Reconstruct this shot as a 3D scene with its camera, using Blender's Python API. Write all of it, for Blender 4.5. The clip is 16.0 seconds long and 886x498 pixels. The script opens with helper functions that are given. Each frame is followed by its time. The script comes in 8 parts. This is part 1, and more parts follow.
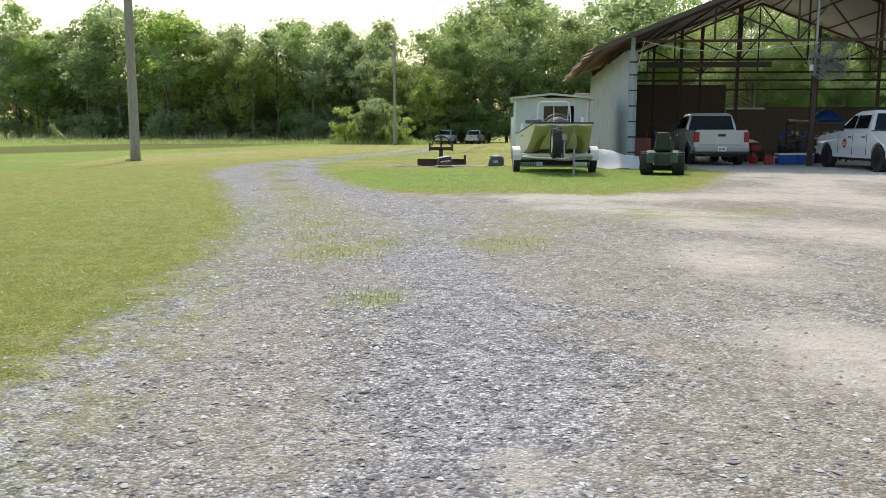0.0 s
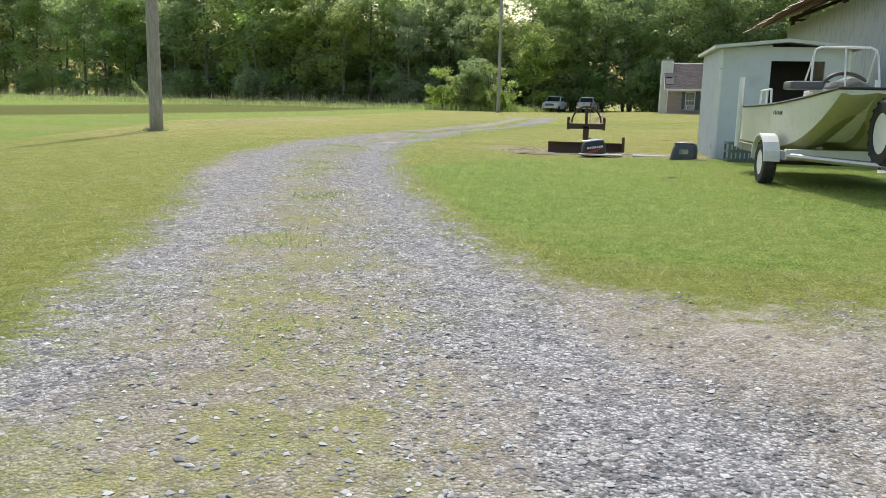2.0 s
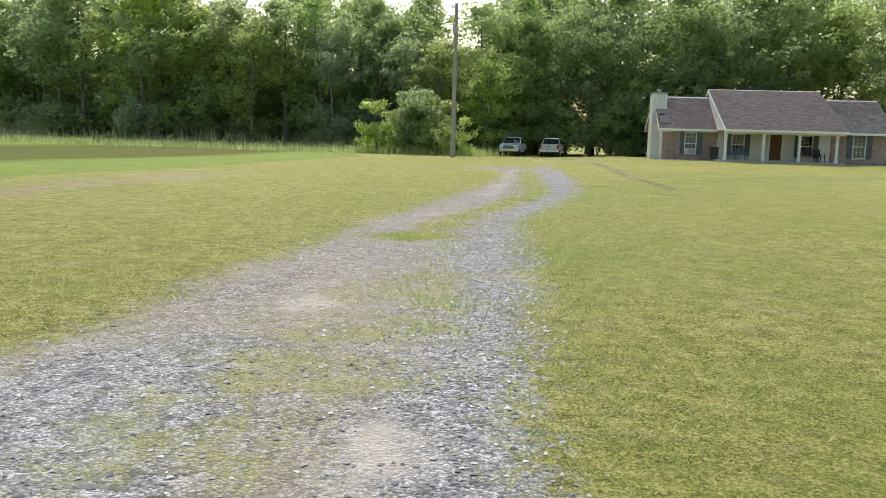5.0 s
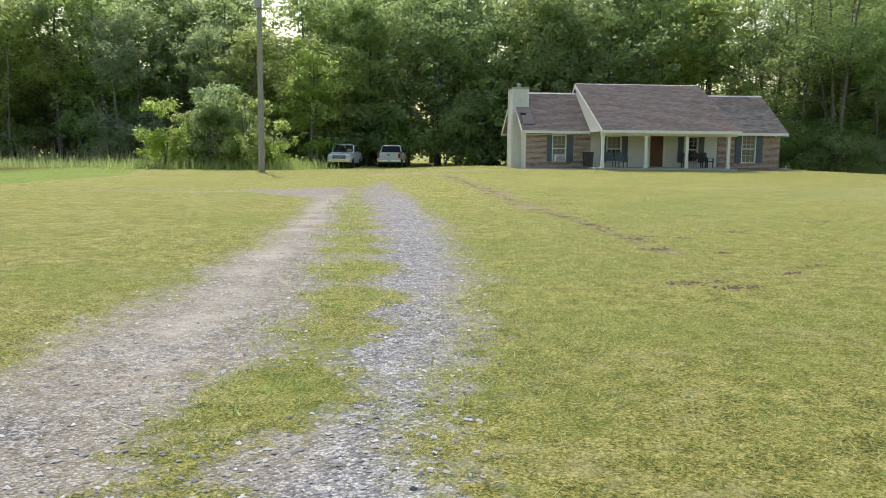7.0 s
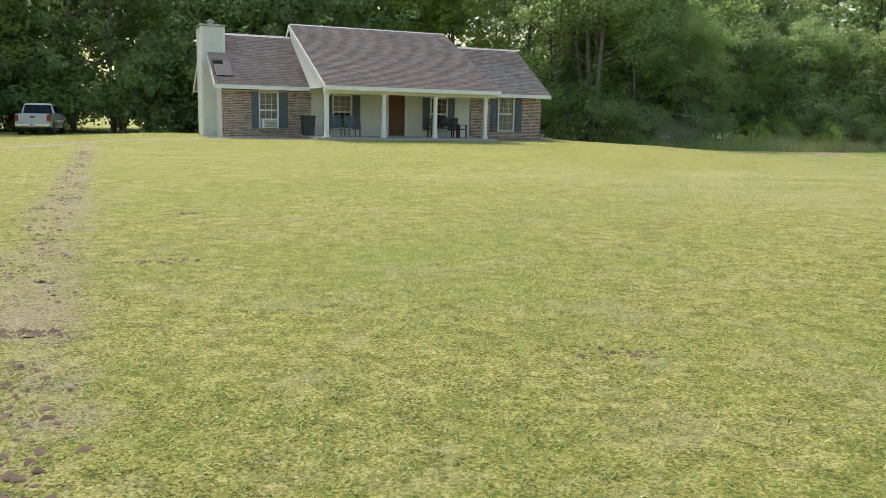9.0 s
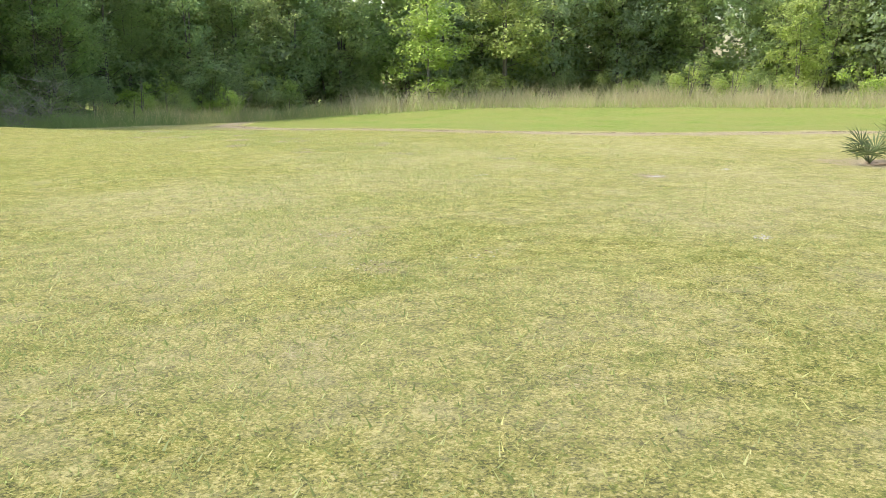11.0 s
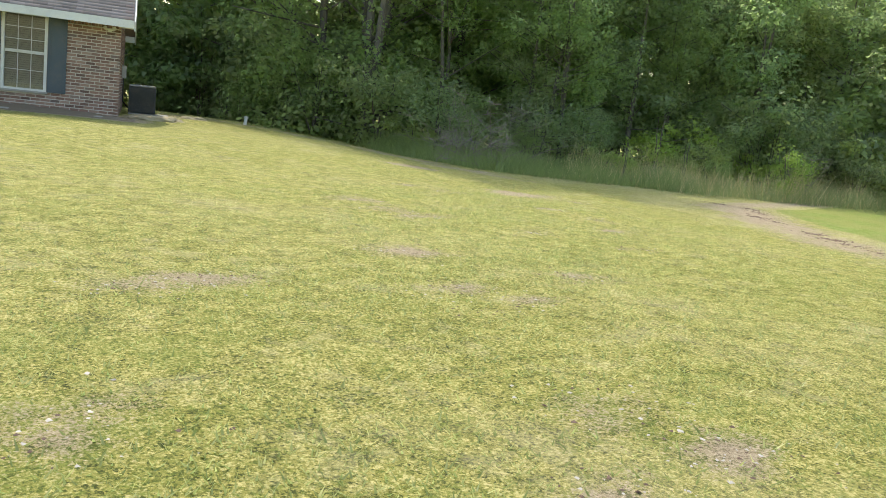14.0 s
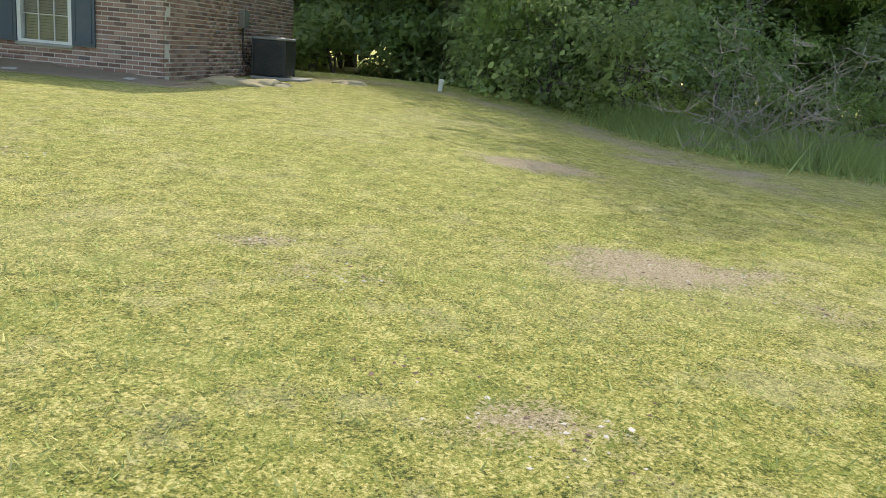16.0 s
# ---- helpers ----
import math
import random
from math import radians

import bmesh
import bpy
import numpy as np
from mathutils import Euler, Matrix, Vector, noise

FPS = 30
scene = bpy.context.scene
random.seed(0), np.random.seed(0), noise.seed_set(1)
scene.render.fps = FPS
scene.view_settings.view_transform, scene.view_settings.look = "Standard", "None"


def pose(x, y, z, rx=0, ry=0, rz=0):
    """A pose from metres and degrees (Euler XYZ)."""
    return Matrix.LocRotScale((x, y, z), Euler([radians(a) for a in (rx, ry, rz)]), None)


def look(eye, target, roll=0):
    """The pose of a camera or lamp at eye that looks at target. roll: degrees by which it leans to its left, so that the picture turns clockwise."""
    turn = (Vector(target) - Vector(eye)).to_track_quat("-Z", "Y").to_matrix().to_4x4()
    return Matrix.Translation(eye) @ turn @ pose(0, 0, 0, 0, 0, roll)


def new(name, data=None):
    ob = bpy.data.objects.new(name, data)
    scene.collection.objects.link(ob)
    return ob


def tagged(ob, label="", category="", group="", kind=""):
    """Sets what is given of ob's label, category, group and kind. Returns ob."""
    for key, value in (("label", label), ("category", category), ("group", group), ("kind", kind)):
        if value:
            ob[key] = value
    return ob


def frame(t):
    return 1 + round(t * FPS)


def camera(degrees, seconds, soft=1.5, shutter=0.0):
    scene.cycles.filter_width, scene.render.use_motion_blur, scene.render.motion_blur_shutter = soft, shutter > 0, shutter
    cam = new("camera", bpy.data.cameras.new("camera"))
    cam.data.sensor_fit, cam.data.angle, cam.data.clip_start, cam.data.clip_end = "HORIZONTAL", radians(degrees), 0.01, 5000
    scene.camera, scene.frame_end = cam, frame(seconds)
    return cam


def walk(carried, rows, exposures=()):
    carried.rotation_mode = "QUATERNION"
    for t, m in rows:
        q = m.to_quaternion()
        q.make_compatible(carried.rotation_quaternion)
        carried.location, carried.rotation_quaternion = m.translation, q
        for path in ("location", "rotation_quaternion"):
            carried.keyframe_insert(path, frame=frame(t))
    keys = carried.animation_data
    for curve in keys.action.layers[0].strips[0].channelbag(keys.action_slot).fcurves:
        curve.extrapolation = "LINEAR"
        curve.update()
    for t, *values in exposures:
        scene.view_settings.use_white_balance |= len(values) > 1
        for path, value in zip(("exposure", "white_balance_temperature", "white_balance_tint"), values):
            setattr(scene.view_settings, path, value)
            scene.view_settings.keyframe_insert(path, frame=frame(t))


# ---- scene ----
cam = camera(56.7, 16.0, soft=0.7)

PATH = [
    (0, (-18.82, -91.773, 0.813), (-18.994, -89.799, 0.538), 0.1),
    (0.5, (-19.169, -89.551, 0.826), (-19.416, -87.587, 0.539), 0.6),
    (1, (-19.619, -87.154, 0.849), (-19.88, -85.192, 0.561), 0.8),
    (1.5, (-20.18, -84.535, 0.868), (-20.465, -82.582, 0.544), 1.4),
    (2, (-20.84, -81.778, 0.89), (-21.233, -79.851, 0.53), 1.3),
    (2.5, (-21.653, -78.955, 0.912), (-22.161, -77.045, 0.603), 0.4),
    (3, (-22.677, -76.072, 0.941), (-23.198, -74.167, 0.623), 0.5),
    (3.5, (-23.776, -73.188, 0.965), (-24.295, -71.283, 0.648), 0.6),
    (4, (-24.8, -70.231, 0.96), (-25.289, -68.319, 0.637), 0.5),
    (4.5, (-25.561, -67.136, 0.932), (-25.971, -65.206, 0.605), 0.6),
    (5, (-26.044, -63.94, 0.915), (-26.245, -61.967, 0.653), 1.6),
    (5.2, (-26.113, -62.619, 0.913), (-26.191, -60.63, 0.715), 1.4),
    (7.3, (-25.508, -48.383, 0.906), (-25.215, -46.42, 0.658), 0.2),
    (7.5, (-25.34, -47.053, 0.893), (-24.901, -45.119, 0.633), 0.2),
    (8, (-24.511, -43.806, 0.894), (-23.847, -41.944, 0.586), 0.4),
    (8.2, (-24.019, -42.61, 0.894), (-23.351, -40.75, 0.586), 0.4),
    (10.3, (-17.194, -31.197, 0.896), (-15.686, -29.913, 0.617), 1.7),
    (10.5, (-16.409, -30.268, 0.895), (-14.762, -29.164, 0.631), 1.0),
    (11, (-14.144, -28.34, 0.887), (-12.354, -27.529, 0.514), -0.2),
    (11.5, (-11.634, -26.773, 0.888), (-9.723, -26.306, 0.529), 0.3),
    (12, (-8.916, -25.76, 0.884), (-6.96, -25.541, 0.526), 0.3),
    (12.5, (-6.183, -25.113, 0.913), (-4.231, -25.115, 0.476), 5.9),
    (13, (-3.656, -24.197, 0.911), (-1.86, -23.379, 0.583), 9.1),
    (13.5, (-1.399, -23.013, 0.909), (-0.155, -21.491, 0.542), 7.7),
    (14, (0.553, -21.586, 0.907), (1.268, -19.746, 0.59), 6.5),
    (14.5, (2.247, -19.824, 0.903), (2.619, -17.873, 0.666), 8.4),
    (15, (3.722, -17.742, 0.88), (3.927, -15.77, 0.615), 8.5),
    (15.5, (5.064, -15.447, 0.894), (5.038, -13.493, 0.472), 8.0),
    (16, (6.377, -13.144, 0.901), (6.177, -11.212, 0.427), 5.0),
]
# the clip's camera opens up a little when it leaves the bright drive for the lawn
walk(cam, [(t, look(eye, target, roll)) for t, eye, target, roll in PATH], [(0, 0.46), (1.5, 0.44), (2.0, 0.46), (2.5, 0.6), (4.0, 0.56), (5.0, 0.48), (8.2, 0.57), (10.5, 1.02), (12.2, 0.96), (13.0, 0.84), (13.5, 1.0), (14.2, 1.12), (15.0, 1.2), (16, 1.14)])

# ---- sky and sun ----
SUN_FROM = Vector((-0.18, 0.80, 1.0)).normalized()
world = bpy.data.worlds.new("sky")
world.use_nodes = True
scene.world = world
wn = world.node_tree
sky = wn.nodes.new("ShaderNodeTexSky")
sky.sky_type = "NISHITA"
sky.sun_disc = False
sky.sun_elevation = math.asin(SUN_FROM.z)
sky.sun_rotation = math.atan2(SUN_FROM.x, SUN_FROM.y)
sky.air_density, sky.dust_density, sky.ozone_density = 1.6, 3.0, 1.0
wn.nodes["Background"].inputs["Strength"].default_value = 0.15
wn.links.new(sky.outputs["Color"], wn.nodes["Background"].inputs["Color"])
sun_data = bpy.data.lights.new("sun", "SUN")
sun_data.energy, sun_data.angle, sun_data.color = 1.85, radians(0.6), (1.0, 0.945, 0.84)
sun = new("sun", sun_data)
sun.matrix_world = look(SUN_FROM * 100, (0, 0, 0))

# ---- node helpers and materials ----
class Nodes:
    """A small wrapper to write node materials in a few lines."""

    def __init__(self, name):
        self.mat = bpy.data.materials.new(name)
        self.mat.use_nodes = True
        self.tree = self.mat.node_tree
        self.tree.nodes.clear()
        self.out = self.tree.nodes.new("ShaderNodeOutputMaterial")

    def add(self, kind, **inputs):
        n = self.tree.nodes.new("ShaderNode" + kind)
        for k, v in inputs.items():
            self.put(n, k, v)
        return n

    def put(self, n, key, v):
        sock = n.inputs[int(key[1:])] if key[0] == "i" and key[1:].isdigit() else n.inputs[key.replace("_", " ")]
        if hasattr(v, "is_output") or isinstance(v, bpy.types.NodeSocket):
            self.tree.links.new(v, sock)
        elif isinstance(v, (tuple, list)) and len(v) == 3 and sock.type == "RGBA":
            sock.default_value = (*v, 1)
        else:
            sock.default_value = v

    def coords(self, which="Object", scale=(1, 1, 1), rot=(0, 0, 0)):
        c = self.add("TexCoord")
        m = self.add("Mapping", Vector=c.outputs[which], Scale=scale, Rotation=rot)
        return m.outputs[0]

    def position(self):
        return self.add("NewGeometry").outputs["Position"]

    def noise(self, vec, scale, detail=4.0, rough=0.6, out="Fac"):
        return self.add("TexNoise", Vector=vec, Scale=scale, Detail=detail, Roughness=rough).outputs[out]

    def ramp(self, fac, stops):
        r = self.add("ValToRGB", Fac=fac)
        e = r.color_ramp.elements
        while len(e) < len(stops):
            e.new(0.5)
        for el, (p, c) in zip(e, stops):
            el.position = p
            el.color = (*c, 1) if isinstance(c, (tuple, list)) else (c, c, c, 1)
        return r.outputs["Color"]

    def mix(self, fac, a, b, blend="MIX"):
        m = self.tree.nodes.new("ShaderNodeMix")
        m.data_type, m.blend_type = "RGBA", blend
        for sock, v in ((m.inputs[0], fac), (m.inputs[6], a), (m.inputs[7], b)):
            if isinstance(v, bpy.types.NodeSocket):
                self.tree.links.new(v, sock)
            elif isinstance(v, (tuple, list)):
                sock.default_value = (*v, 1)
            else:
                sock.default_value = v
        return m.outputs[2]

    def math(self, op, a, b=0.0, clamp=False):
        m = self.tree.nodes.new("ShaderNodeMath")
        m.operation, m.use_clamp = op, clamp
        for sock, v in zip(m.inputs, (a, b)):
            if isinstance(v, bpy.types.NodeSocket):
                self.tree.links.new(v, sock)
            else:
                sock.default_value = v
        return m.outputs[0]

    def step(self, v, lo, hi):
        m = self.add("MapRange", Value=v, From_Min=lo, From_Max=hi)
        m.interpolation_type = "SMOOTHSTEP"
        return m.outputs[0]

    def attr(self, name):
        a = self.add("Attribute")
        a.attribute_name = name
        return a.outputs["Fac"]

    def bump(self, height, dist, strength=0.6):
        return self.add("Bump", Height=height, Distance=dist, Strength=strength).outputs[0]

    def surface(self, color, rough=0.7, metal=0.0, normal=None, **extra):
        b = self.add("BsdfPrincipled", Base_Color=color, Roughness=rough, Metallic=metal, **extra)
        if normal is not None:
            self.put(b, "Normal", normal)
        self.tree.links.new(b.outputs[0], self.out.inputs[0])
        return self.mat


def paint(name, color, rough=0.5, metal=0.0, dirt=(0.25, 0.2, 0.15), amount=0.35, scale=3.0, bump=0.0, **extra):
    """A painted, metal or plastic surface with dust and wear at two scales."""
    n = Nodes(name)
    v = n.coords()
    big, fine = n.noise(v, scale, 5), n.noise(v, scale * 11, 3)
    fac = n.math("MULTIPLY", n.step(n.math("ADD", n.math("MULTIPLY", big, 0.75), n.math("MULTIPLY", fine, 0.25)), 0.45, 0.8), amount)
    tone = n.mix(n.math("MULTIPLY", fine, 0.25), color, tuple(c * 0.7 for c in color))
    r = n.math("ADD", n.math("MULTIPLY", fac, 0.4), rough, True)
    return n.surface(n.mix(fac, tone, dirt), r, metal, n.bump(fine, bump) if bump else None, **extra)


def leaf_material(name, dark, light, glow=0.35, spread=0.16):
    """Leaves: each one of its own tone, part of the light passes through."""
    n = Nodes(name)
    isl = n.add("NewGeometry").outputs["Random Per Island"]
    obj = n.add("ObjectInfo").outputs["Random"]
    hue = n.add("HueSaturation", Hue=n.math("ADD", 0.5 - spread * 0.15, n.math("MULTIPLY", obj, spread * 0.3)), Saturation=n.math("ADD", 0.8, n.math("MULTIPLY", obj, 0.3)),
                Value=n.math("ADD", 0.75, n.math("MULTIPLY", obj, 0.5)), Color=n.ramp(isl, [(0.0, dark), (0.7, tuple((a + b) / 2 for a, b in zip(dark, light))), (1.0, light)]))
    col = hue.outputs[0]
    d = n.add("BsdfPrincipled", Base_Color=col, Roughness=0.5, Specular_IOR_Level=0.85)
    t = n.add("BsdfTranslucent", Color=n.mix(0.6, col, (0.56, 0.70, 0.27)))
    m = n.add("MixShader", Fac=glow)
    n.tree.links.new(d.outputs[0], m.inputs[1])
    n.tree.links.new(t.outputs[0], m.inputs[2])
    n.tree.links.new(m.outputs[0], n.out.inputs[0])
    return n.mat


def ground_material():
    n = Nodes("lawn_and_gravel")
    p = n.position()
    road, lush, bare, sand = (n.attr(a) for a in ("road", "lush", "bare", "sand"))
    wide, mid, fine, grit = n.noise(p, 0.3, 6, 0.7), n.noise(p, 1.3, 5, 0.65), n.noise(p, 8.0, 5, 0.75), n.noise(p, 120.0, 4, 0.8)
    blend, tuft = n.noise(p, 6.0, 9, 0.84), n.noise(p, 55.0, 5, 0.82)
    # single leaves of clover and broad blades
    clover = n.add("TexVoronoi", Vector=n.mix(0.02, p, n.noise(p, 40.0, 2, 0.7, "Color"), "ADD"), Scale=85.0)
    leafy = n.add("SeparateColor", Color=clover.outputs["Color"]).outputs[1]
    # mown lawn: pale dry blades over green, in clumps of a hand's width
    mixed = n.math("ADD", n.math("ADD", n.math("MULTIPLY", blend, 0.34), n.math("MULTIPLY", tuft, 0.35)), n.math("ADD", n.math("MULTIPLY", grit, 0.22), n.math("MULTIPLY", leafy, 0.09)))
    # the darkest stop paints in the shaded gaps between blades
    lawn = n.ramp(mixed, [(0.435, (0.055, 0.067, 0.015)), (0.468, (0.19, 0.20, 0.042)), (0.50, (0.31, 0.288, 0.068)), (0.53, (0.41, 0.37, 0.105)), (0.568, (0.64, 0.57, 0.24))])
    dry = n.math("ADD", n.attr("dry"), n.math("MULTIPLY", n.math("SUBTRACT", wide, 0.5), 3.2))
    lawn = n.mix(n.math("MULTIPLY", n.step(dry, 0.1, 1.3), 0.5), lawn, n.mix(0.6, lawn, (0.60, 0.505, 0.315)))
    lawn = n.mix(n.math("MULTIPLY", n.step(dry, 0.1, -0.9), 0.85), lawn, n.mix(0.55, lawn, (0.19, 0.25, 0.035)))
    lawn = n.mix(n.math("MULTIPLY", n.step(n.noise(p, 26.0, 5, 0.8), 0.53, 0.60), 0.5), lawn, (0.185, 0.245, 0.04))
    worn = n.math("ADD", n.math("MULTIPLY", n.noise(p, 1.9, 7, 0.75), 0.75), n.math("MULTIPLY", tuft, 0.25))
    lawn = n.mix(n.math("MULTIPLY", n.step(worn, 0.52, 0.60), 0.55), lawn, n.mix(0.5, lawn, (0.45, 0.395, 0.24)))
    lawn = n.mix(n.math("MULTIPLY", n.step(worn, 0.49, 0.42), 0.5), lawn, n.mix(0.55, lawn, (0.19, 0.25, 0.045)))
    rich = n.ramp(mixed, [(0.42, (0.08, 0.12, 0.02)), (0.465, (0.135, 0.215, 0.03)), (0.50, (0.19, 0.285, 0.04)), (0.535, (0.265, 0.34, 0.065)), (0.58, (0.44, 0.44, 0.17))])
    rich = n.mix(n.math("MULTIPLY", n.step(wide, 0.46, 0.60), 0.45), rich, n.mix(0.5, rich, (0.34, 0.33, 0.09)))
    rich = n.mix(n.math("MULTIPLY", n.step(dry, 0.0, 1.1), 0.95), rich, n.mix(0.6, rich, (0.275, 0.262, 0.085)))
    rich = n.mix(n.math("MULTIPLY", n.attr("uncut"), 1.0), rich, n.mix(0.85, rich, (0.095, 0.098, 0.014)))
    grass = n.mix(n.step(n.math("ADD", lush, n.math("MULTIPLY", n.math("SUBTRACT", mid, 0.5), 0.7)), 0.35, 0.65), lawn, rich)
    soil = n.ramp(n.math("ADD", n.math("MULTIPLY", tuft, 0.5), n.math("MULTIPLY", grit, 0.5)), [(0.40, (0.15, 0.10, 0.065)), (0.48, (0.34, 0.26, 0.18)), (0.56, (0.50, 0.405, 0.295)), (0.64, (0.62, 0.53, 0.40))])
    patch = n.math("ADD", n.math("ADD", n.math("MULTIPLY", n.noise(p, 0.9, 7, 0.8), 0.5), n.math("MULTIPLY", tuft, 0.4)), n.math("MULTIPLY", leafy, 0.10))
    spots = n.step(n.math("ADD", patch, n.math("ADD", n.math("MULTIPLY", bare, 0.27), n.math("MULTIPLY", n.math("MAXIMUM", n.attr("dry"), 0.0), 0.045))), 0.60, 0.72)
    grass = n.mix(n.math("MULTIPLY", spots, 0.85), grass, soil)
    # crushed stone
    warp = n.mix(0.035, p, n.noise(p, 14.0, 3, 0.7, "Color"), "ADD")
    vor = n.add("TexVoronoi", Vector=warp, Scale=64.0)
    vor2 = n.add("TexVoronoi", Vector=warp, Scale=15.0)
    tone, tone2 = n.add("SeparateColor", Color=vor.outputs["Color"]).outputs[0], n.add("SeparateColor", Color=vor2.outputs["Color"]).outputs[0]
    stone = n.ramp(n.math("ADD", n.math("MULTIPLY", tone, 0.65), n.math("MULTIPLY", tone2, 0.35)),
                   [(0.14, (0.055, 0.053, 0.053)), (0.36, (0.20, 0.193, 0.188)), (0.6, (0.36, 0.345, 0.33)), (0.84, (0.60, 0.58, 0.56))])
    # shade in the gaps between stones, painted as a darker grey
    stone = n.mix(n.math("MULTIPLY", n.step(vor.outputs["Distance"], 0.42, 0.72), 0.62), stone, (0.115, 0.11, 0.105))
    clean = n.attr("clean")
    earthy = n.math("SUBTRACT", n.math("ADD", n.noise(p, 0.7, 6, 0.75), 0.10), n.math("MULTIPLY", clean, 0.22))
    stone = n.mix(n.math("MULTIPLY", n.step(earthy, 0.42, 0.60), 0.9), stone, n.mix(0.5, stone, (0.36, 0.30, 0.215)))
    stone = n.mix(n.math("MULTIPLY", clean, 0.45), stone, n.mix(0.3, stone, (0.44, 0.44, 0.50)))
    dust = n.ramp(n.math("ADD", n.math("MULTIPLY", fine, 0.6), n.math("MULTIPLY", grit, 0.4)), [(0.36, (0.36, 0.315, 0.255)), (0.5, (0.49, 0.44, 0.375)), (0.64, (0.60, 0.55, 0.485))])
    stone = n.mix(n.step(n.math("ADD", sand, n.math("MULTIPLY", n.math("SUBTRACT", mid, 0.5), 1.3)), 0.35, 1.0), stone, dust)
    weeds = n.math("MULTIPLY", n.step(n.math("ADD", n.math("MULTIPLY", n.noise(p, 1.6, 7, 0.78), 0.6), n.math("ADD", n.math("MULTIPLY", grit, 0.3), n.math("MULTIPLY", n.attr("weedy"), 0.10))), 0.48, 0.62), n.step(n.attr("weedy"), 0.05, 0.9))
    stone = n.mix(n.math("MULTIPLY", weeds, 0.78), stone, n.mix(0.35, lawn, (0.25, 0.235, 0.10)))
    edge = n.math("ADD", n.math("ADD", road, n.math("MULTIPLY", n.math("SUBTRACT", mid, 0.5), 1.1)), n.math("MULTIPLY", n.math("SUBTRACT", fine, 0.5), 1.5))
    mask = n.step(edge, -0.22, 0.26)
    col = n.mix(mask, grass, stone)
    h_grass = n.math("ADD", n.math("MULTIPLY", grit, 0.8), n.math("MULTIPLY", tuft, 1.0))
    h_stone = n.math("MULTIPLY", n.math("SUBTRACT", 1.0, vor.outputs["Distance"]), 0.6)
    h = n.add("Mix", i0=mask, i2=h_grass, i3=h_stone).outputs[0]
    return n.surface(col, 0.92, 0.0, n.bump(h, 0.022, 0.8), Specular_IOR_Level=0.15)


def bark_material(name, a=(0.10, 0.085, 0.07), b=(0.24, 0.21, 0.18)):
    n = Nodes(name)
    v = n.coords(scale=(6, 6, 0.8))
    f = n.noise(v, 4.0, 6, 0.7)
    return n.surface(n.ramp(f, [(0.3, a), (0.7, b)]), 0.9, 0.0, n.bump(f, 0.03))


def wood_material(name, a, b, stretch=(1, 1, 12), rough=0.75):
    n = Nodes(name)
    f = n.noise(n.coords(scale=(14 / stretch[0], 14 / stretch[1], 14 / stretch[2])), 2.5, 6, 0.65)
    g = n.noise(n.coords(), 1.2, 4)
    return n.surface(n.mix(n.math("MULTIPLY", g, 0.4), n.ramp(f, [(0.3, a), (0.7, b)]), tuple(x * 0.6 for x in a)), rough, 0.0, n.bump(f, 0.006))


def brick_material():
    n = Nodes("red_brown_brick")
    r = n.add("ObjectInfo").outputs["Random"]
    v = n.position()
    f, g = n.noise(v, 55.0, 4, 0.7), n.noise(v, 1.5, 3)
    c = n.ramp(r, [(0.0, (0.14, 0.085, 0.07)), (0.3, (0.27, 0.155, 0.122)), (0.6, (0.34, 0.21, 0.168)), (0.85, (0.43, 0.30, 0.25)), (1.0, (0.16, 0.12, 0.112))])
    c = n.mix(n.math("MULTIPLY", n.step(f, 0.45, 0.75), 0.35), c, (0.42, 0.34, 0.29))
    c = n.mix(n.math("MULTIPLY", n.step(g, 0.5, 0.8), 0.35), c, (0.12, 0.09, 0.08))
    return n.surface(c, 0.9, 0.0, n.bump(f, 0.004), Specular_IOR_Level=0.2)


def joined_brick_material():
    n = Nodes("red_brown_brick_far")
    r = n.add("NewGeometry").outputs["Random Per Island"]
    f = n.noise(n.position(), 55.0, 4, 0.7)
    c = n.ramp(r, [(0.0, (0.14, 0.085, 0.07)), (0.3, (0.27, 0.155, 0.122)), (0.6, (0.34, 0.21, 0.168)), (0.85, (0.43, 0.30, 0.25)), (1.0, (0.16, 0.12, 0.112))])
    c = n.mix(n.math("MULTIPLY", n.step(f, 0.45, 0.75), 0.35), c, (0.42, 0.34, 0.29))
    return n.surface(c, 0.9, 0.0, n.bump(f, 0.004), Specular_IOR_Level=0.2)


def shingle_material():
    n = Nodes("weathered_shingle")
    v = n.position()
    isl = n.add("NewGeometry").outputs["Random Per Island"]
    f, g = n.noise(v, 60.0, 3, 0.7), n.noise(v, 0.7, 5, 0.65)
    c = n.ramp(isl, [(0.0, (0.25, 0.18, 0.155)), (0.5, (0.31, 0.23, 0.20)), (1.0, (0.365, 0.28, 0.245))])
    c = n.mix(n.math("MULTIPLY", n.step(f, 0.5, 0.75), 0.5), c, (0.40, 0.33, 0.29))
    c = n.mix(n.math("MULTIPLY", n.step(g, 0.5, 0.7), 0.4), c, (0.16, 0.13, 0.115))
    return n.surface(c, 0.92, 0.0, n.bump(f, 0.003), Specular_IOR_Level=0.2)


def glass_material(name="window_glass", tint=(0.9, 0.95, 0.95), rough=0.02):
    n = Nodes(name)
    return n.surface(tint, rough, 0.0, n.bump(n.noise(n.coords(), 1.5, 2), 0.002, 0.1), Transmission_Weight=1.0, IOR=1.45)


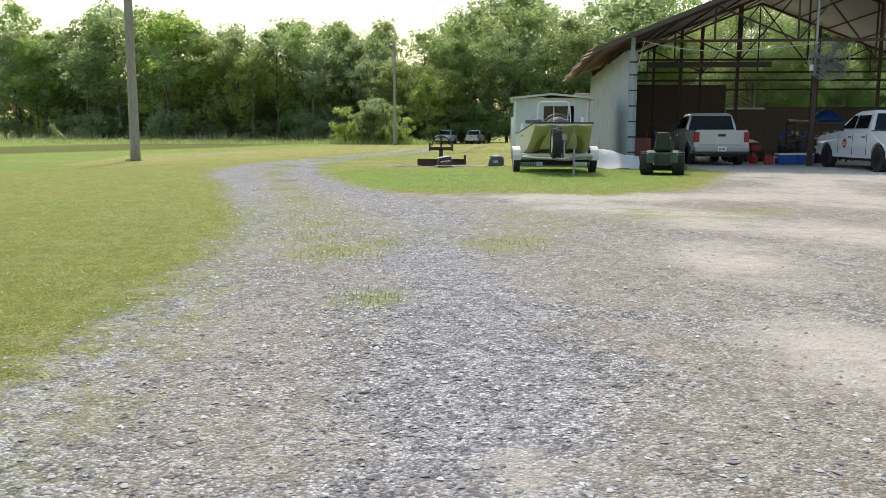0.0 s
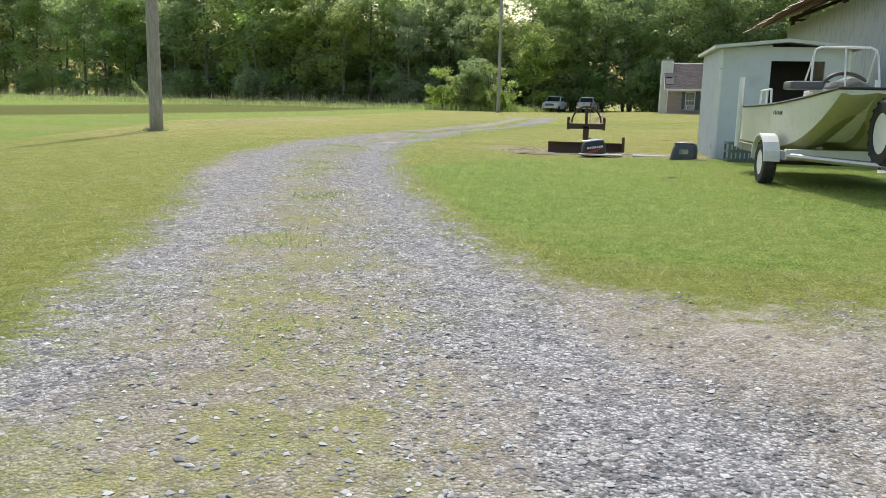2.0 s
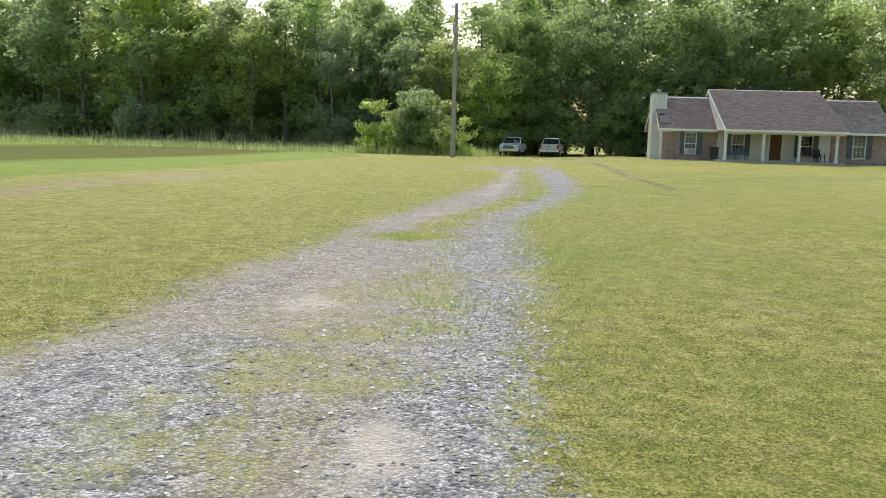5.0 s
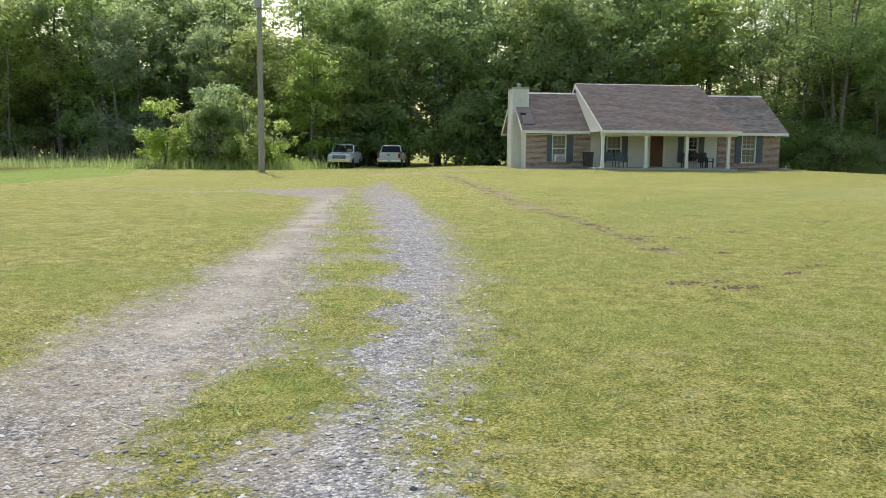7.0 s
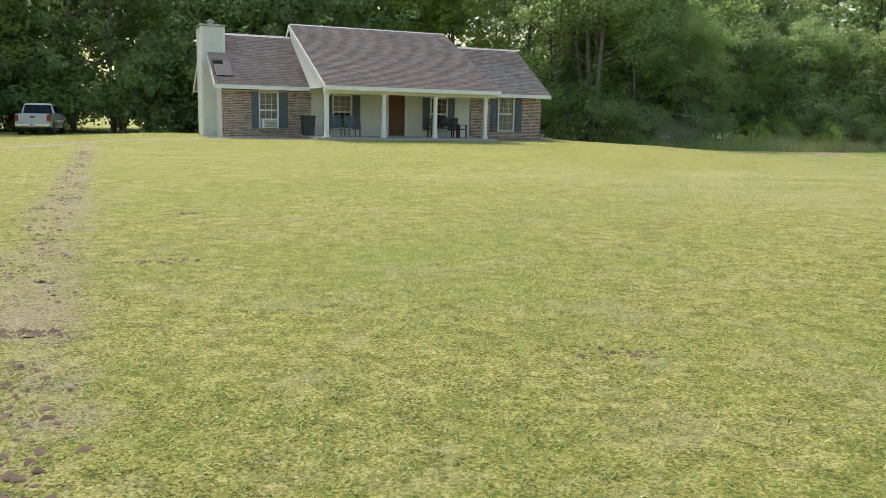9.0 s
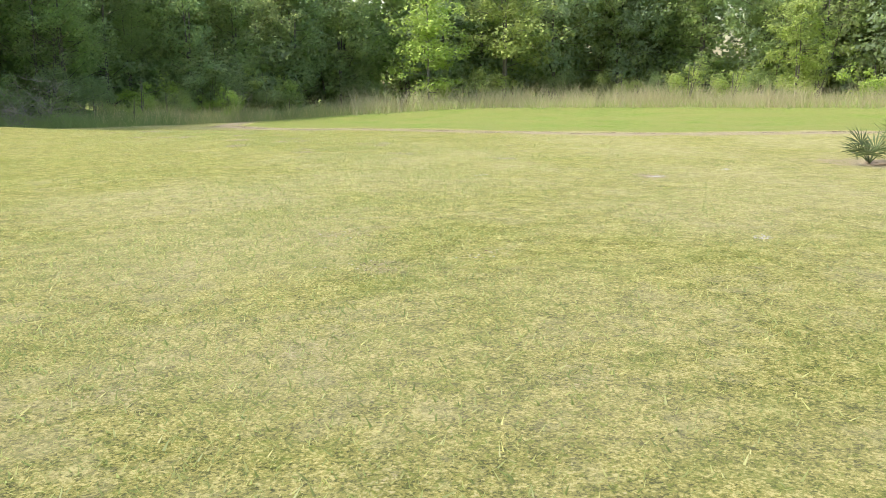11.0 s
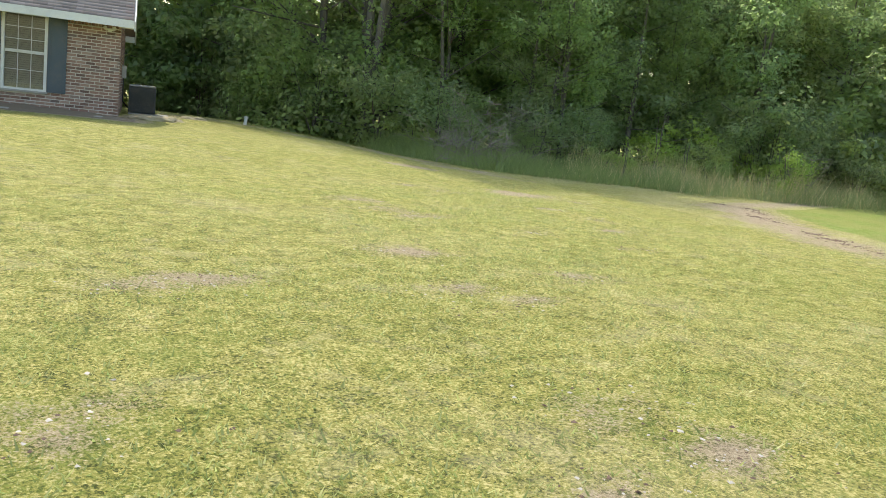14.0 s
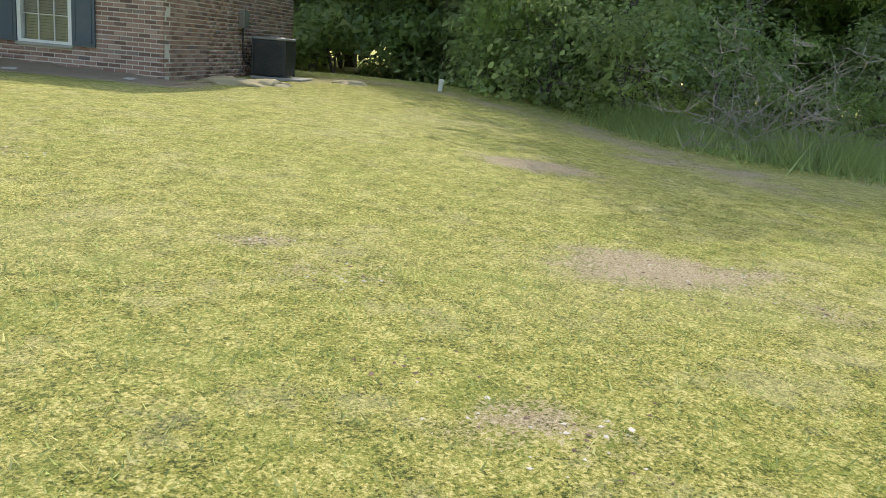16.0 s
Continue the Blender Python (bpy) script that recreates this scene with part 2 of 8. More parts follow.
def corrugated_material(name, a, b, rust=0.3, streak=(0.20, 0.09, 0.04)):
    n = Nodes(name)
    v = n.position()
    f, g = n.noise(v, 1.1, 6, 0.7), n.noise(n.coords(scale=(5, 5, 0.5)), 3.0, 5, 0.7)
    c = n.mix(f, a, b)
    c = n.mix(n.math("MULTIPLY", n.step(g, 0.5, 0.66), rust), c, streak)
    return n.surface(c, 0.5, 0.2, n.bump(f, 0.004))


M_GROUND = ground_material()
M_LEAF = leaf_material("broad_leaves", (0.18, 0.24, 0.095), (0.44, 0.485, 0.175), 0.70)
M_LEAF_OAK = leaf_material("deep_green_leaves", (0.155, 0.215, 0.11), (0.37, 0.43, 0.195), 0.68)
M_LEAF_LIME = leaf_material("yellow_green_leaves", (0.28, 0.34, 0.05), (0.56, 0.60, 0.13), 0.72)
M_LEAF_PALE = leaf_material("silvery_leaves", (0.20, 0.24, 0.15), (0.43, 0.47, 0.32), 0.62)
M_BLADE_RICH = leaf_material("lush_blades", (0.10, 0.175, 0.025), (0.32, 0.40, 0.09), 0.5, 0.05)
M_BARK = bark_material("tree_bark")
M_POLE = bark_material("weathered_pole", (0.22, 0.195, 0.16), (0.42, 0.385, 0.335))
M_REED = leaf_material("dry_reeds", (0.62, 0.44, 0.26), (0.95, 0.77, 0.49), 0.5, 0.03)
M_TALL = leaf_material("tall_grass_blades", (0.26, 0.31, 0.07), (0.58, 0.57, 0.26), 0.6)
# darker copy of the tall grass, the thicket's shade put into its colour
M_TALL_SHADED = leaf_material("shaded_tall_grass", (0.13, 0.16, 0.05), (0.36, 0.37, 0.15), 0.5)
M_BLADE = leaf_material("lawn_blades", (0.12, 0.155, 0.025), (0.62, 0.56, 0.21), 0.45, 0.05)
M_WHITE = paint("white_paint", (0.78, 0.77, 0.74), 0.45, amount=0.25)
M_SIDING = paint("cream_siding", (0.68, 0.67, 0.62), 0.55, amount=0.25)
M_MORTAR = paint("mortar", (0.66, 0.62, 0.56), 0.9, bump=0.003)
M_BRICK, M_BRICK_FAR = brick_material(), joined_brick_material()
M_SHINGLE = shingle_material()
M_SHUTTER = paint("slate_blue_shutter", (0.075, 0.10, 0.125), 0.5, amount=0.3)
M_GLASS = glass_material()
M_DARK = paint("dark_interior", (0.02, 0.02, 0.02), 0.9)
M_CURTAIN = paint("beige_blind", (0.33, 0.28, 0.20), 0.8)
M_CONCRETE = paint("concrete", (0.40, 0.38, 0.34), 0.85, bump=0.004)
M_DOOR = wood_material("brown_door", (0.10, 0.045, 0.025), (0.20, 0.10, 0.055))
# dark grey streaks: staining, plus the ribs' shade put into the colour
M_TIN = corrugated_material("galvanised_tin", (0.30, 0.345, 0.39), (0.40, 0.45, 0.49), 0.6, (0.15, 0.165, 0.18))
M_TIN_ROOF = corrugated_material("rusty_tin_roof", (0.16, 0.085, 0.06), (0.28, 0.17, 0.13), 0.8)
M_TIN_UNDER = corrugated_material("grey_tin_underside", (0.30, 0.32, 0.32), (0.40, 0.41, 0.41), 0.25)
M_RUST = paint("rusty_steel", (0.095, 0.062, 0.05), 0.75, 0.4, (0.16, 0.07, 0.035), 0.6)
M_STEEL = paint("dull_steel", (0.36, 0.36, 0.36), 0.4, 0.8, amount=0.4)
M_BROWN = wood_material("dark_plank", (0.075, 0.058, 0.048), (0.15, 0.115, 0.092))
M_BOARD = wood_material("grey_board", (0.36, 0.35, 0.33), (0.52, 0.51, 0.48))
M_RUBBER = paint("tyre_rubber", (0.022, 0.022, 0.023), 0.8, dirt=(0.16, 0.13, 0.10), amount=0.4)
M_BLACK = paint("black_plastic", (0.02, 0.02, 0.022), 0.5)
M_CHROME = paint("chrome", (0.72, 0.72, 0.72), 0.15, 1.0, amount=0.15)
M_CARGLASS = paint("tinted_car_glass", (0.02, 0.025, 0.028), 0.02, amount=0.03, Specular_IOR_Level=0.35)

# ---- geometry helpers ----
def mesh_from(name, verts, faces, smooth=False):
    me = bpy.data.meshes.new(name)
    me.from_pydata([tuple(v) for v in verts], [], faces)
    if smooth:
        me.polygons.foreach_set("use_smooth", [True] * len(me.polygons))
    me.update()
    return me


def part(name, bm, material, parent=None, label="", smooth=False):
    """Links a bmesh (or a mesh) as one mesh object under a thing or a part."""
    if isinstance(bm, bmesh.types.BMesh):
        bmesh.ops.recalc_face_normals(bm, faces=bm.faces)
        me = bpy.data.meshes.new(name)
        bm.to_mesh(me)
        bm.free()
    else:
        me = bm
    if smooth:
        me.polygons.foreach_set("use_smooth", [True] * len(me.polygons))
    if not me.materials:
        me.materials.append(material)
    ob = new(name, me)
    if parent is not None:
        ob.parent = parent
    if label:
        tagged(ob, label)
    return ob


def thing(name, label, category, at=None, group="", kind=""):
    """An Empty that carries the parts of one thing."""
    ob = new(name)
    ob.empty_display_size = 0.2
    if at is not None:
        ob.matrix_world = at
    return tagged(ob, label, category, group, kind)


def box(bm, x0, x1, y0, y1, z0, z1, bevel=0.0, m=None):
    vs = [bm.verts.new((x, y, z)) for x in (x0, x1) for y in (y0, y1) for z in (z0, z1)]
    fs = [bm.faces.new([vs[i] for i in q]) for q in ((0, 1, 3, 2), (4, 6, 7, 5), (0, 4, 5, 1), (2, 3, 7, 6), (0, 2, 6, 4), (1, 5, 7, 3))]
    if bevel:
        es = list({e for f in fs for e in f.edges})
        r = bmesh.ops.bevel(bm, geom=es, offset=bevel, segments=2, profile=0.6, affect="EDGES")
        vs = list({v for f in r["faces"] for v in f.verts} | {v for v in vs if v.is_valid})
    if m is not None:
        bmesh.ops.transform(bm, matrix=m, verts=vs)
    return vs


def boxed(x0, x1, y0, y1, z0, z1, bevel=0.0, m=None):
    bm = bmesh.new()
    box(bm, x0, x1, y0, y1, z0, z1, bevel, m)
    return bm


def rod(bm, a, b, r0, r1=None, n=8, cap=True):
    """A round bar from a to b."""
    a, b = Vector(a), Vector(b)
    r1 = r0 if r1 is None else r1
    d = b - a
    q = d.to_track_quat("Z", "Y")
    rings = []
    for p, r in ((a, r0), (b, r1)):
        rings.append([bm.verts.new(p + q @ Vector((r * math.cos(2 * math.pi * i / n), r * math.sin(2 * math.pi * i / n), 0))) for i in range(n)])
    for i in range(n):
        bm.faces.new((rings[0][i], rings[0][(i + 1) % n], rings[1][(i + 1) % n], rings[1][i]))
    if cap:
        bm.faces.new(list(reversed(rings[0])))
        bm.faces.new(rings[1])
    return rings


def tube(bm, pts, r, n=8, closed=False):
    """A bent round bar through the points."""
    pts = [Vector(p) for p in pts]
    rings, k = [], len(pts)
    radius = r if callable(r) else (lambda s: r)
    for i, p in enumerate(pts):
        d = (pts[(i + 1) % k] - pts[i - 1]) if closed else (pts[min(i + 1, k - 1)] - pts[max(i - 1, 0)])
        q = d.to_track_quat("Z", "Y")
        rr = radius(i / max(k - 1, 1))
        rings.append([bm.verts.new(p + q @ Vector((rr * math.cos(2 * math.pi * j / n), rr * math.sin(2 * math.pi * j / n), 0))) for j in range(n)])
    for i in range(k if closed else k - 1):
        a, b = rings[i], rings[(i + 1) % k]
        for j in range(n):
            bm.faces.new((a[j], a[(j + 1) % n], b[(j + 1) % n], b[j]))
    if not closed:
        bm.faces.new(list(reversed(rings[0])))
        bm.faces.new(rings[-1])


def prism(bm, outline, axis, lo, hi):
    """An outline in the plane across an axis, drawn out from lo to hi. axis 0: (y, z), 1: (x, z), 2: (x, y)."""
    def at(p, w):
        return (w, *p) if axis == 0 else (p[0], w, p[1]) if axis == 1 else (*p, w)
    a = [bm.verts.new(at(p, lo)) for p in outline]
    b = [bm.verts.new(at(p, hi)) for p in outline]
    k = len(outline)
    fs = [bm.faces.new((a[i], a[(i + 1) % k], b[(i + 1) % k], b[i])) for i in range(k)]
    fs += [bm.faces.new(list(reversed(a))), bm.faces.new(b)]
    return fs


def lathe(bm, profile, n=24, m=None):
    """A turned form: profile of (radius, height along z)."""
    rings = []
    for r, z in profile:
        rings.append([bm.verts.new((r * math.cos(2 * math.pi * i / n), r * math.sin(2 * math.pi * i / n), z)) for i in range(n)])
    for a, b in zip(rings, rings[1:]):
        for i in range(n):
            bm.faces.new((a[i], a[(i + 1) % n], b[(i + 1) % n], b[i]))
    if profile[0][0] > 1e-4:
        bm.faces.new(list(reversed(rings[0])))
    if profile[-1][0] > 1e-4:
        bm.faces.new(rings[-1])
    if m is not None:
        bmesh.ops.transform(bm, matrix=m, verts=[v for r in rings for v in r])


# ---- the lie of the land ----
BASE = -0.28


def smooth01(t):
    t = np.clip(t, 0, 1)
    return t * t * (3 - 2 * t)


def yard_rise(x, y):
    """The ground round the boat, the shed and the barn lies a hand's breadth above the drive."""
    return 0.128 * smooth01((x + 22) / 3.5) * smooth01((y + 79) / 6) * smooth01((-40 - y) / 8) * smooth01((16 - x) / 6)


def height(x, y):
    """Ground height: a flat yard, the house on a low pad, a dip to the east and a rise at the far field edge."""
    x, y = np.asarray(x, float), np.asarray(y, float)
    dx = np.maximum(np.maximum(-17.5 - x, x - 1.2), 0)
    dy = np.maximum(np.maximum(-2.6 - y, y - 8.0), 0)
    pad = 1 - smooth01(np.hypot(dx, dy) / 7.5)
    z = BASE + 0.24 * pad
    z = z - 0.22 * smooth01((x - 4.5) / 7.0) * smooth01((y + 17) / 10.0) * smooth01((30 - x) / 12)
    z = z + 0.34 * smooth01((x - 18) / 16.0) * smooth01((-2 - y) / 10)
    z = z + yard_rise(x, y)
    z = z + 0.03 * np.sin(x * 0.31 + 1.3) * np.sin(y * 0.23) + 0.012 * np.sin(x * 1.7) * np.sin(y * 1.4 + 0.5)
    return z


def ground_z(x, y):
    return float(height(x, y))


def flat_z(x, y):
    """The same without the rise of the yard."""
    return float(height(x, y) - yard_rise(x, y))


DRIVE = [(-26.6, -16), (-27.2, -22.3), (-29.6, -25.2), (-34, -25.9), (-34, -26.5), (-29.3, -26.5), (-27.3, -29.5), (-27.0, -34), (-27.2, -40), (-27.7, -45), (-28.4, -52), (-28.6, -57), (-28.8, -62), (-28.3, -66.5), (-27.3, -70), (-25.7, -73.2), (-23.4, -79),
         (-22.3, -81.6), (-21.5, -85.2), (-21.2, -88), (-20.9, -92), (-20.6, -140), (16, -140), (14.5, -112), (12, -90), (9.5, -74), (6.5, -62), (4.0, -50), (3.2, -46.6), (-14.2, -46.4), (-14.3, -62.5), (-13.2, -69.5), (-15.2, -75.3), (-17, -77),
         (-20.2, -77), (-21.2, -76.6), (-22.4, -74), (-24.0, -69.4), (-25.2, -65.5), (-25.9, -62), (-26.0, -57), (-26.1, -51), (-25.3, -46.4), (-24.95, -44.5), (-24.7, -42.6), (-24.55, -40), (-24.45, -37.5), (-24.5, -34), (-24.45, -28), (-24.7, -24), (-24.2, -17)]


def inside_distance(x, y, poly):
    """Signed distance to a polygon's outline, positive inside."""
    best, inside = np.full(x.shape, 1e9), np.zeros(x.shape, bool)
    for (ax, ay), (bx, by) in zip(poly, poly[1:] + poly[:1]):
        ux, uy = bx - ax, by - ay
        t = np.clip(((x - ax) * ux + (y - ay) * uy) / (ux * ux + uy * uy), 0, 1)
        best = np.minimum(best, np.hypot(x - ax - t * ux, y - ay - t * uy))
        cross = ((ay > y) != (by > y)) & (x < ux * (y - ay) / (uy if abs(uy) > 1e-9 else 1e-9) + ax)
        inside ^= cross
    return np.where(inside, best, -best)


def road_amount(x, y):
    """Positive on crushed stone; the drive keeps a grassy strip between its wheel tracks."""
    d = np.clip(inside_distance(x, y, DRIVE), -4, 4)
    mid = np.interp(y, [-60, -54, -50, -45, -42.4, -40, -34, -25, -12], [-27.1, -27.4, -27.0, -25.9, -25.85, -25.9, -26.05, -26.2, -26.0])
    strip = np.abs(x - mid) - 0.27 - 0.17 * np.sin(y * 4.3 + 0.9 * np.sin(y * 1.7)) + 0.30 * smooth01((y + 34) / 8)
    keep = smooth01((y + 57) / 3)
    fade = smooth01((-17 - y) / 8)
    d = np.where(keep > 0, np.minimum(d, strip * keep + 4 * (1 - keep)), d)
    for sx, sy, r in STRIP_TUFTS:
        d = d - 0.5 * np.exp(-((x - sx) ** 2 + (y - sy) ** 2) / (0.7 * r * r))
    return d - 0.5 * (1 - fade) * (y > -26) - 0.25 * smooth01((y + 35) / 15)


def line_distance(x, y, pts):
    best = np.full(np.shape(x), 1e9)
    for (ax, ay), (bx, by) in zip(pts, pts[1:]):
        ux, uy = bx - ax, by - ay
        t = np.clip(((x - ax) * ux + (y - ay) * uy) / (ux * ux + uy * uy), 0, 1)
        best = np.minimum(best, np.hypot(x - ax - t * ux, y - ay - t * uy))
    return best


# bare spots in the lawn: place, radius, amount
BARE_SPOTS = [(7.2, -8.0, 0.8, 1.0), (8.1, -8.5, 0.35, 0.7), (5.4, -9.1, 0.3, 0.9), (4.9, -8.6, 0.25, 0.8), (6.55, -10.6, 0.35, 1.0), (6.5, -4.0, 0.9, 0.9), (8.0, -1.4, 0.7, 1.0), (9.2, -1.4, 0.6, 0.9),
              (2.8, -15.05, 0.5, 1.0), (2.65, -16.4, 0.35, 1.0), (4.1, -15.8, 0.35, 0.9), (3.5, -12.0, 0.4, 0.8), (7.9, -7.7, 0.4, 0.7), (3.2, -16.6, 0.3, 0.7), (5.75, -14.1, 0.3, 0.7), (1.0, -16.4, 0.4, 0.8),
              (0.3, -18.7, 0.5, 0.9), (2.6, -18.7, 0.4, 0.9), (2.75, -19.2, 0.3, 0.9), (-9.3, -25.5, 0.25, 0.55), (-8.5, -26.1, 0.2, 0.5), (-8.2, -24.7, 0.25, 0.5), (2.1, -6.9, 0.3, 0.9), (-2.5, -26.3, 0.35, 0.8),
              (3.4, -11.1, 0.5, 0.9), (3.8, -12.4, 0.4, 1.0), (6.8, -11.4, 0.3, 0.9), (4.9, -13.3, 0.25, 0.9), (6.5, -12.5, 0.35, 0.9), (-0.5, -19.1, 0.3, 0.9), (0.05, -20.95, 0.27, 1.0), (0.6, -16.7, 0.3, 0.8), (2.1, -19.5, 0.25, 0.8),
              (-0.4, -23.2, 0.2, 0.9), (-0.4, -23.4, 0.16, 0.8), (-0.1, -21.3, 0.22, 0.8)]


# lush tufts on the strip between the wheel tracks: place, radius
STRIP_TUFTS = [(-25.73, -42.1, 0.3), (-26.05, -40.3, 0.32), (-25.66, -43.7, 0.32), (-25.95, -44.1, 0.25), (-26.08, -42.7, 0.25), (-26.0, -37.4, 0.35), (-25.95, -34.6, 0.35), (-26.15, -46.3, 0.3)]


# grass that has taken root in the drive, and pale sand worn through it: place, radius
WEED_SPOTS = [(-27.24, -63.1, 0.45), (-26.8, -65.3, 0.5), (-25.95, -67.9, 0.45), (-25.5, -69.0, 0.4), (-25.2, -70.1, 0.45), (-27.7, -54.0, 0.4), (-26.6, -59.0, 0.4), (-26.56, -58.0, 0.35), (-26.7, -63.5, 0.35), (-26.4, -64.5, 0.4),
              (-21.3, -81.8, 0.55), (-20.8, -83.0, 0.6), (-22.5, -78.2, 0.5), (-20.1, -83.5, 0.4), (-21.9, -80.9, 0.5), (-18.9, -83.4, 0.6), (-24.2, -72.6, 0.4), (-23.5, -75.5, 0.5), (-20.5, -84.2, 0.5), (-19.8, -86.4, 0.35)]
SAND_SPOTS = [(-26.62, -61.0, 0.3), (-27.58, -58.4, 0.32), (-25.76, -60.2, 0.25), (-26.0, -56.6, 0.28), (-16.9, -84.3, 0.9), (-17.1, -87.4, 0.7), (-18.8, -89.1, 0.2), 
              (-20.1, -77.3, 0.3), (-19.9, -77.8, 0.25)]


def dryness(x, y):
    """Where the lawn is pale and dry rather than green."""
    d = smooth01((x + 18) / 8) * smooth01((-17 - y) / 5) * smooth01((y + 60) / 10)
    d = np.maximum(d, 0.7 * np.exp(-line_distance(x, y, [(-36, -64), (-36, -40)]) ** 2 / 10))
    d = np.maximum(d, 0.45 * smooth01((-34 - x) / 4) * smooth01((x + 42) / 3))
    d = np.maximum(d, 0.42 * smooth01((x + 6) / 7))
    d = np.maximum(d, 0.95 * smooth01((x - 8) / 4))
    return d - 0.75 * smooth01((-60 - y) / 6) * (x < -13) - 0.2


def uncut(x, y):
    """A darker band of unmown grass across the west field."""
    e = np.interp(y, [-90, -60, -40, -20, -5], [-55, -50, -44.5, -42, -43])
    return smooth01((e - x) / 3) * smooth01((x - e + 24) / 6)


def zones(x, y):
    lush_w = smooth01((np.interp(y, [-140, -67, -50, -25, -10, 5], [-31, -33.5, -38.5, -37, -36.5, -40]) - x) / 1.2)
    edge_e = np.interp(y, [-60, -36, -31, -24, -18, -12, -5, 0], [24, 16.7, 13.9, 10.8, 10.4, 11.6, 15.0, 24])
    lush_e = smooth01((x - edge_e - 0.3) / 1.2)
    island = smooth01(inside_distance(x, y, [(-24.5, -68), (-22.5, -73.5), (-21.2, -76), (-17, -76.5), (-15.5, -75), (-13.8, -69), (-14.5, -63.5), (-20.5, -63.8), (-23.5, -65.5)]) / 2.2 + 0.4)
    lush = np.maximum(np.maximum(lush_w, lush_e), island)
    for sx, sy, r in STRIP_TUFTS:
        lush = np.maximum(lush, 0.62 * np.exp(-((x - sx) ** 2 + (y - sy) ** 2) / (0.6 * r * r)))
    bare = np.exp(-(x - edge_e + 0.6) ** 2 / 1.2) * (y < 2) * (y > -40) * 0.75
    bare = np.maximum(bare, 0.5 * np.exp(-line_distance(x, y, [(-21.8, -8), (-22.05, -41)]) ** 2 / 0.12))
    bare = np.maximum(bare, 0.62 * np.exp(-line_distance(x, y, [(-21.7, -5), (-22.15, -33)]) ** 2 / 0.3))
    bare = np.maximum(bare, 0.9 * np.exp(-line_distance(x, y, [(-23.6, -61.4), (-21.2, -62.2), (-19.0, -63.9)]) ** 2 / 1.0))
    bare = np.maximum(bare, 0.9 * np.exp(-line_distance(x, y, [(-25.6, -9), (-22, -2.8), (-16.5, -1.5)]) ** 2 / 0.8))
    bare = np.maximum(bare, 0.55 * np.exp(-line_distance(x, y, [(-36, -52), (-35.8, -40)]) ** 2 / 1.5))
    bare = np.maximum(bare, 0.6 * np.exp(-line_distance(x, y, [(1.2, 4.2), (2.0, 6.5), (4.0, 6.0), (7.0, 2.5), (9.5, -3.0)]) ** 2 / 0.9))
    bare = np.maximum(bare, 0.8 * np.exp(-((x - 1.5) ** 2 + (y + 29.6) ** 2) / 1.6))
    bare = np.maximum(bare, 0.7 * np.exp(-line_distance(x, y, [(-16.5, -0.25), (-12.8, -0.25)]) ** 2 / 0.15))
    bare = np.maximum(bare, 1.0 * np.exp(-line_distance(x, y, [(-5.6, -0.45), (0.5, -0.45), (0.6, 2.4)]) ** 2 / 0.22))
    for sx, sy, r, k in BARE_SPOTS:
        bare = np.maximum(bare, 1.1 * k * np.exp(-((x - sx) ** 2 + ((y - sy) * 1.3) ** 2) / (0.72 * r * r)))
    sand = np.exp(-((x + 9) ** 2) / 60 - ((y + 66) ** 2) / 90) * 1.35
    sand = np.maximum(sand, 1.0 * np.exp(-line_distance(x, y, [(-18.6, -77.6), (-13.5, -77.0), (-11.5, -70)]) ** 2 / 1.1))
    sand = np.maximum(sand, 0.85 * np.exp(-line_distance(x, y, [(-13.5, -76.5), (-9.0, -83), (-6.0, -88)]) ** 2 / 6.0))
    sand = np.maximum(sand, 0.5 * np.exp(-line_distance(x, y, [(-27.6, -58), (-27.6, -50)]) ** 2 / 0.12))
    sand = np.maximum(sand, 0.62 * np.exp(-line_distance(x, y, [(-27.0, -46), (-26.8, -38), (-26.7, -28)]) ** 2 / 0.3))
    sand = np.maximum(sand, 0.9 * smooth01((y + 63) / 2.0) * (x > -15) * (x < 6))
    for sx, sy, r in SAND_SPOTS:
        sand = np.maximum(sand, 0.95 * np.exp(-((x - sx) ** 2 + ((y - sy) * 0.55) ** 2) / (r * r)))
    sand = np.maximum(sand, 0.85 * np.exp(-line_distance(x, y, [(-17.9, -78.6), (-15.8, -81.5), (-12, -86)]) ** 2 / 2.6))
    weedy = np.maximum(np.exp(-line_distance(x, y, [(-26.9, -57), (-27.2, -62), (-26.4, -67), (-24.2, -73), (-22, -79), (-20.6, -84)]) ** 2 / 0.9), 0.8 * smooth01((0.75 - inside_distance(x, y, DRIVE)) / 0.8))
    weedy = np.maximum(weedy, 0.8 * np.exp(-line_distance(x, y, [(-21.5, -84), (-18.5, -81), (-15.5, -79.5)]) ** 2 / 2.0))
    weedy = np.maximum(weedy, 0.85 * smooth01((1.7 - inside_distance(x, y, DRIVE)) / 1.6) * (x < -18.5) * smooth01((-74 - y) / 5))
    for sx, sy, r in WEED_SPOTS:
        weedy = np.maximum(weedy, 1.25 * np.exp(-((x - sx) ** 2 + ((y - sy) * 0.6) ** 2) / (r * r)))
    return lush, bare, sand, weedy


